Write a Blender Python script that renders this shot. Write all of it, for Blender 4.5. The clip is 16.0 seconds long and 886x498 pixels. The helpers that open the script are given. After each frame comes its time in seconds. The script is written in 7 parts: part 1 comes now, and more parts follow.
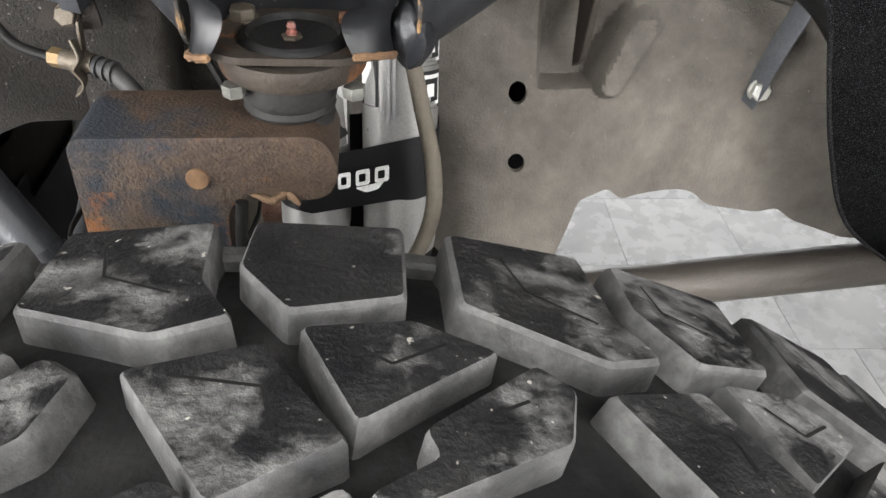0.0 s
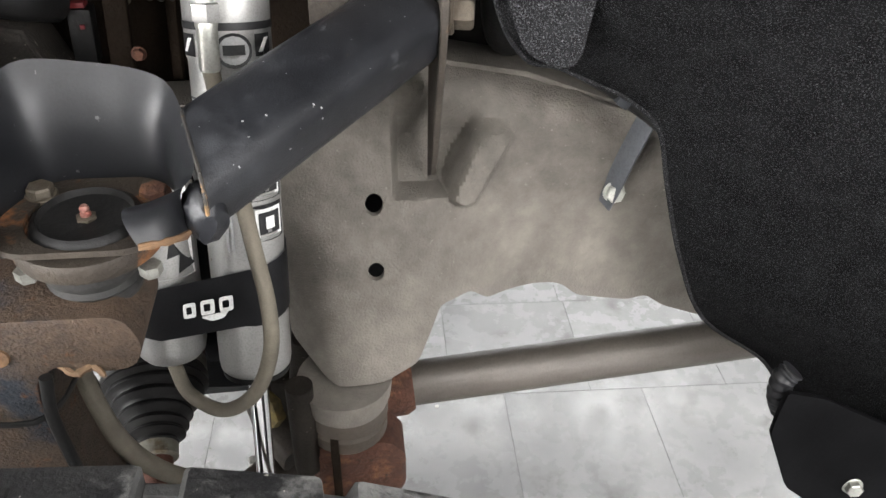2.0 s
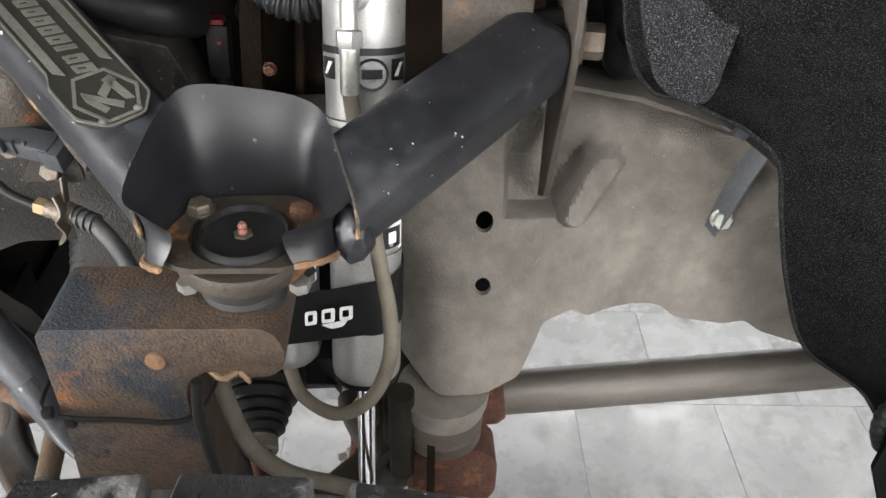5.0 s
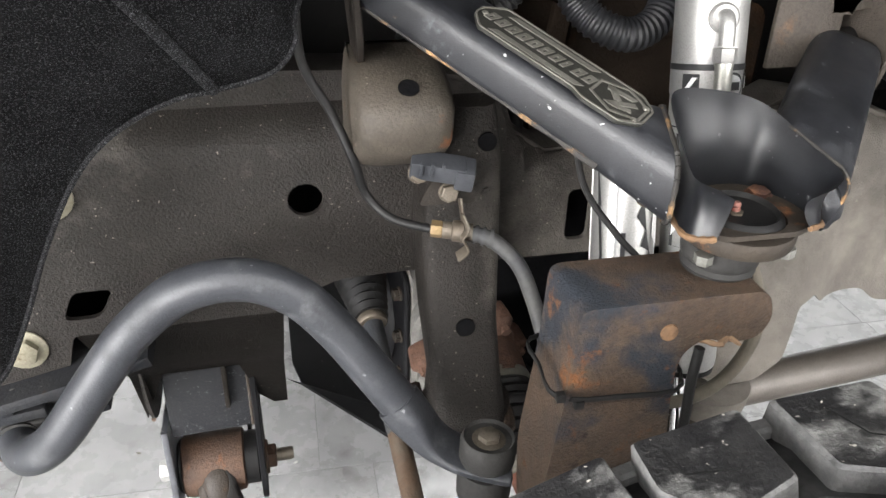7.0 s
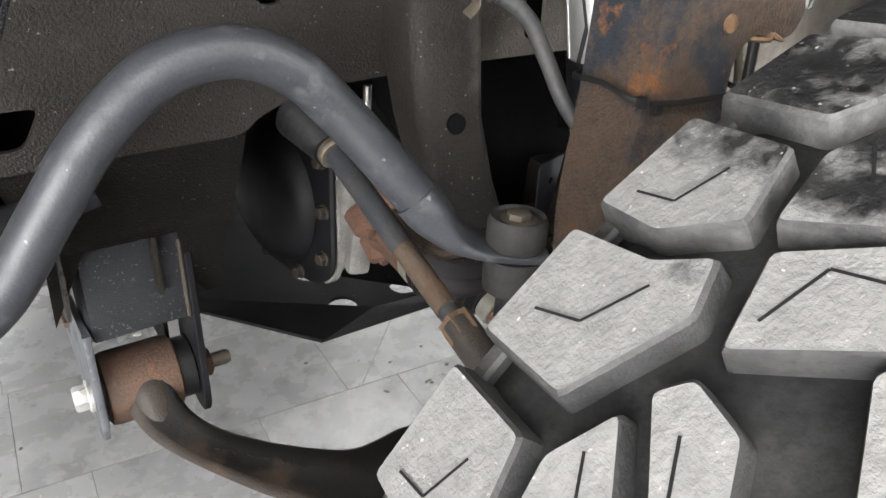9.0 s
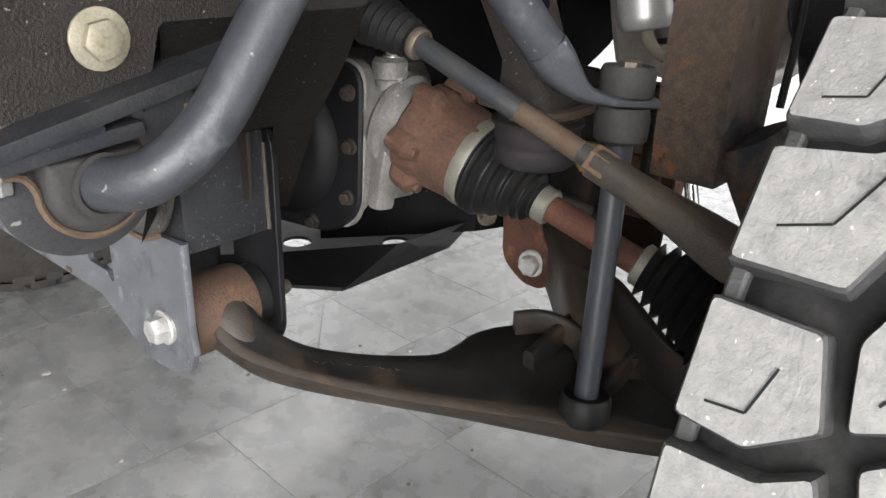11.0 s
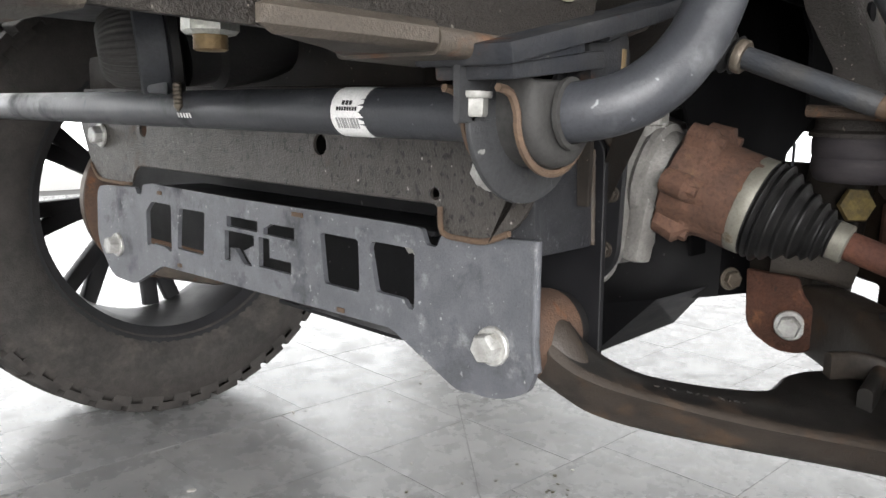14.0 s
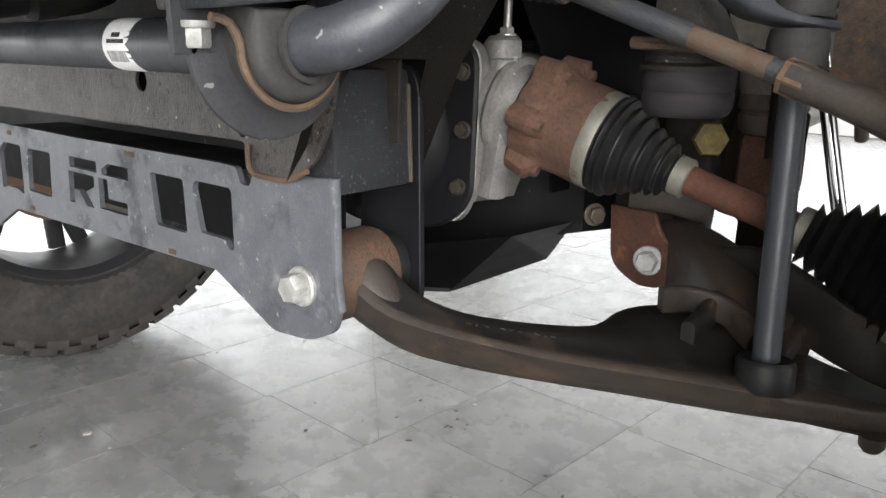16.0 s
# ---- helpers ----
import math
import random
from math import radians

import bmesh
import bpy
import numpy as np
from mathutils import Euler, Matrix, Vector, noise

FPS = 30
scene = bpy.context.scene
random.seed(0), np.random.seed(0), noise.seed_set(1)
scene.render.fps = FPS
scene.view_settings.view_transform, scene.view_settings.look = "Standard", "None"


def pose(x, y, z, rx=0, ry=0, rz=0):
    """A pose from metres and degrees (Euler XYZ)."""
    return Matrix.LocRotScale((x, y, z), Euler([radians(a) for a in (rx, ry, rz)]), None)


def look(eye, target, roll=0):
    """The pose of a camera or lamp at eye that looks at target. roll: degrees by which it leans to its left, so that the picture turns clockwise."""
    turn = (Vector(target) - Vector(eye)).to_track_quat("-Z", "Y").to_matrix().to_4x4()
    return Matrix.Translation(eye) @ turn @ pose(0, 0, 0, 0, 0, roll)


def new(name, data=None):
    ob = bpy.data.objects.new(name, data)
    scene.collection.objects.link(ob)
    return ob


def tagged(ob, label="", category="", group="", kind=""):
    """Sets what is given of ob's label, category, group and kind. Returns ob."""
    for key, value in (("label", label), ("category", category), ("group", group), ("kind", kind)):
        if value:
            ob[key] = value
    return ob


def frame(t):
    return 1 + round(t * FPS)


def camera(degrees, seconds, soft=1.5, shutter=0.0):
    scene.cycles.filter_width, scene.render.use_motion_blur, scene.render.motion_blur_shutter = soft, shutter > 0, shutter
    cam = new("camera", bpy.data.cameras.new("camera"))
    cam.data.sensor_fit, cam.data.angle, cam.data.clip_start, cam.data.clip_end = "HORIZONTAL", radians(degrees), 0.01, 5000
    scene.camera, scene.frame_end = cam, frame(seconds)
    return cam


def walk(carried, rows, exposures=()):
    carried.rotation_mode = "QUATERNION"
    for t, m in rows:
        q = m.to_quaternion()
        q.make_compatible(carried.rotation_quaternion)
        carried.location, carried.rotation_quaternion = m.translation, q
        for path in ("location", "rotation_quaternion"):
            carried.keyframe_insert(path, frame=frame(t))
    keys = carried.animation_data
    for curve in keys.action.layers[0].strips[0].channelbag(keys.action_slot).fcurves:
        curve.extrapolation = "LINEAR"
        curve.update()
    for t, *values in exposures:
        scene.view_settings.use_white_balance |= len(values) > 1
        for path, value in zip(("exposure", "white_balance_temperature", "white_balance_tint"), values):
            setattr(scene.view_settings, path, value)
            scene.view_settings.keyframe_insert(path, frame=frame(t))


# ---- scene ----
cam = camera(58.6, 16.0)
PATH = [
    (0, (0.528, -0.791, 1.186), (0.683, 0.82, 0.012), 1.5),
    (0.5, (0.543, -0.767, 1.271), (0.72, 0.858, 0.119), 1.2),
    (1, (0.543, -0.765, 1.298), (0.737, 0.848, 0.131), 1.3),
    (1.5, (0.605, -0.772, 1.303), (0.82, 0.834, 0.131), 1.5),
    (2, (0.634, -0.752, 1.275), (0.859, 0.854, 0.105), 1.4),
    (2.5, (0.617, -0.721, 1.269), (0.841, 0.887, 0.102), 1.2),
    (3, (0.634, -0.711, 1.252), (0.819, 0.898, 0.078), 1.0),
    (3.2, (0.646, -0.718, 1.257), (0.79, 0.889, 0.076), 0.9),
    (5.3, (0.546, -0.752, 1.307), (0.633, 0.859, 0.126), 1.2),
    (5.5, (0.506, -0.748, 1.312), (0.627, 0.866, 0.138), 1.1),
    (6, (0.338, -0.794, 1.331), (0.543, 0.815, 0.161), 1.1),
    (6.5, (0.233, -0.814, 1.321), (0.547, 0.836, 0.234), 1.3),
    (7, (0.152, -0.787, 1.272), (0.575, 0.893, 0.274), 1.5),
    (7.5, (0.073, -0.756, 1.218), (0.614, 0.909, 0.25), 1.7),
    (8, (0.027, -0.738, 1.184), (0.707, 0.872, 0.211), 1.8),
    (8.5, (-0.017, -0.74, 1.124), (0.827, 0.796, 0.16), 2.1),
    (9, (-0.048, -0.742, 1.062), (0.919, 0.725, 0.107), 2.1),
    (9.5, (-0.081, -0.747, 1.011), (0.98, 0.658, 0.062), 1.8),
    (10, (-0.151, -0.755, 0.977), (0.997, 0.584, 0.035), 1.9),
    (10.2, (-0.199, -0.734, 0.967), (0.982, 0.578, 0.027), 1.9),
    (12.3, (-0.418, -0.514, 0.742), (1.198, 0.597, 0.348), 1.8),
    (12.5, (-0.436, -0.483, 0.729), (1.16, 0.656, 0.339), 1.7),
    (13, (-0.495, -0.419, 0.717), (1.025, 0.821, 0.327), 1.5),
    (13.5, (-0.523, -0.407, 0.709), (0.931, 0.911, 0.327), 1.4),
    (14, (-0.515, -0.425, 0.718), (0.923, 0.924, 0.384), 1.3),
    (14.5, (-0.459, -0.455, 0.702), (0.982, 0.898, 0.403), 1.3),
    (15, (-0.39, -0.499, 0.69), (1.054, 0.853, 0.397), 1.3),
    (15.5, (-0.379, -0.503, 0.678), (1.097, 0.813, 0.378), 1.4),
    (16, (-0.413, -0.519, 0.718), (1.059, 0.745, 0.234), 1.1),
]
walk(cam, [(t, look(eye, target, roll)) for t, eye, target, roll in PATH], [(0.0, 0.25), (1.0, 0.18), (2.0, 0.50), (2.5, 0.60), (3.2, 0.60), (5.5, 0.42), (6.5, 0.50), (8.0, 0.25), (9.0, 0.18), (10.2, 0.0), (12.3, 0.32), (13.5, 0.0), (16.0, 0.0)])

# ---- world, lamps, exposure ----
world = bpy.data.worlds.new("showroom_daylight")
scene.world = world
world.use_nodes = True
_wn = world.node_tree.nodes
_sky = _wn.new("ShaderNodeTexSky")
_sky.sky_type, _sky.sun_disc, _sky.sun_elevation, _sky.sun_rotation = "NISHITA", False, radians(50), radians(200)
world.node_tree.links.new(_sky.outputs[0], _wn["Background"].inputs[0])
_wn["Background"].inputs[1].default_value = 0.10
scene.view_settings.exposure = 0.0


def area(name, m, sx, sy, watts, colour=(1, 1, 1)):
    data = bpy.data.lights.new(name, "AREA")
    data.shape, data.size, data.size_y, data.energy, data.color = "RECTANGLE", sx, sy, watts, colour
    ob = new(name, data)
    ob.matrix_world = m
    return ob


# daylight through the glass beside and ahead of the truck, and the ceiling panels
area("window_light", look((-3.4, -4.6, 1.7), (0.5, -0.3, 0.9)), 6.6, 3.2, 1450, (1.0, 0.985, 0.980))
area("window_light", look((2.8, -5.1, 1.8), (0.7, 0, 0.8)), 6.6, 3.2, 600, (1.0, 0.985, 0.980))
area("ceiling_light", look((0.3, -2.6, 3.55), (0.3, -2.6, 0)), 5.0, 0.6, 110, (1.0, 0.985, 0.975))
area("ceiling_light", look((0.8, 3.6, 3.55), (0.8, 3.6, 0)), 5.0, 0.6, 120, (1.0, 0.985, 0.975))
area("ceiling_light", look((4.0, 0.5, 3.55), (4.0, 0.5, 0)), 0.6, 5.0, 60, (1.0, 0.985, 0.975))


# ---- materials ----
def material(name, base, other, scale=20.0, rough=0.6, metal=0.0, bump=0.15, bump_scale=300.0, specks=None, patches=None, rough_var=0.15, mix=(0.35, 0.7), streak=None, placed=False, gloss=0.5, x_fade=None, grain=0.45, mottle=0.0, pvar=0.55):
    """Two colours mixed by broad noise, a fine grain, optional specks (colour, scale, level) and patches (colour, scale, level, soft)."""
    m = bpy.data.materials.new(name)
    m.use_nodes = True
    nt = m.node_tree
    n, l = nt.nodes, nt.links
    b = n["Principled BSDF"]
    tc = n.new("ShaderNodeTexCoord")
    vec = n.new("ShaderNodeNewGeometry").outputs["Position"] if placed else tc.outputs["Object"]
    if streak:
        mp = n.new("ShaderNodeMapping")
        mp.inputs["Scale"].default_value = streak
        l.new(vec, mp.inputs[0])
        vec = mp.outputs[0]

    def nz(sc, detail=5.0, roughness=0.6):
        t = n.new("ShaderNodeTexNoise")
        t.inputs["Scale"].default_value, t.inputs["Detail"].default_value, t.inputs["Roughness"].default_value = sc, detail, roughness
        l.new(vec, t.inputs["Vector"])
        return t.outputs["Fac"]

    def ramp(sock, lo, hi):
        r = n.new("ShaderNodeMapRange")
        r.inputs["From Min"].default_value, r.inputs["From Max"].default_value = lo, hi
        l.new(sock, r.inputs["Value"])
        return r.outputs[0]

    def blend(fac, a, c):
        x = n.new("ShaderNodeMix")
        x.data_type = "RGBA"
        l.new(fac, x.inputs[0])
        for s, v in ((x.inputs[6], a), (x.inputs[7], c)):
            if isinstance(v, tuple):
                s.default_value = (*v, 1)
            else:
                l.new(v, s)
        return x.outputs[2]

    col = blend(ramp(nz(scale), *mix), tuple(base), tuple(other))
    fine = nz(bump_scale, 3.0)
    dark = tuple(c * 0.42 for c in base)
    g = n.new("ShaderNodeMath")
    g.operation = "MULTIPLY"
    l.new(ramp(fine, 0.45, 0.75), g.inputs[0])
    g.inputs[1].default_value = grain
    col = blend(g.outputs[0], col, dark)
    if mottle:
        mm = n.new("ShaderNodeMath")
        mm.operation = "MULTIPLY"
        l.new(ramp(nz(scale * 5.0, 6.0, 0.7), 0.42, 0.66), mm.inputs[0])
        mm.inputs[1].default_value = mottle
        col = blend(mm.outputs[0], col, tuple(min(1.0, c * 1.9) for c in base))
    rsock = ramp(nz(scale * 1.7), 0.3, 0.75)
    rr = n.new("ShaderNodeMath")
    rr.operation = "MULTIPLY_ADD"
    l.new(rsock, rr.inputs[0])
    rr.inputs[1].default_value, rr.inputs[2].default_value = rough_var, rough
    rough_out = rr.outputs[0]
    metal_out = None
    for p in (patches or []):
        c, sc, lev, soft = p
        src = nz(sc, 8.0, 0.68)
        # shifts the patch level along x: dust together with painted light and shade
        if x_fade:
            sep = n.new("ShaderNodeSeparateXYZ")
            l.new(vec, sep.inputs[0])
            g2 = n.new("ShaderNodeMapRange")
            g2.inputs["From Min"].default_value, g2.inputs["From Max"].default_value = x_fade[0], x_fade[1]
            g2.inputs["To Min"].default_value, g2.inputs["To Max"].default_value = x_fade[2], x_fade[3]
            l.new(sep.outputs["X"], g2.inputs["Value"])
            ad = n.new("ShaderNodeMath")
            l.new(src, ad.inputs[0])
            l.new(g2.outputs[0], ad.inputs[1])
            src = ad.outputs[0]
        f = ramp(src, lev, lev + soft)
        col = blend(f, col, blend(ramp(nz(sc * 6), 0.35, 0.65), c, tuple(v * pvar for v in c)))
        x = n.new("ShaderNodeMix")
        l.new(f, x.inputs[0])
        l.new(rough_out, x.inputs[2])
        x.inputs[3].default_value = 0.85
        rough_out = x.outputs[0]
        if metal:
            y = n.new("ShaderNodeMix")
            l.new(f, y.inputs[0])
            if metal_out is None:
                y.inputs[2].default_value = metal
            else:
                l.new(metal_out, y.inputs[2])
            y.inputs[3].default_value = 0.0
            metal_out = y.outputs[0]
    for c, sc, lev in (specks or []):
        f = ramp(nz(sc, 2.0, 0.4), lev, lev + 0.04)
        col = blend(f, col, c)
    l.new(col, b.inputs["Base Color"])
    l.new(rough_out, b.inputs["Roughness"])
    b.inputs["Metallic"].default_value = metal
    b.inputs["Specular IOR Level"].default_value = gloss * 0.65
    if metal_out is not None:
        l.new(metal_out, b.inputs["Metallic"])
    bp = n.new("ShaderNodeBump")
    bp.inputs["Strength"].default_value, bp.inputs["Distance"].default_value = bump, 0.002
    l.new(fine, bp.inputs["Height"])
    l.new(bp.outputs[0], b.inputs["Normal"])
    return m


RUST = (0.17, 0.065, 0.022)
RUST_DARK = (0.09, 0.04, 0.02)
# pale dust rearward; the dark front end also paints the liner's shade
M_FRAME = material("waxed_frame_paint", (0.0185, 0.0160, 0.0140), (0.013, 0.0113, 0.0100), 6, 0.48, 0, 0.85, 430, specks=[((0.15, 0.138, 0.12), 260, 0.715)], patches=[((0.205, 0.186, 0.163), 5, 0.36, 0.50)], gloss=0.30, x_fade=(0.30, 0.62, -0.22, 0.20), grain=0.95, pvar=0.74, mottle=0.15)
M_FRAME_DARK = material("waxed_frame_paint_dark", (0.014, 0.012, 0.0104), (0.024, 0.0205, 0.0175), 18, 0.55, 0, 0.3, 420, specks=[((0.16, 0.145, 0.12), 300, 0.74)], patches=[(RUST_DARK, 11, 0.66, 0.06)], gloss=0.15)
M_BLACK = material("black_powder_coat", (0.0062, 0.0066, 0.0082), (0.018, 0.019, 0.022), 16, 0.36, 0, 0.16, 700, specks=[((0.30, 0.30, 0.30), 240, 0.735), ((0.42, 0.42, 0.42), 120, 0.775)], patches=[((0.050, 0.0525, 0.059), 13, 0.53, 0.24), ((0.12, 0.124, 0.134), 34, 0.60, 0.20), ((0.17, 0.12, 0.07), 30, 0.668, 0.05)], gloss=0.62, grain=0.4)
M_BLACK_PLATE = material("black_painted_plate", (0.0042, 0.0042, 0.005), (0.009, 0.009, 0.010), 12, 0.48, 0, 0.1, 500, specks=[((0.06, 0.06, 0.06), 150, 0.745)], gloss=0.25)
# black of the real sheets, also used to paint the shade inside holes
M_MATT_BLACK = material("matt_black_sheet_and_hole_shade", (0.0035, 0.0035, 0.0038), (0.006, 0.006, 0.0065), 14, 0.85, 0, 0.2, 260, gloss=0.04)
M_WELD = material("rusted_weld_bead", (0.17, 0.10, 0.05), (0.07, 0.04, 0.025), 60, 0.8, 0, 0.6, 180)
M_KNUCKLE = material("rusted_blue_black_steel", (0.050, 0.033, 0.022), (0.030, 0.0215, 0.0165), 24, 0.52, 0.0, 0.9, 420, patches=[((0.018, 0.0225, 0.030), 8, 0.50, 0.08), ((0.165, 0.068, 0.024), 20, 0.57, 0.08), ((0.012, 0.010, 0.009), 34, 0.62, 0.08)], gloss=0.5, grain=0.9, mottle=0.4)
M_RUST = material("heavy_rust", (0.082, 0.035, 0.022), (0.046, 0.022, 0.016), 40, 0.85, 0, 1.0, 240, patches=[((0.17, 0.078, 0.040), 26, 0.55, 0.12), ((0.030, 0.018, 0.014), 60, 0.60, 0.10)], grain=0.9)
M_CASTIRON = material("oily_cast_iron", (0.028, 0.025, 0.022), (0.060, 0.047, 0.036), 14, 0.42, 0, 0.35, 380, patches=[(RUST_DARK, 10, 0.60, 0.1)])
M_SWAY = material("grey_satin_spring_steel", (0.027, 0.0288, 0.033), (0.038, 0.0403, 0.046), 9, 0.36, 0.1, 0.16, 420, specks=[((0.16, 0.165, 0.17), 130, 0.74)], patches=[((0.085, 0.088, 0.094), 30, 0.56, 0.14), ((0.015, 0.016, 0.018), 11, 0.55, 0.2)], grain=0.5, mottle=0.12, gloss=0.65)
M_RC = material("grey_satin_bracket_paint", (0.080, 0.083, 0.092), (0.060, 0.063, 0.071), 7, 0.36, 0.15, 0.22, 500, specks=[((0.22, 0.225, 0.23), 100, 0.725), ((0.26, 0.26, 0.26), 210, 0.72)], patches=[((0.042, 0.044, 0.050), 12, 0.53, 0.14), ((0.19, 0.195, 0.205), 30, 0.57, 0.10), ((0.16, 0.10, 0.05), 34, 0.72, 0.04)], grain=0.6, mottle=0.25, gloss=0.8)
# front lugs paler: window sheen is painted in along with the dust
M_TYRE = material("dust_and_sheen_tyre_rubber", (0.011, 0.011, 0.012), (0.034, 0.0335, 0.033), 40, 0.34, 0, 0.6, 300, specks=[((0.40, 0.38, 0.34), 260, 0.720)], patches=[((0.215, 0.213, 0.207), 17, 0.49, 0.13)], placed=True, gloss=0.6, x_fade=(0.165, 0.245, 0.26, -0.015), grain=0.6, mottle=0.4, pvar=0.75)
M_TYRE_GROOVE = material("tyre_carcass_rubber", (0.011, 0.011, 0.0115), (0.034, 0.0335, 0.033), 30, 0.7, 0, 0.3, 200, placed=True, gloss=0.25, mix=(0.40, 0.72))
M_RUBBER = material("black_rubber", (0.0065, 0.0065, 0.0068), (0.016, 0.0155, 0.015), 20, 0.40, 0, 0.2, 300, gloss=0.25)
M_RUBBER_DUSTY = material("dusty_grey_rubber", (0.022, 0.0215, 0.021), (0.038, 0.037, 0.0355), 16, 0.6, 0, 0.25, 300, gloss=0.3, mottle=0.2)
M_ALU = material("satin_aluminium", (0.36, 0.356, 0.345), (0.31, 0.307, 0.296), 12, 0.34, 0.65, 0.06, 700, specks=[((0.14, 0.12, 0.10), 120, 0.75)], patches=[((0.25, 0.242, 0.23), 18, 0.62, 0.2)])
M_CAST = material("cast_aluminium_housing", (0.22, 0.213, 0.20), (0.13, 0.125, 0.117), 22, 0.48, 0.35, 0.7, 260, specks=[((0.36, 0.355, 0.34), 90, 0.70)], patches=[((0.07, 0.052, 0.036), 14, 0.60, 0.14)], grain=0.6)
M_CHROME = material("chromed_rod", (0.75, 0.75, 0.76), (0.65, 0.65, 0.66), 12, 0.08, 1.0, 0.0, 500)
M_ZINC = material("zinc_plated_bolt", (0.50, 0.50, 0.46), (0.32, 0.32, 0.29), 60, 0.32, 0.8, 0.15, 500)
M_ZINC_DIRTY = material("tarnished_steel_bolt", (0.135, 0.118, 0.095), (0.075, 0.058, 0.043), 60, 0.5, 0.6, 0.3, 400)
M_ZINC_WHITE = material("white_zinc_bolt", (0.46, 0.46, 0.445), (0.27, 0.265, 0.25), 55, 0.42, 0.55, 0.2, 400, patches=[((0.22, 0.21, 0.18), 50, 0.58, 0.1)])
M_FELT = material("black_felt_liner", (0.0075, 0.0075, 0.008), (0.016, 0.016, 0.017), 40, 0.95, 0, 1.0, 620, specks=[((0.036, 0.036, 0.038), 900, 0.56), ((0.080, 0.080, 0.084), 820, 0.67)], gloss=0.08, grain=0.7)
M_HOSE = material("braided_hose_grey", (0.16, 0.14, 0.11), (0.10, 0.09, 0.07), 40, 0.6, 0, 0.5, 900)
M_HOSE_BLACK = material("brake_hose_rubber", (0.028, 0.029, 0.031), (0.05, 0.049, 0.046), 30, 0.55, 0, 0.2, 300)
M_WHITE_PRINT = material("white_print", (0.75, 0.75, 0.74), (0.66, 0.66, 0.65), 30, 0.5, 0, 0.02, 500)
M_GREY_PRINT = material("grey_print", (0.30, 0.30, 0.30), (0.24, 0.24, 0.24), 40, 0.6, 0, 0.02, 500)
M_BLACK_PRINT = material("black_print", (0.012, 0.012, 0.013), (0.018, 0.018, 0.019), 30, 0.45, 0, 0.02, 500)
M_BADGE = material("dark_engraved_badge", (0.020, 0.020, 0.017), (0.032, 0.031, 0.027), 30, 0.45, 0.3, 0.1, 500)
M_BADGE_SILVER = material("worn_silver_badge_relief", (0.175, 0.17, 0.15), (0.12, 0.115, 0.10), 40, 0.4, 0.5, 0.15, 500)
M_STRAP = material("black_rubber_strap", (0.010, 0.010, 0.012), (0.017, 0.017, 0.019), 20, 0.42, 0, 0.1, 500)
M_PLASTIC = material("grey_black_plastic", (0.022, 0.024, 0.028), (0.040, 0.042, 0.047), 30, 0.45, 0, 0.15, 300)
M_BRASS = material("corroded_brass_nut", (0.20, 0.14, 0.07), (0.12, 0.09, 0.055), 60, 0.5, 0.5, 0.3, 400)
M_RED = material("red_plastic", (0.11, 0.010, 0.012), (0.07, 0.008, 0.010), 40, 0.5, 0, 0.05, 300)
M_RED_PAINT = material("red_paint_mark", (0.22, 0.05, 0.04), (0.22, 0.17, 0.14), 120, 0.6, 0.2, 0.2, 500)
M_YELLOW = material("yellow_inspection_paint", (0.19, 0.14, 0.045), (0.05, 0.04, 0.025), 60, 0.7, 0, 0.3, 300)
M_RIM = material("black_wheel_paint", (0.010, 0.010, 0.011), (0.018, 0.018, 0.020), 8, 0.45, 0.1, 0.06, 400, gloss=0.3)
M_WALL = material("white_wall_paint", (0.62, 0.62, 0.61), (0.57, 0.57, 0.56), 3, 0.7, 0, 0.05, 200)


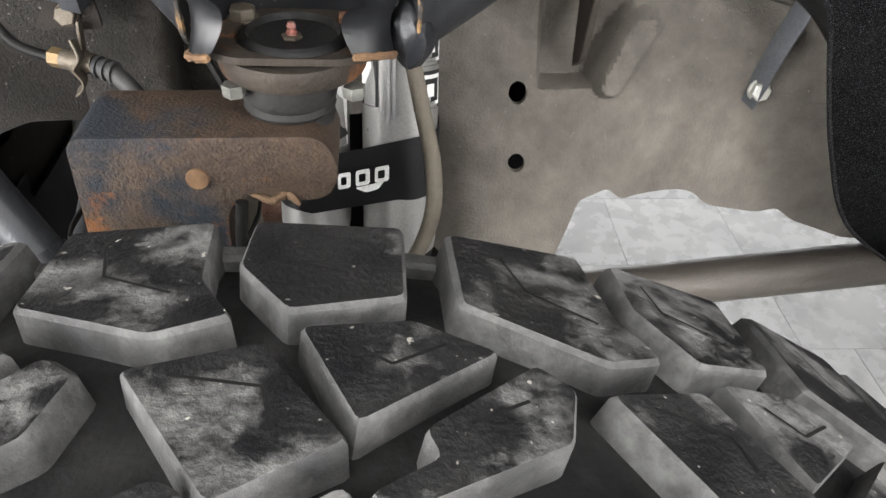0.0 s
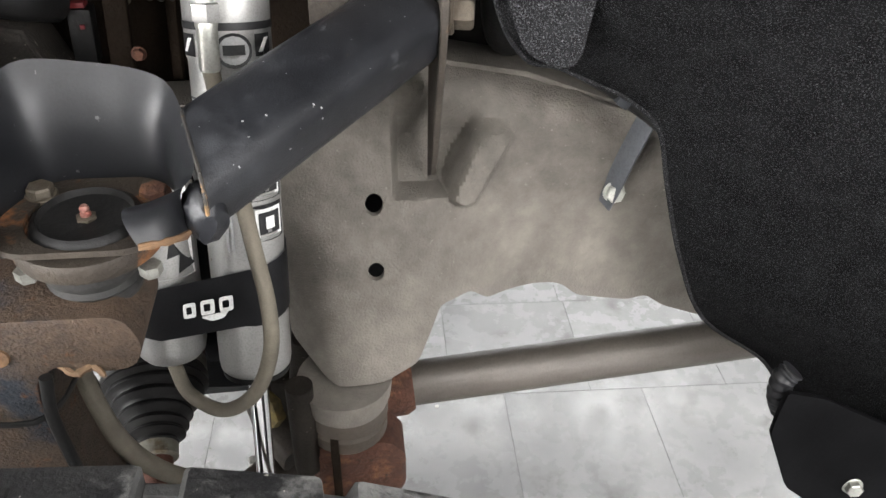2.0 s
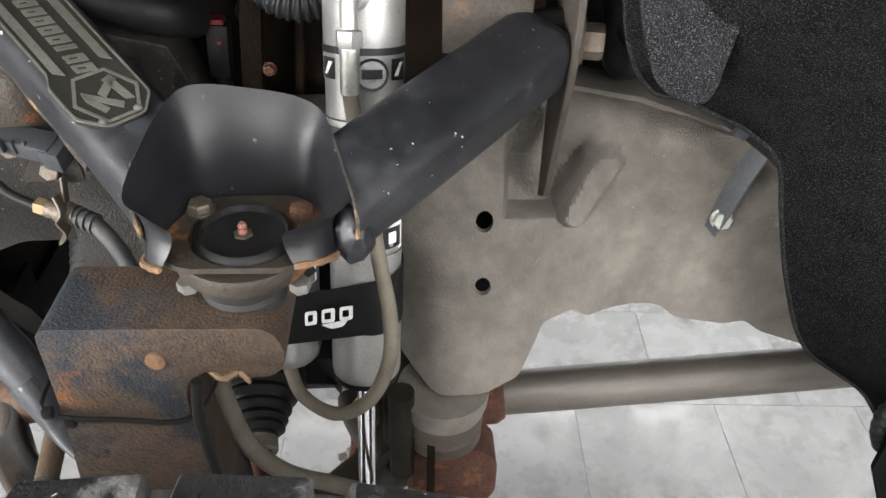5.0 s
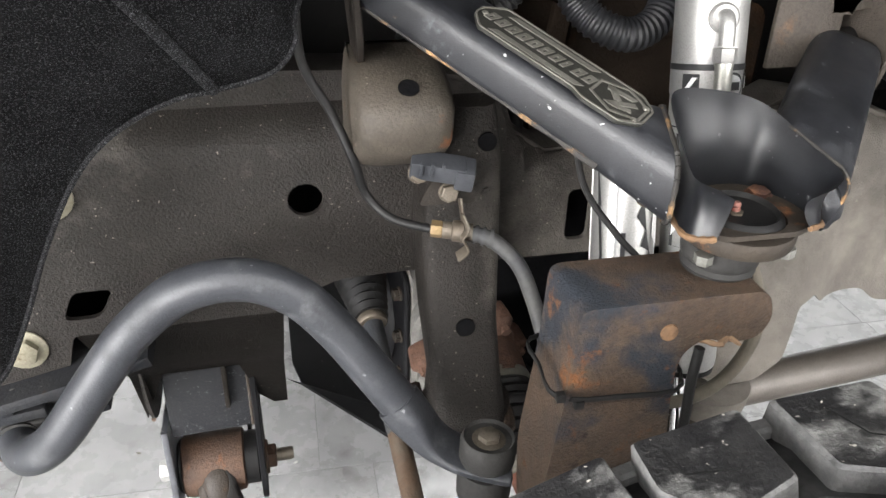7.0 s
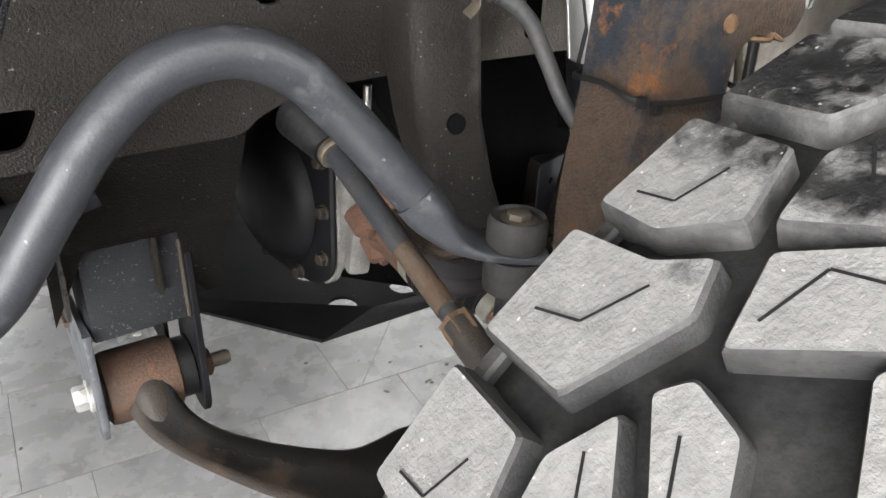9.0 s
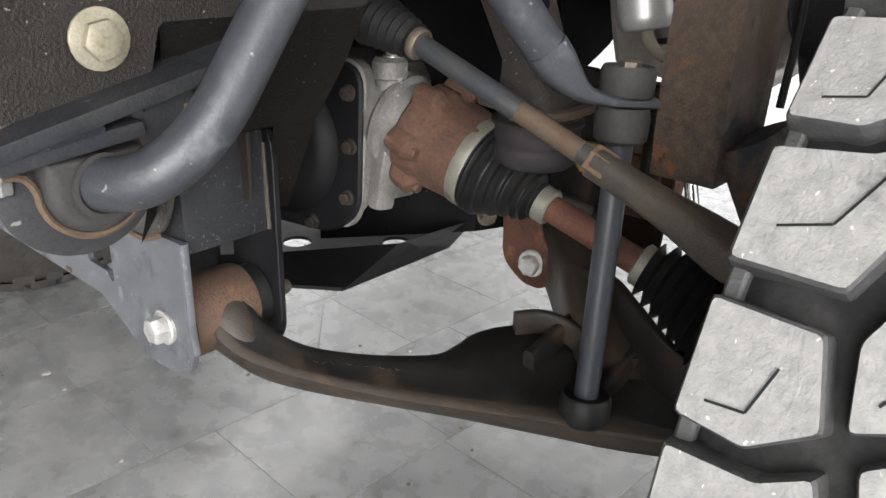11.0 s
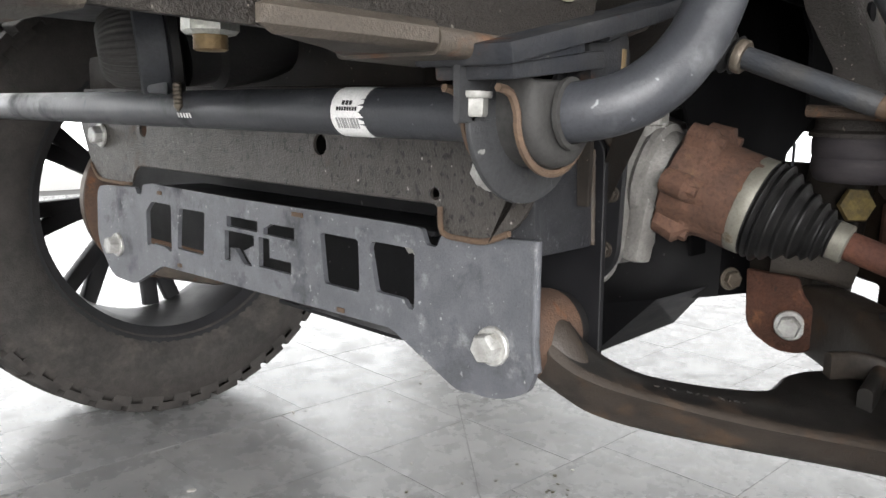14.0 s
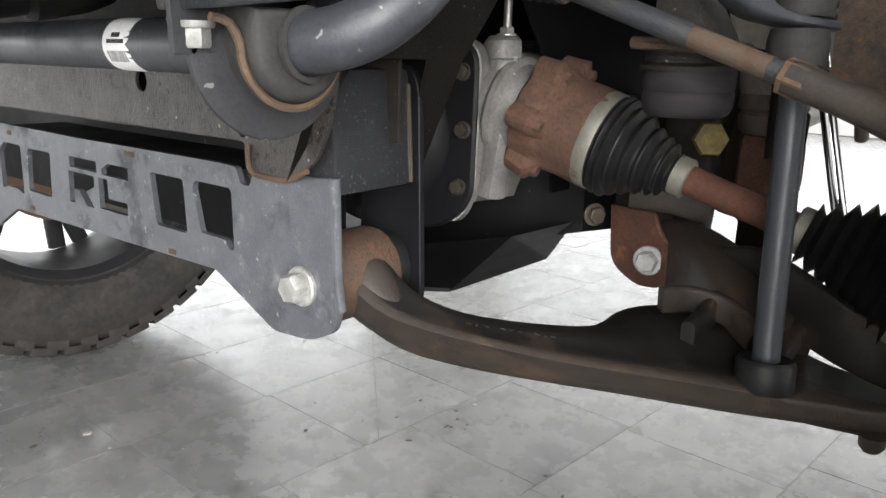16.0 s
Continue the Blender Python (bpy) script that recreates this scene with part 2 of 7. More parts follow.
def tile_material():
    m = bpy.data.materials.new("grey_stone_tile")
    m.use_nodes = True
    nt = m.node_tree
    n, l = nt.nodes, nt.links
    b = n["Principled BSDF"]
    geo = n.new("ShaderNodeNewGeometry")
    info = n.new("ShaderNodeObjectInfo")

    def nz(sc, det):
        t = n.new("ShaderNodeTexNoise")
        t.noise_dimensions = "4D"
        t.inputs["Scale"].default_value, t.inputs["Detail"].default_value, t.inputs["Roughness"].default_value = sc, det, 0.62
        l.new(geo.outputs["Position"], t.inputs["Vector"])
        l.new(info.outputs["Random"], t.inputs["W"])
        return t.outputs["Fac"]

    r = n.new("ShaderNodeValToRGB")
    l.new(nz(9.0, 9.0), r.inputs[0])
    for e, (p, c) in zip((r.color_ramp.elements[0], r.color_ramp.elements[1]), ((0.32, (0.15, 0.1515, 0.153, 1)), (0.70, (0.225, 0.225, 0.2235, 1)))):
        e.position, e.color = p, c
    dirt = n.new("ShaderNodeMapRange")
    dirt.inputs["From Min"].default_value, dirt.inputs["From Max"].default_value = 0.54, 0.70
    l.new(nz(13.0, 10.0), dirt.inputs["Value"])
    x = n.new("ShaderNodeMix")
    x.data_type = "RGBA"
    sc = n.new("ShaderNodeMath")
    sc.operation = "MULTIPLY"
    l.new(dirt.outputs[0], sc.inputs[0])
    sc.inputs[1].default_value = 0.85
    l.new(sc.outputs[0], x.inputs[0])
    l.new(r.outputs[0], x.inputs[6])
    x.inputs[7].default_value = (0.085, 0.083, 0.080, 1)
    grit = n.new("ShaderNodeMapRange")
    grit.inputs["From Min"].default_value, grit.inputs["From Max"].default_value = 0.66, 0.72
    l.new(nz(170.0, 3.0), grit.inputs["Value"])
    gx = n.new("ShaderNodeMix")
    gx.data_type = "RGBA"
    l.new(grit.outputs[0], gx.inputs[0])
    l.new(x.outputs[2], gx.inputs[6])
    gx.inputs[7].default_value = (0.36, 0.355, 0.345, 1)
    hv = n.new("ShaderNodeHueSaturation")
    vv = n.new("ShaderNodeMapRange")
    vv.inputs["To Min"].default_value, vv.inputs["To Max"].default_value = 0.88, 1.1
    l.new(info.outputs["Random"], vv.inputs["Value"])
    l.new(vv.outputs[0], hv.inputs["Value"])
    l.new(gx.outputs[2], hv.inputs["Color"])
    l.new(hv.outputs[0], b.inputs["Base Color"])
    rr = n.new("ShaderNodeMapRange")
    rr.inputs["From Min"].default_value, rr.inputs["From Max"].default_value = 0.30, 0.70
    rr.inputs["To Min"].default_value, rr.inputs["To Max"].default_value = 0.13, 0.42
    l.new(nz(16.0, 7.0), rr.inputs["Value"])
    l.new(rr.outputs[0], b.inputs["Roughness"])
    bp = n.new("ShaderNodeBump")
    bp.inputs["Strength"].default_value, bp.inputs["Distance"].default_value = 0.12, 0.001
    l.new(nz(90.0, 4.0), bp.inputs["Height"])
    l.new(bp.outputs[0], b.inputs["Normal"])
    return m


M_DAYLIGHT = bpy.data.materials.new("window_daylight")
M_DAYLIGHT.use_nodes = True
_e = M_DAYLIGHT.node_tree.nodes["Principled BSDF"]
_e.inputs["Base Color"].default_value = (0.8, 0.8, 0.8, 1)
_e.inputs["Emission Color"].default_value, _e.inputs["Emission Strength"].default_value = (0.97, 0.985, 1.0, 1), 3.2
M_DAYLIGHT_SOFT = M_DAYLIGHT.copy()
M_DAYLIGHT_SOFT.name = "window_daylight_soft"
M_DAYLIGHT_SOFT.node_tree.nodes["Principled BSDF"].inputs["Emission Strength"].default_value = 1.7
M_TILE = tile_material()
M_GROUT = material("grey_grout", (0.060, 0.060, 0.058), (0.095, 0.095, 0.092), 30, 0.5, 0, 0.2, 300)


# ---- shape tools ----
V = Vector


def thing(name, at, label, category, group="", kind=""):
    e = new(name)
    e.location = at
    e.empty_display_size = 0.02
    return tagged(e, label, category, group, kind)


def finish(bm, name, mat, sharp=38):
    bmesh.ops.recalc_face_normals(bm, faces=bm.faces)
    me = bpy.data.meshes.new(name)
    bm.to_mesh(me)
    bm.free()
    me.materials.append(mat)
    me.shade_smooth()
    me.set_sharp_from_angle(angle=radians(sharp))
    return me


def part(name, bm, mat, parent, label="", sharp=38):
    ob = new(name, finish(bm, name, mat, sharp))
    ob.parent = parent
    if parent.type == "EMPTY":
        ob.matrix_parent_inverse = Matrix.Translation(-V(parent.location))
    return tagged(ob, label)


def solo(name, bm, mat, label, category, group="", kind="", sharp=38):
    return tagged(new(name, finish(bm, name, mat, sharp)), label, category, group, kind)


def basis(axis, up=(0, 0, 1)):
    w = V(axis).normalized()
    u = V(up).cross(w)
    if u.length < 1e-4:
        u = V((1, 0, 0)).cross(w)
    u.normalize()
    return u, w.cross(u), w


def curve(pts, k=6, closed=False):
    """Catmull-Rom through the points."""
    p = [V(q) for q in pts]
    out = []
    n = len(p)
    for i in range(n if closed else n - 1):
        a, b = p[i], p[(i + 1) % n]
        z = p[i - 1] if (i or closed) else a * 2 - b
        c = p[(i + 2) % n] if (i + 2 < n or closed) else b * 2 - a
        for j in range(k):
            t = j / k
            out.append(0.5 * (2 * a + (b - z) * t + (2 * z - 5 * a + 4 * b - c) * t * t + (3 * a - z - 3 * b + c) * t ** 3))
    if not closed:
        out.append(p[-1])
    return out


def sweep(path, section, up=(0, 0, 1), bm=None, caps=True, scales=None, transport=False):
    """Sweeps a section of (u, v) along a path. scales: one (su, sv) a point."""
    bm = bm or bmesh.new()
    path = [V(p) for p in path]
    rings = []
    u = None
    for i, p in enumerate(path):
        d = (path[min(i + 1, len(path) - 1)] - path[max(i - 1, 0)]).normalized()
        if transport and u is not None:
            u = (u - d * u.dot(d)).normalized()
            v = d.cross(u)
        else:
            u, v, _ = basis(d, up)
        su, sv = scales[i] if scales else (1, 1)
        rings.append([bm.verts.new(p + u * (a * su) + v * (b * sv)) for a, b in section])
    m = len(section)
    for r, q in zip(rings, rings[1:]):
        for k in range(m):
            bm.faces.new((r[k], r[(k + 1) % m], q[(k + 1) % m], q[k]))
    if caps:
        bm.faces.new(rings[0][::-1])
        bm.faces.new(rings[-1])
    return bm


def circle(r, n=14):
    return [(r * math.cos(2 * math.pi * k / n), r * math.sin(2 * math.pi * k / n)) for k in range(n)]


def rounded(w, h, r, n=4):
    """A rounded rectangle as a section."""
    out = []
    for cx, cy, a0 in ((w / 2 - r, h / 2 - r, 0), (-w / 2 + r, h / 2 - r, 90), (-w / 2 + r, -h / 2 + r, 180), (w / 2 - r, -h / 2 + r, 270)):
        for k in range(n + 1):
            a = radians(a0 + 90 * k / n)
            out.append((cx + r * math.cos(a), cy + r * math.sin(a)))
    return out


def tube(path, r, n=14, bm=None, caps=True):
    if isinstance(r, (list, tuple)):
        return sweep(path, circle(1.0, n), bm=bm, caps=caps, scales=[(q, q) for q in r], transport=True)
    return sweep(path, circle(r, n), bm=bm, caps=caps, transport=True)


def lathe(profile, at, axis, n=28, bm=None, caps=True):
    """Turns (radius, height) rows about an axis from a point."""
    bm = bm or bmesh.new()
    u, v, w = basis(axis)
    at = V(at)
    rings = []
    for r, h in profile:
        rings.append([bm.verts.new(at + w * h + (u * math.cos(2 * math.pi * k / n) + v * math.sin(2 * math.pi * k / n)) * r) for k in range(n)])
    for a, b in zip(rings, rings[1:]):
        for k in range(n):
            bm.faces.new((a[k], a[(k + 1) % n], b[(k + 1) % n], b[k]))
    if caps:
        bm.faces.new(rings[0][::-1])
        bm.faces.new(rings[-1])
    return bm


def bevel(bm, off, segs=2, angle=35):
    es = [e for e in bm.edges if len(e.link_faces) == 2 and e.calc_face_angle(0) > radians(angle)]
    if es:
        bmesh.ops.bevel(bm, geom=es, offset=off, segments=segs, profile=0.6, affect="EDGES", clamp_overlap=True)
    return bm


def box(c, size, m=None, bev=0.002, bm=None):
    b = bmesh.new()
    bmesh.ops.create_cube(b, size=1)
    bmesh.ops.scale(b, vec=size, verts=b.verts)
    if bev:
        bmesh.ops.bevel(b, geom=b.edges[:], offset=bev, segments=2, profile=0.6, affect="EDGES", clamp_overlap=True)
    bmesh.ops.transform(b, matrix=Matrix.Translation(c) @ (m or Matrix()), verts=b.verts)
    if bm is None:
        return b
    return join(bm, b)


def join(bm, *others):
    for o in others:
        me = bpy.data.meshes.new("tmp")
        o.to_mesh(me)
        o.free()
        bm.from_mesh(me)
        bpy.data.meshes.remove(me)
    return bm


def plate(outer, holes, thick, place, bev=0.0):
    """A flat plate with holes: outlines in (u, v), laid into the world by place(u, v, w) for w from 0 to thick."""
    from mathutils.geometry import tessellate_polygon
    loops = [[V((*p, 0)) for p in lp] for lp in (outer, *holes)]
    flat = [p for lp in loops for p in lp]
    tris = tessellate_polygon(loops)
    bm = bmesh.new()
    lo = [bm.verts.new(place(p.x, p.y, 0)) for p in flat]
    hi = [bm.verts.new(place(p.x, p.y, thick)) for p in flat]
    for a, b, c in tris:
        if len({a, b, c}) == 3:
            try:
                bm.faces.new((lo[a], lo[b], lo[c]))
                bm.faces.new((hi[c], hi[b], hi[a]))
            except ValueError:
                pass
    k = 0
    for lp in loops:
        n = len(lp)
        for i in range(n):
            a, b = k + i, k + (i + 1) % n
            try:
                bm.faces.new((lo[a], lo[b], hi[b], hi[a]))
            except ValueError:
                pass
        k += n
    bmesh.ops.recalc_face_normals(bm, faces=bm.faces)
    bmesh.ops.dissolve_limit(bm, angle_limit=0.001, verts=bm.verts, edges=bm.edges) if bev else None
    if bev:
        bevel(bm, bev, 1, 50)
    return bm


def rnd(pts, r, n=4):
    """Rounds the corners of a closed 2D outline; r is one radius or one for each corner."""
    out = []
    m = len(pts)
    for i in range(m):
        rad = r[i] if isinstance(r, (list, tuple)) else r
        p, a, b = V(pts[i]), V(pts[i - 1]), V(pts[(i + 1) % m])
        da, db = (a - p), (b - p)
        if rad <= 0 or da.length < 1e-5 or db.length < 1e-5:
            out.append((p.x, p.y))
            continue
        q = min(rad, da.length * 0.45, db.length * 0.45)
        s, e = p + da.normalized() * q, p + db.normalized() * q
        for k in range(n + 1):
            t = k / n
            c = s * (1 - t) ** 2 + p * 2 * t * (1 - t) + e * t * t
            out.append((c.x, c.y))
    return out


def ring(cx, cy, rx, ry=None, n=16):
    ry = ry or rx
    return [(cx + rx * math.cos(2 * math.pi * k / n), cy + ry * math.sin(2 * math.pi * k / n)) for k in range(n)]


def hexhead(at, axis, r, h, flange=1.25, bm=None, turn=0.2, shank=0.0):
    """A hexagon bolt head with its washer face, standing on a point along an axis."""
    bm = bm or bmesh.new()
    u, v, w = basis(axis)
    at = V(at)
    if flange:
        lathe([(r * flange, 0), (r * flange, h * 0.18), (r * flange * 0.93, h * 0.26)], at, axis, 20, bm)
    rows = []
    for rr, hh in ((r, h * 0.24), (r, h * 0.88), (r * 0.86, h)):
        rows.append([bm.verts.new(at + w * hh + (u * math.cos(turn + k * math.pi / 3) + v * math.sin(turn + k * math.pi / 3)) * rr) for k in range(6)])
    for a, b in zip(rows, rows[1:]):
        for k in range(6):
            bm.faces.new((a[k], a[(k + 1) % 6], b[(k + 1) % 6], b[k]))
    bm.faces.new(rows[-1])
    bm.faces.new(rows[0][::-1])
    return bm


def bellows(at, axis, length, r0, r1, folds, depth, n=26, bm=None):
    """A pleated boot from radius r0 to r1."""
    prof = []
    for i in range(folds * 4 + 1):
        t = i / (folds * 4)
        r = r0 + (r1 - r0) * t
        prof.append((r - depth * (0.5 - 0.5 * math.cos(2 * math.pi * folds * t)), length * t))
    return lathe(prof, at, axis, n, bm)


def smooth(x, a, b):
    t = min(1, max(0, (x - a) / (b - a)))
    return t * t * (3 - 2 * t)


def cut_grid(bm, xs, zs):
    for x in xs:
        bmesh.ops.bisect_plane(bm, geom=bm.verts[:] + bm.edges[:] + bm.faces[:], plane_co=(x, 0, 0), plane_no=(1, 0, 0))
    for z in zs:
        bmesh.ops.bisect_plane(bm, geom=bm.verts[:] + bm.edges[:] + bm.faces[:], plane_co=(0, 0, z), plane_no=(0, 0, 1))
    return bm


def lay(origin, xdir, ydir):
    """A pose whose x and y run along the given directions."""
    x = V(xdir).normalized()
    y = V(ydir)
    y = (y - x * y.dot(x)).normalized()
    z = x.cross(y)
    m = Matrix((x, y, z)).transposed().to_4x4()
    m.translation = origin
    return m


# ---- the showroom shell ----
def shell():
    x0, x1, y0, y1, h = -6.0, 8.0, -5.4, 6.7, 3.6
    solo("ground", box(((x0 + x1) / 2, (y0 + y1) / 2, -0.0506), (x1 - x0, y1 - y0, 0.10), bev=0), M_GROUT, "dark grout bed under the grey floor tiles", "floor", kind="structure")
    solo("ceiling", box(((x0 + x1) / 2, (y0 + y1) / 2, h + 0.08), (x1 - x0 + 0.4, y1 - y0 + 0.4, 0.16), bev=0), M_WALL, "plain white showroom ceiling", "ceiling", kind="structure")
    for name, c, s in (("wall_far", ((x0 + x1) / 2, y1 + 0.1), (x1 - x0, 0.2)), ("wall_rear", (x1 + 0.1, (y0 + y1) / 2), (0.2, y1 - y0)), ("wall_near", ((x0 + x1) / 2, y0 - 0.1), (x1 - x0, 0.2)), ("wall_front", (x0 - 0.1, (y0 + y1) / 2), (0.2, y1 - y0))):
        solo(name, box((*c, h / 2), (*s, h), bev=0), M_WALL, "plain white painted showroom wall", "wall", kind="structure")
    # tall windows full of bright daylight
    for k, (c, s) in enumerate((((1.0, y1 - 0.02, 1.75), (11.0, 0.03, 3.1)), ((x1 - 0.02, 1.0, 1.75), (0.03, 9.0, 3.1)))):
        solo("window_%d" % (k + 1), box(c, s, bev=0), (M_DAYLIGHT, M_DAYLIGHT_SOFT)[k], "tall showroom window, blown out by daylight", "window", kind="structure")


shell()


# ---- the frame of the truck ----
def rail_y(x, z):
    """How far out the pressed face of the frame rail stands."""
    y = -0.12
    pocket = smooth(x, 0.54, 0.62) * (1 - smooth(x, 0.70, 0.82))
    y -= pocket * min(0.085, max(0.0, (0.935 - z) * 0.40))
    # embossed ridge behind the control arm bracket
    a, b = V((0.741, 0.893)), V((0.766, 0.936))
    p = V((x, z))
    t = min(1, max(0, (p - a).dot(b - a) / (b - a).length_squared))
    d = (p - (a + (b - a) * t)).length
    y -= 0.016 * (1 - smooth(d, 0.010, 0.021))
    # recess above a ledge, closed by the ridge
    edge = 0.728 + (z - 0.894) * 0.43
    y += 0.026 * smooth(z, 0.8835, 0.8885) * (1 - smooth(z, 0.90, 0.985)) * smooth(x, 0.672, 0.680) * (1 - smooth(x, edge - 0.008, edge + 0.004))
    # shallow swage behind the shock
    y += 0.008 * smooth(x, 0.62, 0.66) * (1 - smooth(x, 0.80, 0.84)) * smooth(z, 0.80, 0.86) * 0.5
    # rounded shoulder to the top flange
    top = 1.005 - (x - 0.70) * 0.25 if x > 0.70 else 1.02 - 0.055 * smooth(x, 0.37, 0.42) + 0.040 * smooth(x, 0.63, 0.70)
    over = z - (top - 0.035)
    if over > 0:
        y += 0.035 - math.sqrt(max(0, 0.035 ** 2 - min(over, 0.035) ** 2))
    return y


M_BAND_BOLT = material("yellowed_zinc", (0.27, 0.25, 0.19), (0.18, 0.165, 0.12), 50, 0.45, 0.4, 0.2, 400, patches=[((0.12, 0.09, 0.05), 40, 0.58, 0.1)])
M_HORN = material("rusty_frame_underside", (0.062, 0.052, 0.042), (0.040, 0.034, 0.028), 12, 0.45, 0, 0.5, 420, patches=[((0.16, 0.070, 0.030), 9, 0.56, 0.12), ((0.016, 0.013, 0.011), 6, 0.56, 0.16)], gloss=0.5, grain=0.7, mottle=0.2)


def frame_rail():
    rail = thing("frame_rail", (0.3, -0.1, 0.70), "brown wax-coated pressed steel truck frame rail, dusty", "frame rail")
    lower = [(-0.75, 0.762), (-0.13, 0.752), (-0.05, 0.775), (-0.038, 0.820), (0.155, 0.822), (0.170, 0.835), (0.215, 0.853), (0.36, 0.857), (0.52, 0.855), (0.560, 0.82), (0.568, 0.735), (0.61, 0.718), (0.654, 0.720), (0.690, 0.738),
             (0.705, 0.770), (0.714, 0.790), (0.745, 0.792), (0.765, 0.772), (0.800, 0.764), (0.838, 0.764), (0.850, 0.760), (0.868, 0.744), (0.925, 0.733), (0.946, 0.738), (0.966, 0.722), (1.03, 0.697), (1.5, 0.64)]
    upper = [(1.5, 0.83), (1.0, 0.925), (0.88, 0.955), (0.80, 0.985), (0.70, 1.003), (0.665, 0.985), (0.63, 0.968), (0.43, 0.962), (0.395, 0.985), (0.375, 1.035), (0.30, 1.05), (0.05, 1.06), (-0.20, 1.02), (-0.75, 0.99)]
    outline = rnd(lower, 0.007, 3) + upper
    holes = [ring(0.187, 0.943, 0.0165), ring(0.654, 0.824, 0.0078), ring(0.655, 0.882, 0.0085, 0.0098),
             rnd([(-0.043, 0.838), (-0.010, 0.838), (0.006, 0.868), (-0.030, 0.868)], 0.009),
             rnd([(0.449, 0.872), (0.474, 0.872), (0.474, 0.930), (0.449, 0.930)], 0.009)]
    bm = plate(outline, holes, 0.006, lambda u, v, w: V((u, w, v)))
    cut_grid(bm, [x * 0.02 - 0.04 for x in range(0, 32)] + [0.55 + 0.0125 * k for k in range(1, 12)] + [0.672, 0.674, 0.677, 0.680] + [0.70 + 0.003 * k for k in range(0, 32)] + [0.80 + 0.02 * k for k in range(0, 8)], [0.66 + 0.02 * k for k in range(1, 12)] + [0.8825 + 0.0015 * k for k in range(0, 6)] + [0.892 + 0.006 * k for k in range(0, 13)] + [0.975 + 0.0125 * k for k in range(0, 6)])
    for v in bm.verts:
        v.co.y += rail_y(v.co.x, v.co.z)
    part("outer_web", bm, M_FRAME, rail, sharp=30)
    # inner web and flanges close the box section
    # web is matt black so its colour gives the shade behind the rail holes
    part("inner_web", plate([(-0.75, 0.80), (-0.26, 0.80), (-0.20, 0.757), (-0.13, 0.756), (0.0, 0.760), (0.03, 0.800)] + [(x, z + 0.004) for x, z in lower[4:]] + upper, [], 0.005, lambda u, v, w: V((u, -0.055 + w, v))), M_MATT_BLACK, rail)
    top = [(p[0], p[1]) for p in upper[::-1]]
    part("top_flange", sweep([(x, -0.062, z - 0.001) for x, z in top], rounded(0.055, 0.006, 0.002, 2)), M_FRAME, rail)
    part("bottom_flange", sweep([(-0.20, -0.080, 0.758), (-0.14, -0.080, 0.757), (-0.06, -0.080, 0.768), (0.02, -0.080, 0.790)], rounded(0.090, 0.016, 0.007, 4)), M_HORN, rail)
    part("bottom_flange", plate([(-0.318, -0.125), (-0.198, -0.125), (-0.198, -0.036), (-0.246, -0.077)], [], 0.016, lambda u, v, w: V((u, v, 0.752 + w)), 0.004), M_HORN, rail)
    part("bottom_flange", sweep([(-0.75, -0.075, 0.766), (-0.56, -0.075, 0.764), (-0.387, -0.075, 0.762)], rounded(0.100, 0.016, 0.007, 4)), M_HORN, rail)
    # lower skirt that reaches inboard to the crossmember clevis
    rows = []
    for k in range(9):
        t = k / 8
        z = 0.824 - 0.112 * t
        y = -0.1195 + 0.0675 * (0.7 * t + 0.3 * t * t)
        rows.append((z, y, -0.038 + 0.026 * t, 0.158 - 0.004 * t))
    bm = bmesh.new()
    grid = [[bm.verts.new((x0 + (x1 - x0) * i / 10, y, z)) for i in range(11)] for z, y, x0, x1 in rows]
    lobe = []
    for i in range(11):
        t = i / 10
        drop = 0.100 * max(smooth(0.13 - t, 0.0, 0.06), smooth(t - 0.72, 0.0, 0.12))
        lobe.append(bm.verts.new((rows[-1][2] + (rows[-1][3] - rows[-1][2]) * t, -0.052 + 0.48 * drop, 0.711 - drop)))
    grid.append(lobe)
    for a, b in zip(grid, grid[1:]):
        for i in range(10):
            bm.faces.new((a[i], a[i + 1], b[i + 1], b[i]))
    bmesh.ops.solidify(bm, geom=bm.faces[:], thickness=0.006)
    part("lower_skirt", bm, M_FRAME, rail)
    for x, z in ((-0.082, 0.812), (-0.030, 0.965)):
        part("body_bolt", hexhead((x, -0.1205, z), (0, -1, 0), 0.014, 0.010, 1.5), M_BAND_BOLT, rail, "pale washer-faced bolt")
    return rail


frame_rail()


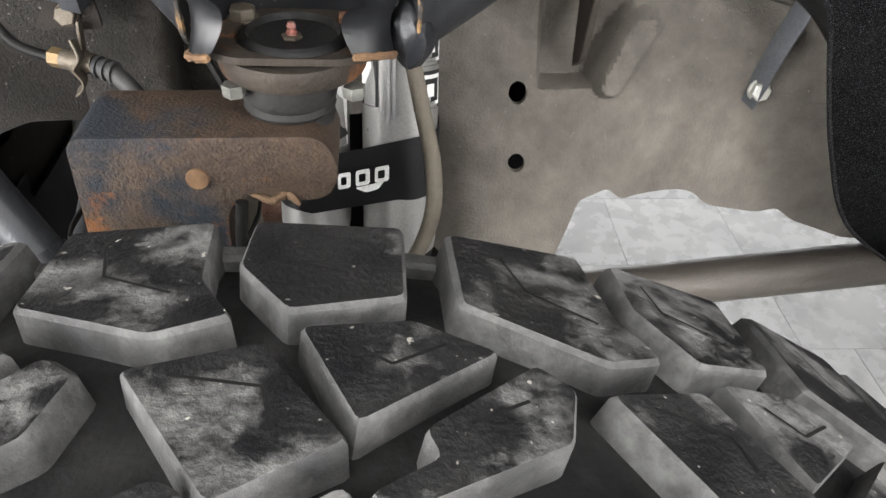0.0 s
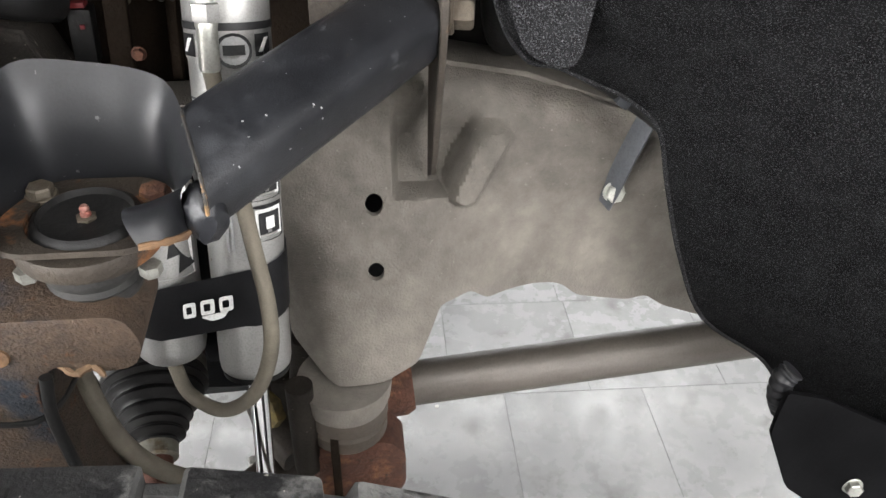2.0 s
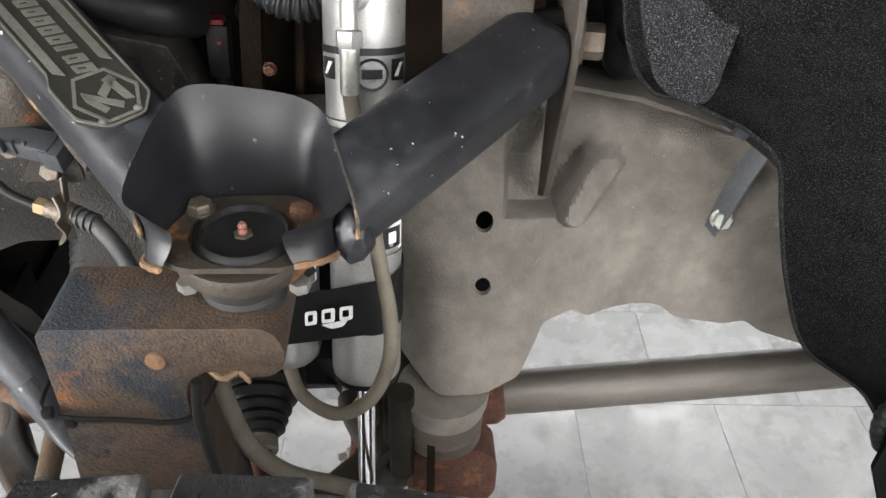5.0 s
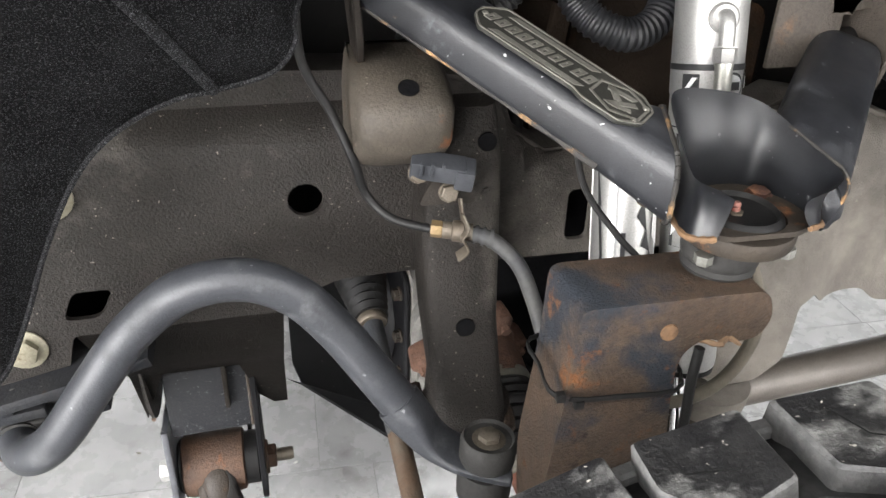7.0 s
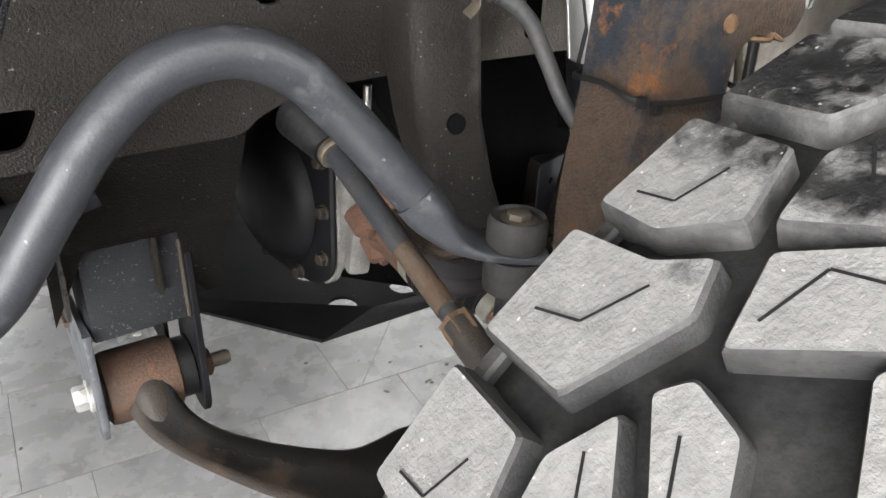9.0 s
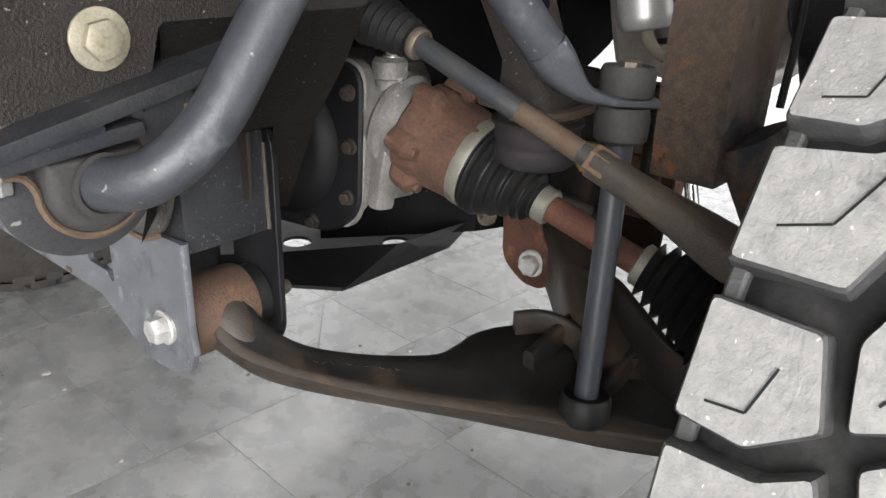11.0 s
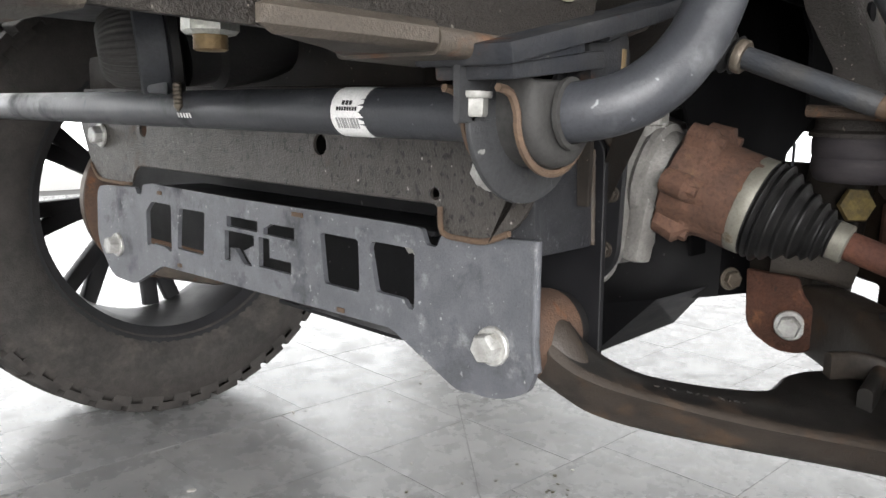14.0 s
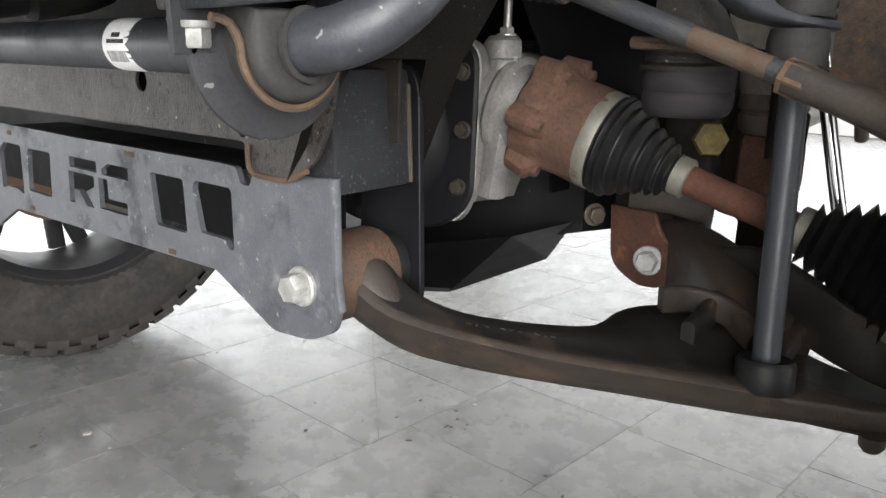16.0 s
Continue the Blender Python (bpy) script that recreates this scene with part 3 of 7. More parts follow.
def shock_tower():
    tower = thing("shock_tower", (0.33, -0.16, 0.74), "brown pressed steel tower gusset on the frame rail", "frame bracket")
    zs = [(1.035, -0.150, 0.318, 0.360), (1.0, -0.168, 0.302, 0.362), (0.95, -0.172, 0.290, 0.363), (0.90, -0.176, 0.288, 0.363), (0.824, -0.184, 0.291, 0.363), (0.77, -0.205, 0.294, 0.364), (0.74, -0.222, 0.292, 0.366), (0.728, -0.228, 0.288, 0.362)]
    bm = bmesh.new()
    rings = []
    for z, y, a, b in zs:
        back = -0.115 - 0.052 * smooth(0.87 - z, 0.0, 0.10)
        sec = [(a, back), (a, y + 0.012), (a + 0.004, y + 0.004), (a + 0.012, y), (b - 0.012, y), (b - 0.004, y + 0.004), (b, y + 0.012), (b, back)]
        rings.append([bm.verts.new((x, yy, z)) for x, yy in sec])
    for p, q in zip(rings, rings[1:]):
        for k in range(7):
            bm.faces.new((p[k], p[k + 1], q[k + 1], q[k]))
    bm.faces.new(rings[0])
    bm.faces.new(rings[-1][::-1])
    body = part("gusset", bm, M_FRAME, tower, sharp=50)
    part("foot_rim", tube(curve([(0.286, -0.15, 0.730), (0.283, -0.222, 0.727), (0.30, -0.236, 0.726), (0.352, -0.234, 0.726), (0.368, -0.22, 0.727), (0.37, -0.15, 0.730)], 4), 0.006, 8), M_KNUCKLE, tower)
    # flat black discs on the face; their colour stands for the holes' dark inside
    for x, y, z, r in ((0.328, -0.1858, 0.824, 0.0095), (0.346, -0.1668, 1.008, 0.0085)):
        part("hole", lathe([(r, -0.002), (r, 0.0012)], (x, y, z), (0, -1, 0.06), 18), M_MATT_BLACK, body, "matt black disc painted as the shade in an open hole")
    part("bolt", hexhead((0.343, -0.178, 0.966), (0, -1, 0), 0.004, 0.003, 0), M_FRAME, body)
    stop = thing("bump_stop", (0.34, -0.19, 0.60), "black rubber jounce bumper in a brown steel cup", "bump stop")
    ax = (0.02, 0.0, -1)
    part("cup", lathe([(0.041, 0), (0.042, 0.012), (0.043, 0.022), (0.048, 0.025), (0.048, 0.029)], (0.336, -0.186, 0.735), ax), M_FRAME, stop)
    part("rubber", lathe([(0.043, 0.027), (0.0445, 0.034), (0.044, 0.046), (0.0425, 0.049), (0.044, 0.053), (0.043, 0.064), (0.040, 0.070), (0.036, 0.073), (0.018, 0.074)], (0.336, -0.186, 0.735), ax), M_RUBBER_PLUM, stop)


# rust brown taken very dark, with the tower recess's shade in the colour
M_TOWER_RUST = material("rusty_shaded_tower_paint", (0.016, 0.0115, 0.0085), (0.009, 0.007, 0.0055), 14, 0.92, 0, 0.5, 320, patches=[((0.042, 0.021, 0.011), 8, 0.56, 0.16)], grain=0.7, gloss=0.05)
M_BRACKET_RUSTY = material("rust_edged_bracket", (0.045, 0.037, 0.030), (0.026, 0.022, 0.018), 24, 0.6, 0, 0.5, 360, patches=[((0.105, 0.062, 0.036), 22, 0.56, 0.12)], grain=0.8)
M_RUBBER_PLUM = material("aged_dark_rubber", (0.016, 0.014, 0.016), (0.026, 0.023, 0.024), 24, 0.66, 0, 0.2, 300, gloss=0.25, streak=(1, 1, 5))
shock_tower()


def body_mount():
    t = thing("mount_bracket", (0.27, -0.15, 0.99), "rounded brown steel bracket with rust stains and one hole", "frame bracket")
    zs = [(0.990, -0.160, 0.006), (1.0, -0.180, 0.0), (1.022, -0.206, 0.0), (1.050, -0.212, 0.0), (1.062, -0.205, 0.001), (1.078, -0.175, 0.003), (1.084, -0.12, 0.005)]
    bm = bmesh.new()
    rings = []
    for z, y, ins in zs:
        a, b = 0.226 + ins, 0.308 - ins
        rings.append([bm.verts.new((x, yy, z)) for x, yy in ((a, -0.112), (a, y + 0.016), (a + 0.005, y + 0.005), (a + 0.016, y), ((a + b) / 2, y - 0.002), (b - 0.016, y), (b - 0.005, y + 0.005), (b, y + 0.016), (b, -0.112))])
    for p, q in zip(rings, rings[1:]):
        for k in range(8):
            bm.faces.new((p[k], p[k + 1], q[k + 1], q[k]))
    bm.faces.new(rings[0])
    bm.faces.new(rings[-1])
    body = part("bracket_shell", bm, M_MOUNT, t, sharp=60)
    # black disc for the hole, its shade given by colour alone
    part("hole", lathe([(0.0085, -0.002), (0.0085, 0.0015)], (0.270, -0.193, 1.0695), (0, -0.47, 0.88), 16), M_MATT_BLACK, body, "matt black disc painted as the shade in an open hole")


M_MOUNT = material("stained_bracket_paint", (0.050, 0.042, 0.033), (0.032, 0.027, 0.021), 18, 0.55, 0, 0.5, 380, specks=[((0.17, 0.155, 0.13), 300, 0.735)], patches=[((0.17, 0.070, 0.030), 13, 0.575, 0.06)], grain=0.7, mottle=0.2)
body_mount()


# ---- upper control arm ----
def control_arm_upper():
    arm = thing("upper_control_arm", (0.48, -0.30, 1.02), "scuffed black fabricated steel upper control arm with rusty welds", "control arm")
    # front tube, flat on top where the badge sits
    d = V((0.662, -0.646, -0.380)).normalized()
    up = V((0.227, -0.311, 0.923))
    o = V((0.3318, -0.2241, 1.1032))
    path = [o + d * k for k in (-0.125, -0.118, -0.05, 0.03, 0.115, 0.140)]
    ft = sweep(path, rounded(0.060, 0.042, 0.013, 5), up, scales=[(0.86, 0.86), (1, 1), (1, 1), (1, 1), (1.0, 1.08), (1.06, 1.22)])
    ft.verts.ensure_lookup_table()
    for v in ft.verts[-24:]:
        # the end is cut to lie against the pocket's side
        v.co += d * ((0.425 + 0.25 * (v.co.y + 0.34) - v.co.x) / 0.8235)
    seam_f = [v.co.copy() for v in ft.verts[-24:]]
    part("front_tube", ft, M_BLACK, arm)
    edge = [o + d * (k * 0.0125) + d.cross(up).normalized() * 0.0268 - up.normalized() * 0.0145 for k in range(-9, 10)]
    part("seam_weld", tube(edge, [0.0012 + 0.0014 * abs(math.sin(k * 2.3)) + 0.0020 * (k / 18) ** 3 for k in range(19)], 7), M_WELD_EDGE, arm, "rust-stained seam")
    c, e = V((0.547, -0.320, 1.034)), V((0.679, -0.174, 1.063))
    d2 = (e - c).normalized()
    up2 = V((-0.10, -0.46, 0.88))
    rt = sweep([c, c + d2 * 0.035, c.lerp(e, 0.5), e, e + d2 * 0.012, e + d2 * 0.016], rounded(0.064, 0.052, 0.015, 4), up2, scales=[(1.0, 0.94), (1, 1), (1, 1), (1, 1), (0.96, 0.96), (0.88, 0.88)])
    rt.verts.ensure_lookup_table()
    for v in rt.verts[:20]:
        v.co += d2 * ((0.545 - 0.3 * (v.co.y + 0.335) - v.co.x) / 0.867)
    seam_r = [v.co.copy() for v in rt.verts[:20]]
    part("rear_tube", rt, M_BLACK, arm)
    # pocket for the ball joint: a bent plate, open to the front
    top = curve([(0.447, -0.386, 1.049), (0.436, -0.382, 1.055), (0.423, -0.372, 1.061), (0.427, -0.340, 1.075), (0.437, -0.304, 1.088), (0.452, -0.291, 1.092), (0.485, -0.286, 1.087), (0.512, -0.283, 1.080), (0.530, -0.292, 1.072), (0.544, -0.330, 1.056), (0.547, -0.360, 1.048), (0.532, -0.376, 1.046), (0.514, -0.381, 1.043)], 4)
    bot = curve([(0.440, -0.386, 1.020), (0.433, -0.381, 1.018), (0.426, -0.370, 1.016), (0.434, -0.340, 1.012), (0.444, -0.314, 1.014), (0.458, -0.304, 1.016), (0.485, -0.300, 1.014), (0.508, -0.299, 1.011), (0.522, -0.306, 1.009), (0.534, -0.335, 1.006), (0.539, -0.358, 1.010), (0.530, -0.373, 1.015), (0.516, -0.380, 1.017)], 4)
    bm = bmesh.new()
    mid = V((0.482, -0.352, 0))
    rows = [[bm.verts.new(p.lerp(q, t) + (mid - V((p.x, p.y, 0))).normalized() * (0.0065 * math.sin(math.pi * t ** 0.8))) for p, q in zip(top, bot)] for t in (0, 0.12, 0.25, 0.4, 0.55, 0.7, 0.85, 1)]
    for r, s in zip(rows, rows[1:]):
        for i in range(len(r) - 1):
            bm.faces.new((r[i], r[i + 1], s[i + 1], s[i]))
    bmesh.ops.solidify(bm, geom=bm.faces[:], thickness=0.0045)
    part("pocket_wall", bm, M_BLACK_SMOOTH, arm)
    # welds
    for pts, r in ((seam_f, 0.0020), (seam_r, 0.0013)):
        path = curve(pts, 4, True)
        path.append(path[0])
        part("weld_bead", tube(path, [r * (0.70 + 0.45 * abs(math.sin(i * 1.3))) for i in range(len(path))], 7), M_WELD_EDGE, arm, "rust-stained weld bead")
    for run in (bot[:17], bot[-14:]):
        part("lip_rust", tube(run, [0.0016 + 0.0012 * abs(math.sin(i * 1.9)) for i in range(len(run))], 7), M_WELD, arm, "rust along the lip")
    lump = bmesh.new()
    bmesh.ops.create_icosphere(lump, subdivisions=3, radius=1.0)
    for v in lump.verts:
        v.co = V((0.549, -0.349, 1.018)) + V((v.co.x * 0.013, v.co.y * 0.014, v.co.z * 0.020)) * (1 + 0.22 * noise.noise(v.co * 2.6))
    part("weld_lump", lump, M_BLACK, arm, "smeared black weld at the tube foot")
    # ring that carries the joint
    c0, ax = (0.480, -0.345, 0.9985), (0.02, -0.06, 1)
    part("joint_ring", lathe([(0.028, 0.001), (0.037, 0.0), (0.0425, 0.003), (0.0435, 0.006), (0.0435, 0.0135), (0.0425, 0.0155), (0.031, 0.0155), (0.029, 0.014), (0.028, 0.001)], c0, ax, 40, caps=False), M_RING, arm, "rusty steel ball joint ring")
    floor_out = [(0.430, -0.366), (0.440, -0.378), (0.452, -0.384), (0.508, -0.380), (0.530, -0.368), (0.533, -0.338), (0.520, -0.308), (0.505, -0.300), (0.460, -0.304), (0.446, -0.314), (0.436, -0.340)]
    part("pocket_floor", plate(rnd(floor_out, 0.006), [ring(0.481, -0.347, 0.0335, n=28)], 0.004, lambda u, v, w: V((u, v, 1.0135 + w - (u - 0.48) * 0.06))), M_RING, arm, "rusty pocket floor")
    part("bolt", hexhead((0.450, -0.322, 1.018), ax, 0.0080, 0.008, 1.2), M_ZINC_DIRTY, arm, "dull hex bolt")
    part("bolt", hexhead((0.427, -0.315, 1.014), ax, 0.0080, 0.008, 1.2), M_ZINC_DIRTY, arm, "dull hex bolt")
    part("bolt", hexhead((0.514, -0.320, 1.014), ax, 0.0085, 0.006, 1.3), M_RUST, arm, "rusted hex bolt")
    for at in ((0.447, -0.366, 0.999), (0.515, -0.364, 0.996)):
        part("nut", hexhead(at, (0, 0, -1), 0.0068, 0.010, 0), M_ZINC, arm, "bright zinc nut under the ring")
    badge(arm)
    return arm


M_BLACK_SMOOTH = material("smooth_black_coat", (0.013, 0.0138, 0.0165), (0.019, 0.0200, 0.0230), 14, 0.34, 0, 0.05, 500, specks=[((0.16, 0.16, 0.16), 170, 0.735)], patches=[((0.045, 0.046, 0.050), 22, 0.62, 0.2)], gloss=1.1)
M_WELD_EDGE = material("scuffed_weld", (0.032, 0.029, 0.025), (0.012, 0.012, 0.013), 55, 0.6, 0, 0.5, 200, patches=[((0.28, 0.165, 0.075), 34, 0.53, 0.10)])
M_RING = material("rusty_ring_steel", (0.034, 0.027, 0.020), (0.018, 0.014, 0.011), 35, 0.6, 0.1, 0.5, 300, patches=[((0.17, 0.070, 0.026), 20, 0.54, 0.08), ((0.075, 0.072, 0.066), 12, 0.58, 0.15)])


def badge(arm):
    o = V((0.3655, -0.2655, 1.1036))
    m = lay(o, (0.662, -0.646, -0.380), (0.712, 0.70, 0.061))
    up = m.to_3x3() @ V((0, 0, 1))
    out = [(-0.074, 0.006), (-0.062, 0.024), (0.030, 0.024), (0.060, 0.024), (0.074, 0.012), (0.074, -0.012), (0.060, -0.026), (0.030, -0.026), (0.020, -0.021), (-0.062, -0.021), (-0.074, -0.006)]
    place = lambda u, v, w: m @ V((u, v, 0.0015 + w))
    b = part("badge", plate(rnd(out, 0.003, 2), [], 0.003, place, 0.0006), M_BADGE, arm, "dark engraved nameplate with worn silver relief")
    rim_o, rim_i = rnd(out, 0.003, 2), rnd([(u * 0.980, v * 0.945) for u, v in out], 0.003, 2)
    part("border", plate(rim_o, [rim_i], 0.0008, lambda u, v, w: m @ V((u, v, 0.0046 + w))), M_BADGE_SILVER, b)
    # the maker's name as a row of plain slanted bars
    for k in range(10):
        u0, wide = -0.067 + 0.0096 * k, 0.0040 if k == 7 else 0.0070
        bar = [(u0, -0.0052), (u0 + wide, -0.0052), (u0 + wide + 0.0026, 0.0072), (u0 + 0.0026, 0.0072)]
        slot = [(u0 + wide * 0.38, -0.0026), (u0 + wide * 0.68, -0.0026), (u0 + wide * 0.68 + 0.0012, 0.0026), (u0 + wide * 0.38 + 0.0012, 0.0026)]
        part("bar", plate(bar, [slot], 0.0007, lambda u, v, w: m @ V((u, v, 0.0046 + w))), M_BADGE_SILVER, b)
    for v0 in (0.0165, -0.0145):
        part("stripe", plate([(-0.055, v0 - 0.0028), (0.020, v0 - 0.0028), (0.025, v0 + 0.0028), (-0.050, v0 + 0.0028)], [], 0.0006, lambda u, v, w: m @ V((u, v, 0.0046 + w))), M_BADGE_SILVER, b)
    # emblem drawn as plain angular strokes in a hexagon
    hx = [(0.050 + 0.024 * math.cos(a), 0.0215 * math.sin(a)) for a in [k * math.pi / 3 + 0.52 for k in range(6)]]
    hi = [(0.050 + 0.0215 * math.cos(a), 0.019 * math.sin(a)) for a in [k * math.pi / 3 + 0.52 for k in range(6)]]
    part("emblem", plate(hx, [hi], 0.0006, lambda u, v, w: m @ V((u, v, 0.0046 + w))), M_BADGE_SILVER, b)
    for pts in ([(0.036, 0.010), (0.041, 0.012), (0.053, -0.002), (0.047, -0.004)], [(0.036, 0.010), (0.038, 0.004), (0.058, 0.008), (0.060, 0.013)], [(0.042, -0.012), (0.047, -0.013), (0.064, 0.003), (0.060, 0.006)], [(0.042, -0.012), (0.050, -0.013), (0.063, -0.008), (0.061, -0.004)]):
        part("emblem_stroke", plate(pts, [], 0.0007, lambda u, v, w: m @ V((u, v, 0.0046 + w))), M_BADGE_SILVER, b)
    for u, v in ((-0.068, 0.0), (0.068, -0.013), (0.068, 0.010)):
        part("rivet", lathe([(0.0028, 0), (0.0026, 0.001), (0.001, 0.0018)], m @ V((u, v, 0.0045)), up, 10), M_BADGE_SILVER, b)


control_arm_upper()


def ball_joint():
    j = thing("ball_joint", (0.476, -0.342, 0.965), "black ball joint with grey rubber boot and red-marked stud", "ball joint")
    ax = (0.03, -0.04, 1)
    part("boot", lathe([(0.0250, 0.0), (0.0275, 0.002), (0.0275, 0.0045), (0.0245, 0.007), (0.0270, 0.0095), (0.0280, 0.011), (0.0255, 0.014), (0.0285, 0.017), (0.0295, 0.022), (0.0295, 0.030), (0.0265, 0.032), (0.0290, 0.034), (0.0285, 0.038)], (0.475, -0.342, 0.964), ax, 32), M_RUBBER_DUSTY, j, "dusty grey rubber boot")
    part("housing", lathe([(0.0310, 0), (0.0325, 0.010), (0.0310, 0.015), (0.0270, 0.018), (0.0255, 0.014), (0.008, 0.012)], (0.481, -0.347, 1.003), ax, 32), M_RUBBER, j, "black domed joint housing")
    part("stud", lathe([(0.0030, 0), (0.0032, 0.005), (0.0022, 0.006), (0.0030, 0.008), (0.0020, 0.010)], (0.480, -0.344, 1.014), ax, 12), M_RED_PAINT, j, "stud end dabbed with red paint")
    part("nut", hexhead((0.480, -0.344, 1.013), ax, 0.0062, 0.004, 0), M_ZINC_DIRTY, j)


ball_joint()


def knuckle():
    k = thing("steering_knuckle", (0.42, -0.36, 0.50), "rusty steel steering knuckle spacer block with worn blue-black paint", "steering knuckle")
    # the L-shaped block: arm under the joint, leg down behind the tyre
    out = [(0.352, 0.972), (0.497, 0.970), (0.505, 0.945), (0.497, 0.928), (0.475, 0.926), (0.452, 0.934), (0.436, 0.922), (0.434, 0.895), (0.446, 0.78), (0.450, 0.676), (0.352, 0.676), (0.345, 0.74), (0.341, 0.80), (0.350, 0.90)]
    bm = plate(rnd(out, [0.010, 0.012, 0.012, 0.012, 0.006, 0.006, 0.010, 0.012, 0.02, 0, 0, 0.02, 0.02, 0.02]), [], 0.064, lambda u, v, w: V((u, -0.382 + w + (0.97 - v) * 0.03, v)))
    bevel(bm, 0.005, 3, 50)
    body = part("block", bm, M_KNUCKLE, k)
    part("dimple", lathe([(0.007, 0.0), (0.0065, 0.0015), (0.003, 0.0022)], (0.4215, -0.3815, 0.944), (0, -1, 0.02), 14), M_WELD, body, "rusty plug weld")
    part("ziptie", sweep(curve([(0.341, -0.383, 0.900), (0.338, -0.350, 0.905), (0.345, -0.312, 0.900), (0.40, -0.308, 0.900), (0.444, -0.315, 0.897), (0.440, -0.384, 0.896), (0.39, -0.3855, 0.894)], 4, True), rounded(0.0018, 0.0045, 0.0006, 2)), M_RUBBER, k, "black nylon cable tie")
    part("tie_head", box((0.357, -0.3855, 0.893), (0.007, 0.006, 0.007), bev=0.001), M_RUBBER, k)
    part("tie_head", box((0.343, -0.3835, 0.900), (0.007, 0.006, 0.007), bev=0.001), M_RUBBER, k)
    # hub carrier under the block, mostly behind the tyre
    part("hub_carrier", lathe([(0.07, -0.0), (0.085, 0.012), (0.085, 0.06), (0.075, 0.075), (0.06, 0.08)], (0.45, -0.482, 0.497), (0, 1, 0), 32), M_RUST, k, "rusted round hub carrier")
    part("lower_leg", sweep([(0.40, -0.385, 0.72), (0.41, -0.425, 0.64), (0.43, -0.455, 0.55), (0.435, -0.465, 0.40)], rounded(0.09, 0.05, 0.02, 4), (0, 1, 0)), M_KNUCKLE, k)
    # sensor lead clipped down the leg
    part("lead", tube(curve([(0.446, -0.386, 0.93), (0.443, -0.389, 0.90), (0.445, -0.389, 0.86), (0.448, -0.388, 0.80), (0.45, -0.385, 0.74)], 5), 0.004, 10), M_RUBBER, k, "black printed sensor lead")
    part("torn_gasket", tube(curve([(0.448, -0.372, 0.930), (0.462, -0.384, 0.929), (0.472, -0.380, 0.931), (0.480, -0.386, 0.927)], 4), [0.002, 0.003, 0.002, 0.0025, 0.002, 0.003, 0.002, 0.003, 0.002, 0.0025, 0.002, 0.002, 0.001], 6), M_RUST_LIGHT, body, "flaking rust scale")


M_RUST_LIGHT = material("pale_rust_flake", (0.17, 0.11, 0.065), (0.10, 0.06, 0.035), 60, 0.8, 0, 0.5, 300)
knuckle()


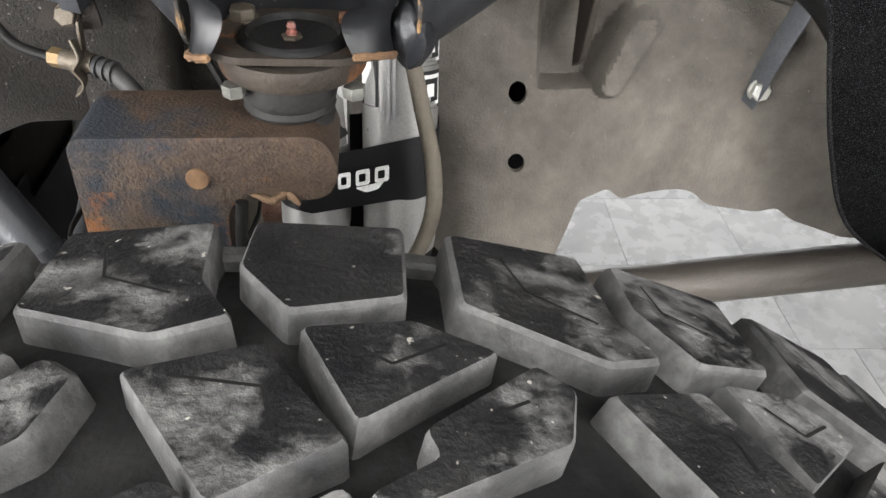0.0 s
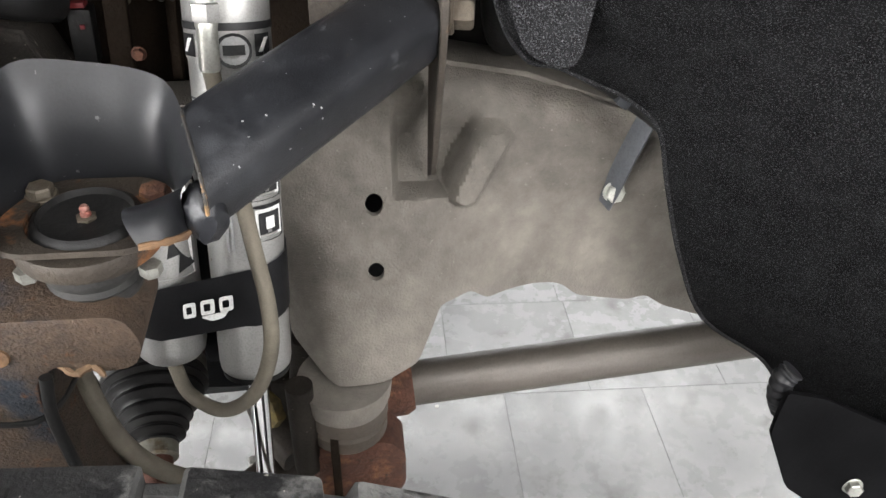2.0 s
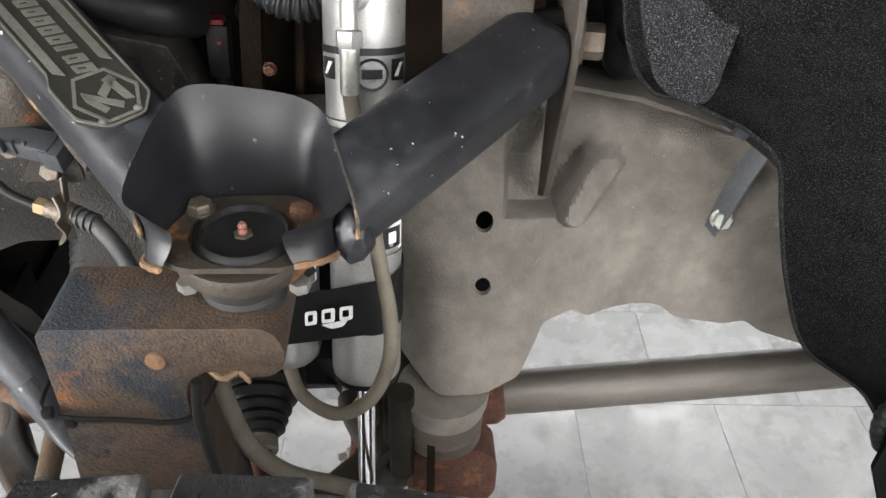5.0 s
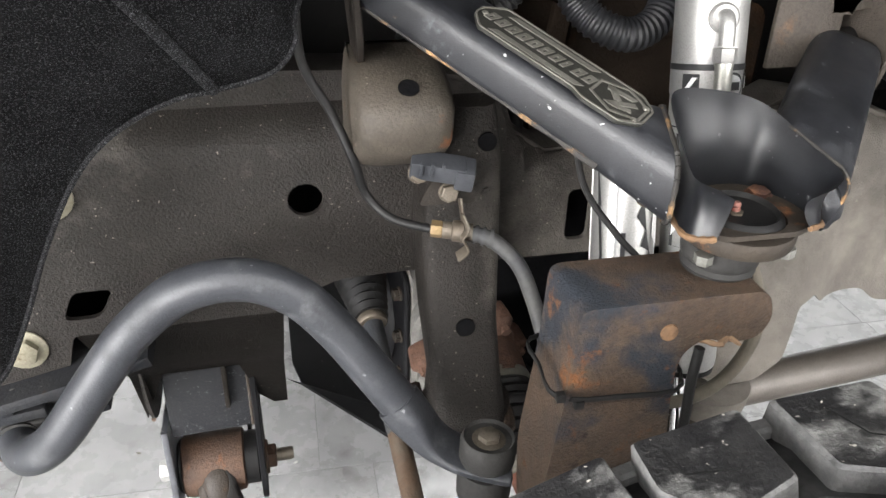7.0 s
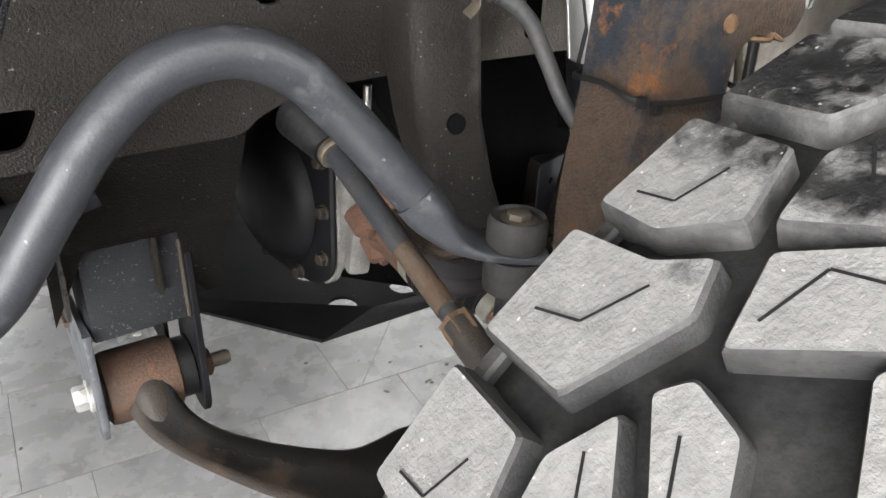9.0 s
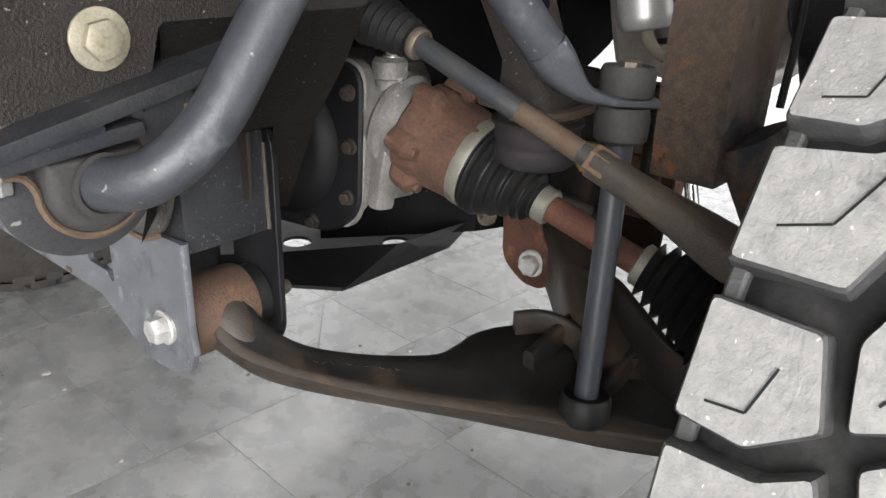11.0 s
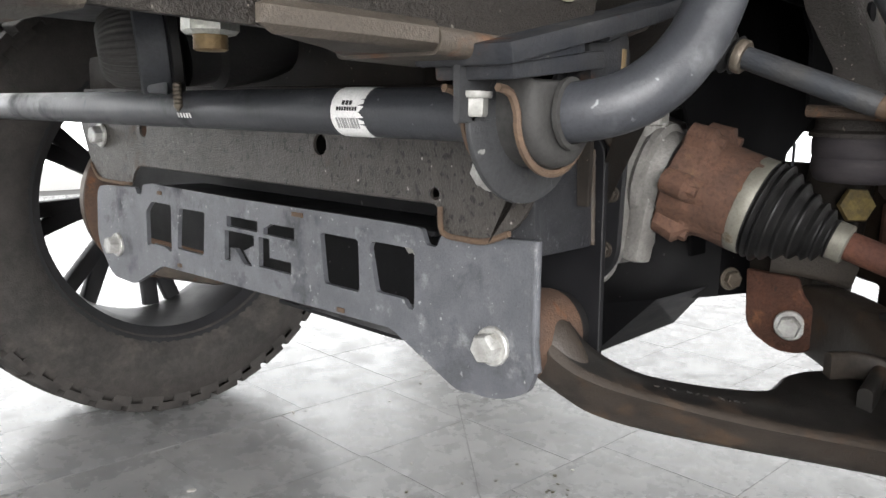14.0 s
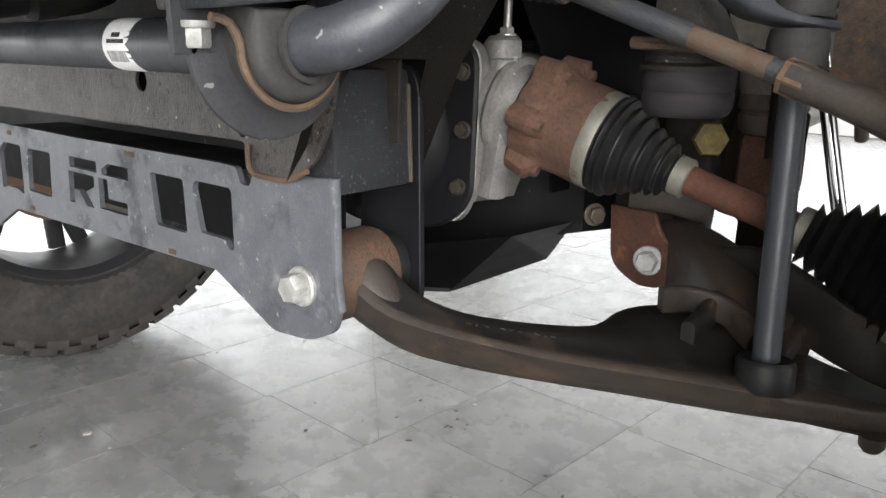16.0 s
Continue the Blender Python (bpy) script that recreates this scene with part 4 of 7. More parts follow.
# ---- shock absorber ----
def shock():
    s = thing("shock_absorber", (0.54, -0.25, 0.45), "silver aluminium shock absorber with remote reservoir and black strap", "shock absorber")
    lo, hi = V((0.5435, -0.232, 0.780)), V((0.553, -0.137, 1.17))
    ax = (hi - lo).normalized()
    L = (hi - lo).length
    r = 0.0308
    body = part("body", lathe([(0.010, -0.002), (r * 0.84, 0.0), (r * 0.97, 0.005), (r, 0.011), (r, 0.268), (r * 1.03, 0.270), (r * 1.03, 0.352), (r * 1.01, 0.356), (r * 0.90, 0.360), (r * 0.90, 0.366), (r * 0.98, 0.368), (r * 0.98, L)], lo, ax, 40), M_ALU, s)
    part("seal_cap", lathe([(r * 0.80, -0.004), (r * 0.92, -0.002), (r * 0.95, 0.003)], lo, ax, 36), M_RUBBER, s, "black seal at the foot of the body")
    part("band", lathe([(r * 1.03 + 0.0006, 0.291), (r * 1.03 + 0.0006, 0.2965)], lo, ax, 40, caps=False), M_BLACK_PRINT, body)
    part("band", lathe([(r + 0.0005, 0.240), (r + 0.0005, 0.2415)], lo, ax, 40, caps=False), M_BLACK_PRINT, body)
    part("rod", lathe([(0.0085, -0.36), (0.0085, 0.0)], lo, ax, 24), M_CHROME, s, "polished chrome rod")
    part("lower_eye", lathe([(0.022, -0.02), (0.022, 0.02)], lo - ax * 0.36, (1, 0, 0), 20), M_RUBBER, s)
    front = V((0, -1, 0))
    front = (front - ax * front.dot(ax)).normalized()
    side = ax.cross(front)

    def around(a, h, rr):
        return lo + ax * h + (front * math.cos(a) + side * math.sin(a)) * rr
    # hose fitting on the upper body: boss, elbow, hex and crimp
    f0 = around(-0.22, 0.300, r + 0.011)
    part("boss", lathe([(0.013, -0.012), (0.013, 0.001), (0.011, 0.003)], around(-0.22, 0.335, r + 0.002), (front * math.cos(-0.22) + side * math.sin(-0.22)), 22), M_ALU, s, "machined port boss")
    part("fitting", tube(curve([around(-0.22, 0.336, r + 0.001), around(-0.22, 0.335, r + 0.008), around(-0.22, 0.327, r + 0.0115), around(-0.22, 0.312, r + 0.0115)], 5), 0.0068, 16), M_ALU, s, "bright hose elbow")
    part("hex", hexhead(f0 + ax * 0.014, -ax, 0.0105, 0.016, 0), M_ALU, s, "bright hexagon nut")
    part("crimp", lathe([(0.0078, 0.0), (0.0080, -0.004), (0.0074, -0.006), (0.0074, -0.034), (0.0062, -0.036)], f0, ax, 18), M_ZINC, s, "crimped hose sleeve")

    def wrap(pts, rr, lift=0.0007, holes=()):
        return plate(pts, list(holes), 0.0002, lambda a, h, t: around(a, h, rr + lift + t))

    def arcpts(a0, a1, h0, h1, n=8):
        return [(a0 + (a1 - a0) * i / n, h0) for i in range(n + 1)] + [(a1 + (a0 - a1) * i / n, h1) for i in range(n + 1)]

    # bold outlined blocks that run up the body
    for h0, h1 in ((0.128, 0.158), (0.162, 0.192), (0.196, 0.228)):
        part("print_bar", wrap(arcpts(0.30, 1.30, h0, h1), r), M_BLACK_PRINT, body)
        part("print_bar", wrap(arcpts(0.40, 1.20, h0 + 0.003, h1 - 0.003), r, 0.0010), M_WHITE_PRINT, body)
        part("print_bar", wrap(arcpts(0.48, 1.12, h0 + 0.006, h1 - 0.006), r, 0.0013), M_BLACK_PRINT, body)
        part("print_bar", wrap(arcpts(0.66, 0.92, h0 + 0.010, h1 - 0.010, 4), r, 0.0016), M_WHITE_PRINT, body)
    for a0, h0, h1 in ((-0.36, 0.122, 0.235), (-0.22, 0.122, 0.205)):
        part("print_line", wrap(arcpts(a0, a0 + 0.075, h0, h1, 2), r), M_GREY_PRINT, body, "small grey lettering as a bar")
    part("print_field", wrap(arcpts(-1.30, -0.62, 0.130, 0.235), r), M_BLACK_PRINT, body)
    part("print_field", wrap([(-1.25, 0.140), (-0.80, 0.160), (-0.95, 0.190), (-0.72, 0.225), (-1.20, 0.215)], r, 0.0010), M_WHITE_PRINT, body)
    rr = r * 1.03
    for a0, a1 in ((-1.20, -0.72), (0.72, 1.20)):
        part("print_bar", wrap(arcpts(a0, a1, 0.262 + 0.010, 0.288, 5), rr), M_BLACK_PRINT, body)
        part("print_bar", wrap([(a0 + 0.08, 0.275), (a0 + 0.20, 0.275), (a1 - 0.06, 0.285), (a1 - 0.20, 0.285)], rr, 0.0010), M_WHITE_PRINT, body)
    disc = [k * 2 * math.pi / 20 for k in range(20)]
    part("print_disc", wrap([(0.42 * math.cos(q) + 0.22, 0.277 + 0.0125 * math.sin(q)) for q in disc], rr), M_BLACK_PRINT, body)
    part("print_disc", wrap([(0.34 * math.cos(q) + 0.22, 0.277 + 0.0100 * math.sin(q)) for q in disc], rr, 0.0010), M_GREY_PRINT, body)
    part("print_disc", wrap(arcpts(-0.02, 0.46, 0.274, 0.281, 4), rr, 0.0013), M_BLACK_PRINT, body)
    # reservoir
    res = thing("shock_reservoir", (0.47, -0.22, 0.79), "silver aluminium remote reservoir with black and white print", "shock reservoir")
    rl, rh = V((0.473, -0.2215, 0.793)), V((0.4783, -0.1705, 1.0035))
    rax = (rh - rl).normalized()
    rr2 = 0.0294
    HL = (rh - rl).length
    rb = part("canister", lathe([(0.012, -0.001), (rr2 * 0.80, 0.0), (rr2 * 0.94, 0.005), (rr2, 0.013), (rr2, HL - 0.006), (rr2 * 0.9, HL)], rl, rax, 38), M_ALU, res)
    fr = V((0, -1, 0))
    fr = (fr - rax * fr.dot(rax)).normalized()
    sd = rax.cross(fr)

    def rwrap(pts, lift=0.0007):
        return plate(pts, [], 0.0002, lambda a, h, t: rl + rax * h + (fr * math.cos(a) + sd * math.sin(a)) * (rr2 + lift + t))
    part("print_field", rwrap(arcpts(-1.9, 1.2, 0.082, 0.206, 18)), M_WHITE_PRINT, rb)
    jag = [(0.10, 0.206), (0.16, 0.165), (-0.05, 0.150), (0.30, 0.136), (0.12, 0.122), (0.48, 0.116), (0.36, 0.100), (0.72, 0.102), (0.64, 0.086), (1.2, 0.090), (1.2, 0.206)]
    part("print_shape", rwrap(jag, 0.0010), M_BLACK_PRINT, rb)
    part("print_shape", rwrap([(0.55, 0.130), (0.95, 0.120), (0.80, 0.150), (1.05, 0.175), (0.70, 0.200), (0.60, 0.165)], 0.0013), M_WHITE_PRINT, rb)
    part("print_shape", rwrap([(-1.55, 0.060), (-1.06, 0.105), (-1.20, 0.160), (-1.42, 0.205), (-1.30, 0.155), (-1.16, 0.110), (-1.62, 0.070)], 0.0010), M_BLACK_PRINT, rb)
    part("print_line", rwrap([(-0.70, 0.090), (-0.62, 0.090), (-0.62, 0.205), (-0.70, 0.205)], 0.0010), M_GREY_PRINT, rb, "small grey lettering as a bar")
    part("print_line", rwrap([(-0.50, 0.100), (-0.36, 0.100), (-0.36, 0.135), (-0.50, 0.135)], 0.0010), M_BLACK_PRINT, rb)
    # strap round both
    st = thing("clamp_strap", (0.51, -0.22, 0.83), "wide black rubber strap holding reservoir to shock, white logo shape", "strap")
    za, zb = 0.850, 0.866
    c1 = rl + rax * ((za - rl.z) / rax.z)
    c2 = lo + ax * ((zb - lo.z) / ax.z)
    c1n, c2n = V((c1.x, c1.y)), V((c2.x, c2.y))
    dirv = (c2n - c1n).normalized()
    nrm = V((-dirv.y, dirv.x))
    pth = []
    for k in range(15):
        g = math.pi * (0.5 + k / 14)
        q = c1n + dirv * math.cos(g) * (rr2 + 0.002) + nrm * math.sin(g) * (rr2 + 0.002)
        pth.append((q.x, q.y, za))
    for k in range(15):
        g = math.pi * (1.5 + k / 14)
        q = c2n + dirv * math.cos(g) * (r + 0.002) + nrm * math.sin(g) * (r + 0.002)
        pth.append((q.x, q.y, zb))
    bm = bmesh.new()
    up = (rax + ax).normalized()
    wide = [0.0215 + 0.0045 * smooth(i, 12, 17) for i in range(30)]
    rows = [[bm.verts.new(V(p) + up * (h * w)) for p, w in zip(pth, wide)] for h in (-1.0, -0.93, 0.93, 1.0)]
    for A, B in zip(rows, rows[1:]):
        for i in range(len(A)):
            bm.faces.new((A[i], A[(i + 1) % len(A)], B[(i + 1) % len(A)], B[i]))
    bmesh.ops.solidify(bm, geom=bm.faces[:], thickness=0.003)
    sb = part("band", bm, M_STRAP, st)
    n_out = V((nrm.x, nrm.y, 0)) if nrm.y < 0 else V((-nrm.x, -nrm.y, 0))
    mid = (V(pth[14]) + V(pth[15])) / 2
    lm = lay(mid + n_out * 0.0012 + (V(pth[15]) - V(pth[14])).normalized() * 0.007, V(pth[15]) - V(pth[14]), up + (V(pth[15]) - V(pth[14])).normalized() * 0.25) @ Matrix.Scale(1.05, 4)
    for u0, u1 in ((-0.021, -0.009), (-0.007, 0.006), (0.008, 0.021)):
        part("logo_block", plate(rnd([(u0, -0.005), (u1 - 0.002, -0.005), (u1 + 0.001, 0.007), (u0 + 0.003, 0.007)], 0.002, 2), [rnd([(u0 + 0.0030, -0.0022), (u1 - 0.0045, -0.0022), (u1 - 0.003, 0.0040), (u0 + 0.0045, 0.0040)], 0.001, 2)], 0.0005, lambda u, v, w: lm @ V((u, v, w + 0.0020))), M_WHITE_PRINT, sb, "plain white logo shape")
    part("logo_tail", plate(rnd([(-0.008, -0.006), (0.014, -0.005), (0.018, -0.002), (0.010, -0.010), (0.000, -0.011)], 0.002, 2), [], 0.0005, lambda u, v, w: lm @ V((u, v, w + 0.0020))), M_WHITE_PRINT, sb)
    # braided hose from the fitting down past the body and back up into the reservoir
    end = f0 - ax * 0.034
    hose = curve([tuple(end), (0.546, -0.216, 1.000), (0.553, -0.240, 0.966), (0.561, -0.264, 0.928), (0.568, -0.284, 0.891), (0.566, -0.293, 0.851), (0.548, -0.288, 0.803), (0.517, -0.270, 0.768), (0.486, -0.245, 0.764), (0.474, -0.228, 0.780), (0.473, -0.222, 0.796)], 8)
    solo("reservoir_hose", tube(hose, 0.0062, 16), M_HOSE, "grey-brown braided hose looped under the reservoir", "hose")


shock()


# ---- brake line and sensor on the tower ----
def brake_line():
    b = thing("brake_line", (0.30, -0.2, 0.94), "black brake line with rusty brass fitting and rubber hose", "brake line")
    hard = curve([(0.190, -0.185, 1.20), (0.186, -0.178, 1.13), (0.190, -0.170, 1.085), (0.210, -0.170, 1.045), (0.226, -0.180, 1.005), (0.236, -0.178, 0.972), (0.256, -0.192, 0.954), (0.288, -0.209, 0.949)], 7)
    part("hard_line", tube(hard, 0.0040, 10), M_RUBBER, b, "thin black steel line")
    part("nut", hexhead((0.284, -0.207, 0.950), (1, -0.35, -0.06), 0.0075, 0.013, 0), M_BRASS, b, "corroded brass flare nut")
    part("ferrule", lathe([(0.0075, 0), (0.0075, 0.008), (0.0095, 0.009), (0.0095, 0.018), (0.008, 0.019), (0.008, 0.026)], (0.296, -0.211, 0.949), (1, -0.30, -0.05), 14), M_ZINC_DIRTY, b, "grey crimp ferrule")
    part("clip", sweep(curve([(0.310, -0.222, 0.968), (0.314, -0.226, 0.956), (0.309, -0.227, 0.948), (0.314, -0.228, 0.938), (0.306, -0.226, 0.929)], 4), rounded(0.012, 0.0018, 0.0006, 2), (1, 0, 0)), M_ZINC_DIRTY, b)
    hose = curve([(0.318, -0.218, 0.947), (0.336, -0.226, 0.943), (0.356, -0.240, 0.925), (0.368, -0.252, 0.895), (0.376, -0.270, 0.862), (0.382, -0.295, 0.84), (0.39, -0.32, 0.825)], 7)
    part("rubber_hose", tube(hose, 0.0068, 12), M_HOSE_BLACK, b, "dusty rubber brake hose")
    for k, x in enumerate((0.322, 0.328, 0.334)):
        part("rib", lathe([(0.0085, 0), (0.0085, 0.003)], (x, -0.2195 - 0.003 * k, 0.9465 - 0.001 * k), (1, -0.4, -0.15), 14), M_HOSE_BLACK, b)
    sp = thing("speed_sensor_plug", (0.30, -0.21, 0.97), "grey-black plastic sensor plug bolted to the tower bracket", "sensor plug")
    part("plug_body", box((0.293, -0.203, 1.004), (0.046, 0.020, 0.017), pose(0, 0, 0, 18, 8, -14), 0.002), M_PLASTIC, sp)
    part("plug_nose", box((0.315, -0.208, 0.998), (0.016, 0.022, 0.020), pose(0, 0, 0, 18, 8, -14), 0.002), M_PLASTIC, sp)
    for k in range(3):
        part("rib", box((0.277 + k * 0.009, -0.2125, 1.007 - k * 0.001), (0.0025, 0.004, 0.014), pose(0, 0, 0, 18, 8, -14), 0.0006), M_PLASTIC, sp)
    part("bracket", plate(rnd([(-0.026, -0.010), (0.024, -0.011), (0.020, 0.012), (-0.012, 0.013)], 0.005), [], 0.003, lambda u, v, w: V((0.303 + u, -0.197 - w + v * 0.2, 0.979 + v))), M_FRAME_DARK, sp)
    part("bolt", hexhead((0.303, -0.200, 0.979), (0, -1, 0.15), 0.008, 0.008, 1.1), M_ZINC_DIRTY, sp)
    part("bolt", hexhead((0.277, -0.198, 0.998), (0, -1, 0.1), 0.008, 0.008, 1.1), M_ZINC_DIRTY, sp)
    part("leg", sweep([(0.312, -0.206, 0.975), (0.313, -0.214, 0.958), (0.310, -0.218, 0.940)], rounded(0.010, 0.002, 0.0006, 2), (1, 0, 0)), M_ZINC_DIRTY, sp)


brake_line()


# ---- sway bar with clamp and end link ----
def sway_bar():
    s = thing("sway_bar", (0.0, -0.1, 0.70), "grey satin steel anti-roll bar with flattened end", "anti-roll bar")
    arm = [(-0.0958, 0.90, 0.7169), (-0.0981, 0.4686, 0.7178), (-0.1005, 0.2508, 0.7187), (-0.1029, 0.0827, 0.7190), (-0.1045, -0.0562, 0.7190), (-0.1025, -0.1361, 0.7205), (-0.0833, -0.1779, 0.7323), (-0.0493, -0.1948, 0.7648), (-0.0086, -0.1963, 0.8206), (0.0292, -0.1957, 0.8690),
           (0.0746, -0.1995, 0.9065), (0.1251, -0.2039, 0.9155), (0.167, -0.2098, 0.8985), (0.1992, -0.2179, 0.8646), (0.2276, -0.2327, 0.8269), (0.2578, -0.2494, 0.7854)]
    path = curve(arm, 7)
    part("bar", tube(path, 0.0187, 24), M_SWAY, s)
    end = [(0.250, -0.245, 0.796), (0.263, -0.2525, 0.778), (0.280, -0.263, 0.759), (0.300, -0.276, 0.751), (0.322, -0.288, 0.748), (0.345, -0.298, 0.746)]
    part("eye_end", sweep(curve(end, 4), rounded(1, 1, 0.30, 4), (0, 0, 1), scales=[(0.037 + 0.008 * smooth(i, 4, 14), 0.037 - 0.026 * smooth(i, 2, 12)) for i in range(21)]), M_SWAY, s, "flattened forged end")
    xb, yb, zb = -0.1030, 0.048, 0.719
    part("paper_label", lathe([(0.0193, -0.019), (0.0193, 0.019)], (xb, yb, zb), (0, 1, 0), 28, caps=False), M_WHITE_PRINT, s, "white paper label with printed bars")

    def on_bar(a, y, sx, sy):
        return box((xb - 0.0195 * math.cos(a), y, zb + 0.0195 * math.sin(a)), (0.0006, sy, sx), pose(0, 0, 0, 0, math.degrees(a), 0), 0)
    for k in range(8):
        part("label_bar", on_bar(-0.45, yb - 0.012 + 0.0034 * k, 0.0085, 0.0012 + 0.0006 * (k % 3)), M_GREY_PRINT, s)
    for k in range(8):
        part("label_bar", on_bar(0.12, yb - 0.011 + 0.0031 * k, 0.0030, 0.0018), M_BLACK_PRINT, s)
    for k in range(3):
        part("label_bar", on_bar(0.36, yb - 0.004 + 0.0042 * k, 0.0034, 0.0026), M_BLACK_PRINT, s)
    for k in range(5):
        part("paint_mark", on_bar(-0.35, 0.305 - 0.0055 * k, 0.0048, 0.0028 if k % 2 else 0.0018), M_WHITE_PRINT, s, "worn white paint mark")
    c = thing("sway_bar_clamp", (-0.11, -0.11, 0.68), "grey steel saddle clamp with rust-edged strap and rubber bush", "clamp")
    yc, xc, zc, R = -0.110, -0.103, 0.7205, 0.0375
    prof = [(xc - R * math.cos(math.pi * k / 16), yc, zc - R * math.sin(math.pi * k / 16)) for k in range(17)]
    strap = curve([(xc - 0.068, yc, 0.7345), (xc - 0.056, yc, 0.7345), (xc - 0.044, yc, 0.7315)] + prof + [(xc + 0.044, yc, 0.7315), (xc + 0.056, yc, 0.7345), (xc + 0.068, yc, 0.7345)], 2)
    part("strap", sweep(strap, rounded(0.042, 0.0048, 0.0015, 2), (0, 1, 0)), M_CLAMP, c, "steel strap with rusty edge")
    for dy in (-0.0212, 0.0212):
        part("strap_edge", tube([p + V((0, dy, 0)) for p in strap[2:-2]], 0.0027, 6), M_RUST_EDGE, c, "rust-brown strap edge")
    sec = [(math.cos(math.pi + math.pi * k / 16), math.sin(math.pi + math.pi * k / 16)) for k in range(17)] + [(1.0, 0.60), (-1.0, 0.60)]
    ys = [(-0.078, 0.86), (-0.082, 0.97), (-0.087, 1), (-0.133, 1), (-0.138, 0.96), (-0.141, 0.86), (-0.1415, 0.74)]
    part("bush", sweep([(xc, y, zc) for y, _ in ys], sec, (0, 0, 1), scales=[((R - 0.003) * q, (R - 0.003) * q) for _, q in ys]), M_RUBBER_DUSTY, c, "grey rubber bush", sharp=50)
    part("bush_lip", lathe([(0.0190, 0.0), (0.0225, 0.0005), (0.0225, 0.0035), (0.0190, 0.004)], (xc + 0.001, -0.1415, zc), (0.12, -1, 0.05), 26, caps=False), M_RUBBER_DUSTY, c)
    for x in (xc - 0.052, xc + 0.054):
        part("bolt", hexhead((x, yc, 0.7325), (0, 0, -1), 0.0085, 0.015, 1.30), M_BOLT_DULL, c, "dull zinc flange bolt")
    b = thing("sway_bar_bracket", (-0.1, -0.11, 0.735), "blue-black steel mounting plates above the anti-roll bar clamp", "bracket")
    tilt = pose(0, 0, 0, 0, -13, 0)
    part("lower_plate", box((-0.118, -0.117, 0.7495), (0.096, 0.060, 0.011), pose(0, 0, 0, 0, -7, 0), 0.002), M_BRACKET, b)
    part("upper_plate", box((-0.095, -0.114, 0.7700), (0.160, 0.076, 0.012), tilt, 0.002), M_BRACKET, b)
    part("spacer", box((-0.135, -0.113, 0.7560), (0.074, 0.072, 0.009), pose(0, 0, 0, 0, -9, 0), 0.002), M_BRACKET, b)
    part("stay", sweep([(-0.07, -0.105, 0.772), (-0.02, -0.105, 0.786), (0.03, -0.105, 0.800)], rounded(0.085, 0.012, 0.003, 2)), M_BRACKET, b)
    part("web", box((-0.045, -0.125, 0.752), (0.05, 0.020, 0.040), tilt, 0.003), M_BRACKET, b)
    part("stud", lathe([(0.0060, 0), (0.0060, 0.020)], (-0.030, -0.130, 0.745), (0, 0, 1), 12), M_BRASS, b, "tarnished stud")


def bumper_bolt():
    b = thing("bumper_bolt", (-0.27, -0.01, 0.76), "large bright zinc bolt and washer hanging below the frame horn", "bolt")
    at = V((-0.270, -0.010, 0.782))
    part("bracket", box(at + V((0, 0, 0.008)), (0.10, 0.070, 0.012), bev=0.003), M_HORN, b, "brown bracket")
    part("washer", lathe([(0.024, 0), (0.026, 0.001), (0.026, 0.0035), (0.024, 0.0045)], at + V((0, 0, -0.003)), (0, 0, 1), 28), M_BRASS, b, "yellow zinc washer")
    part("nut", hexhead(at + V((0, 0, -0.003)), (0, 0, -1), 0.0165, 0.019, 1.25), M_ZINC, b, "zinc flange nut")
    part("shank", lathe([(0.0095 + 0.0004 * (i % 2), 0.0012 * i) for i in range(8)] + [(0.0082, 0.0095)], at + V((0, 0, -0.0215)), (0, 0, -1), 18), M_BRASS, b, "thread end in yellow zinc")


M_BOLT_DULL = material("dull_zinc", (0.25, 0.248, 0.235), (0.15, 0.148, 0.138), 70, 0.45, 0.3, 0.2, 400)
M_RUST_EDGE = material("brown_rust_edge", (0.095, 0.062, 0.040), (0.060, 0.040, 0.028), 40, 0.75, 0, 0.5, 300)
M_CLAMP = material("clamp_steel", (0.036, 0.037, 0.039), (0.026, 0.0265, 0.028), 26, 0.5, 0.2, 0.35, 300, specks=[((0.16, 0.16, 0.15), 120, 0.74)], patches=[((0.11, 0.10, 0.07), 22, 0.62, 0.08)])
M_BRACKET = material("dull_black_bracket", (0.015, 0.0165, 0.020), (0.028, 0.028, 0.029), 26, 0.5, 0.1, 0.35, 320, specks=[((0.13, 0.12, 0.11), 110, 0.735)], gloss=0.3, patches=[(RUST_DARK, 18, 0.62, 0.08)])
sway_bar()
bumper_bolt()


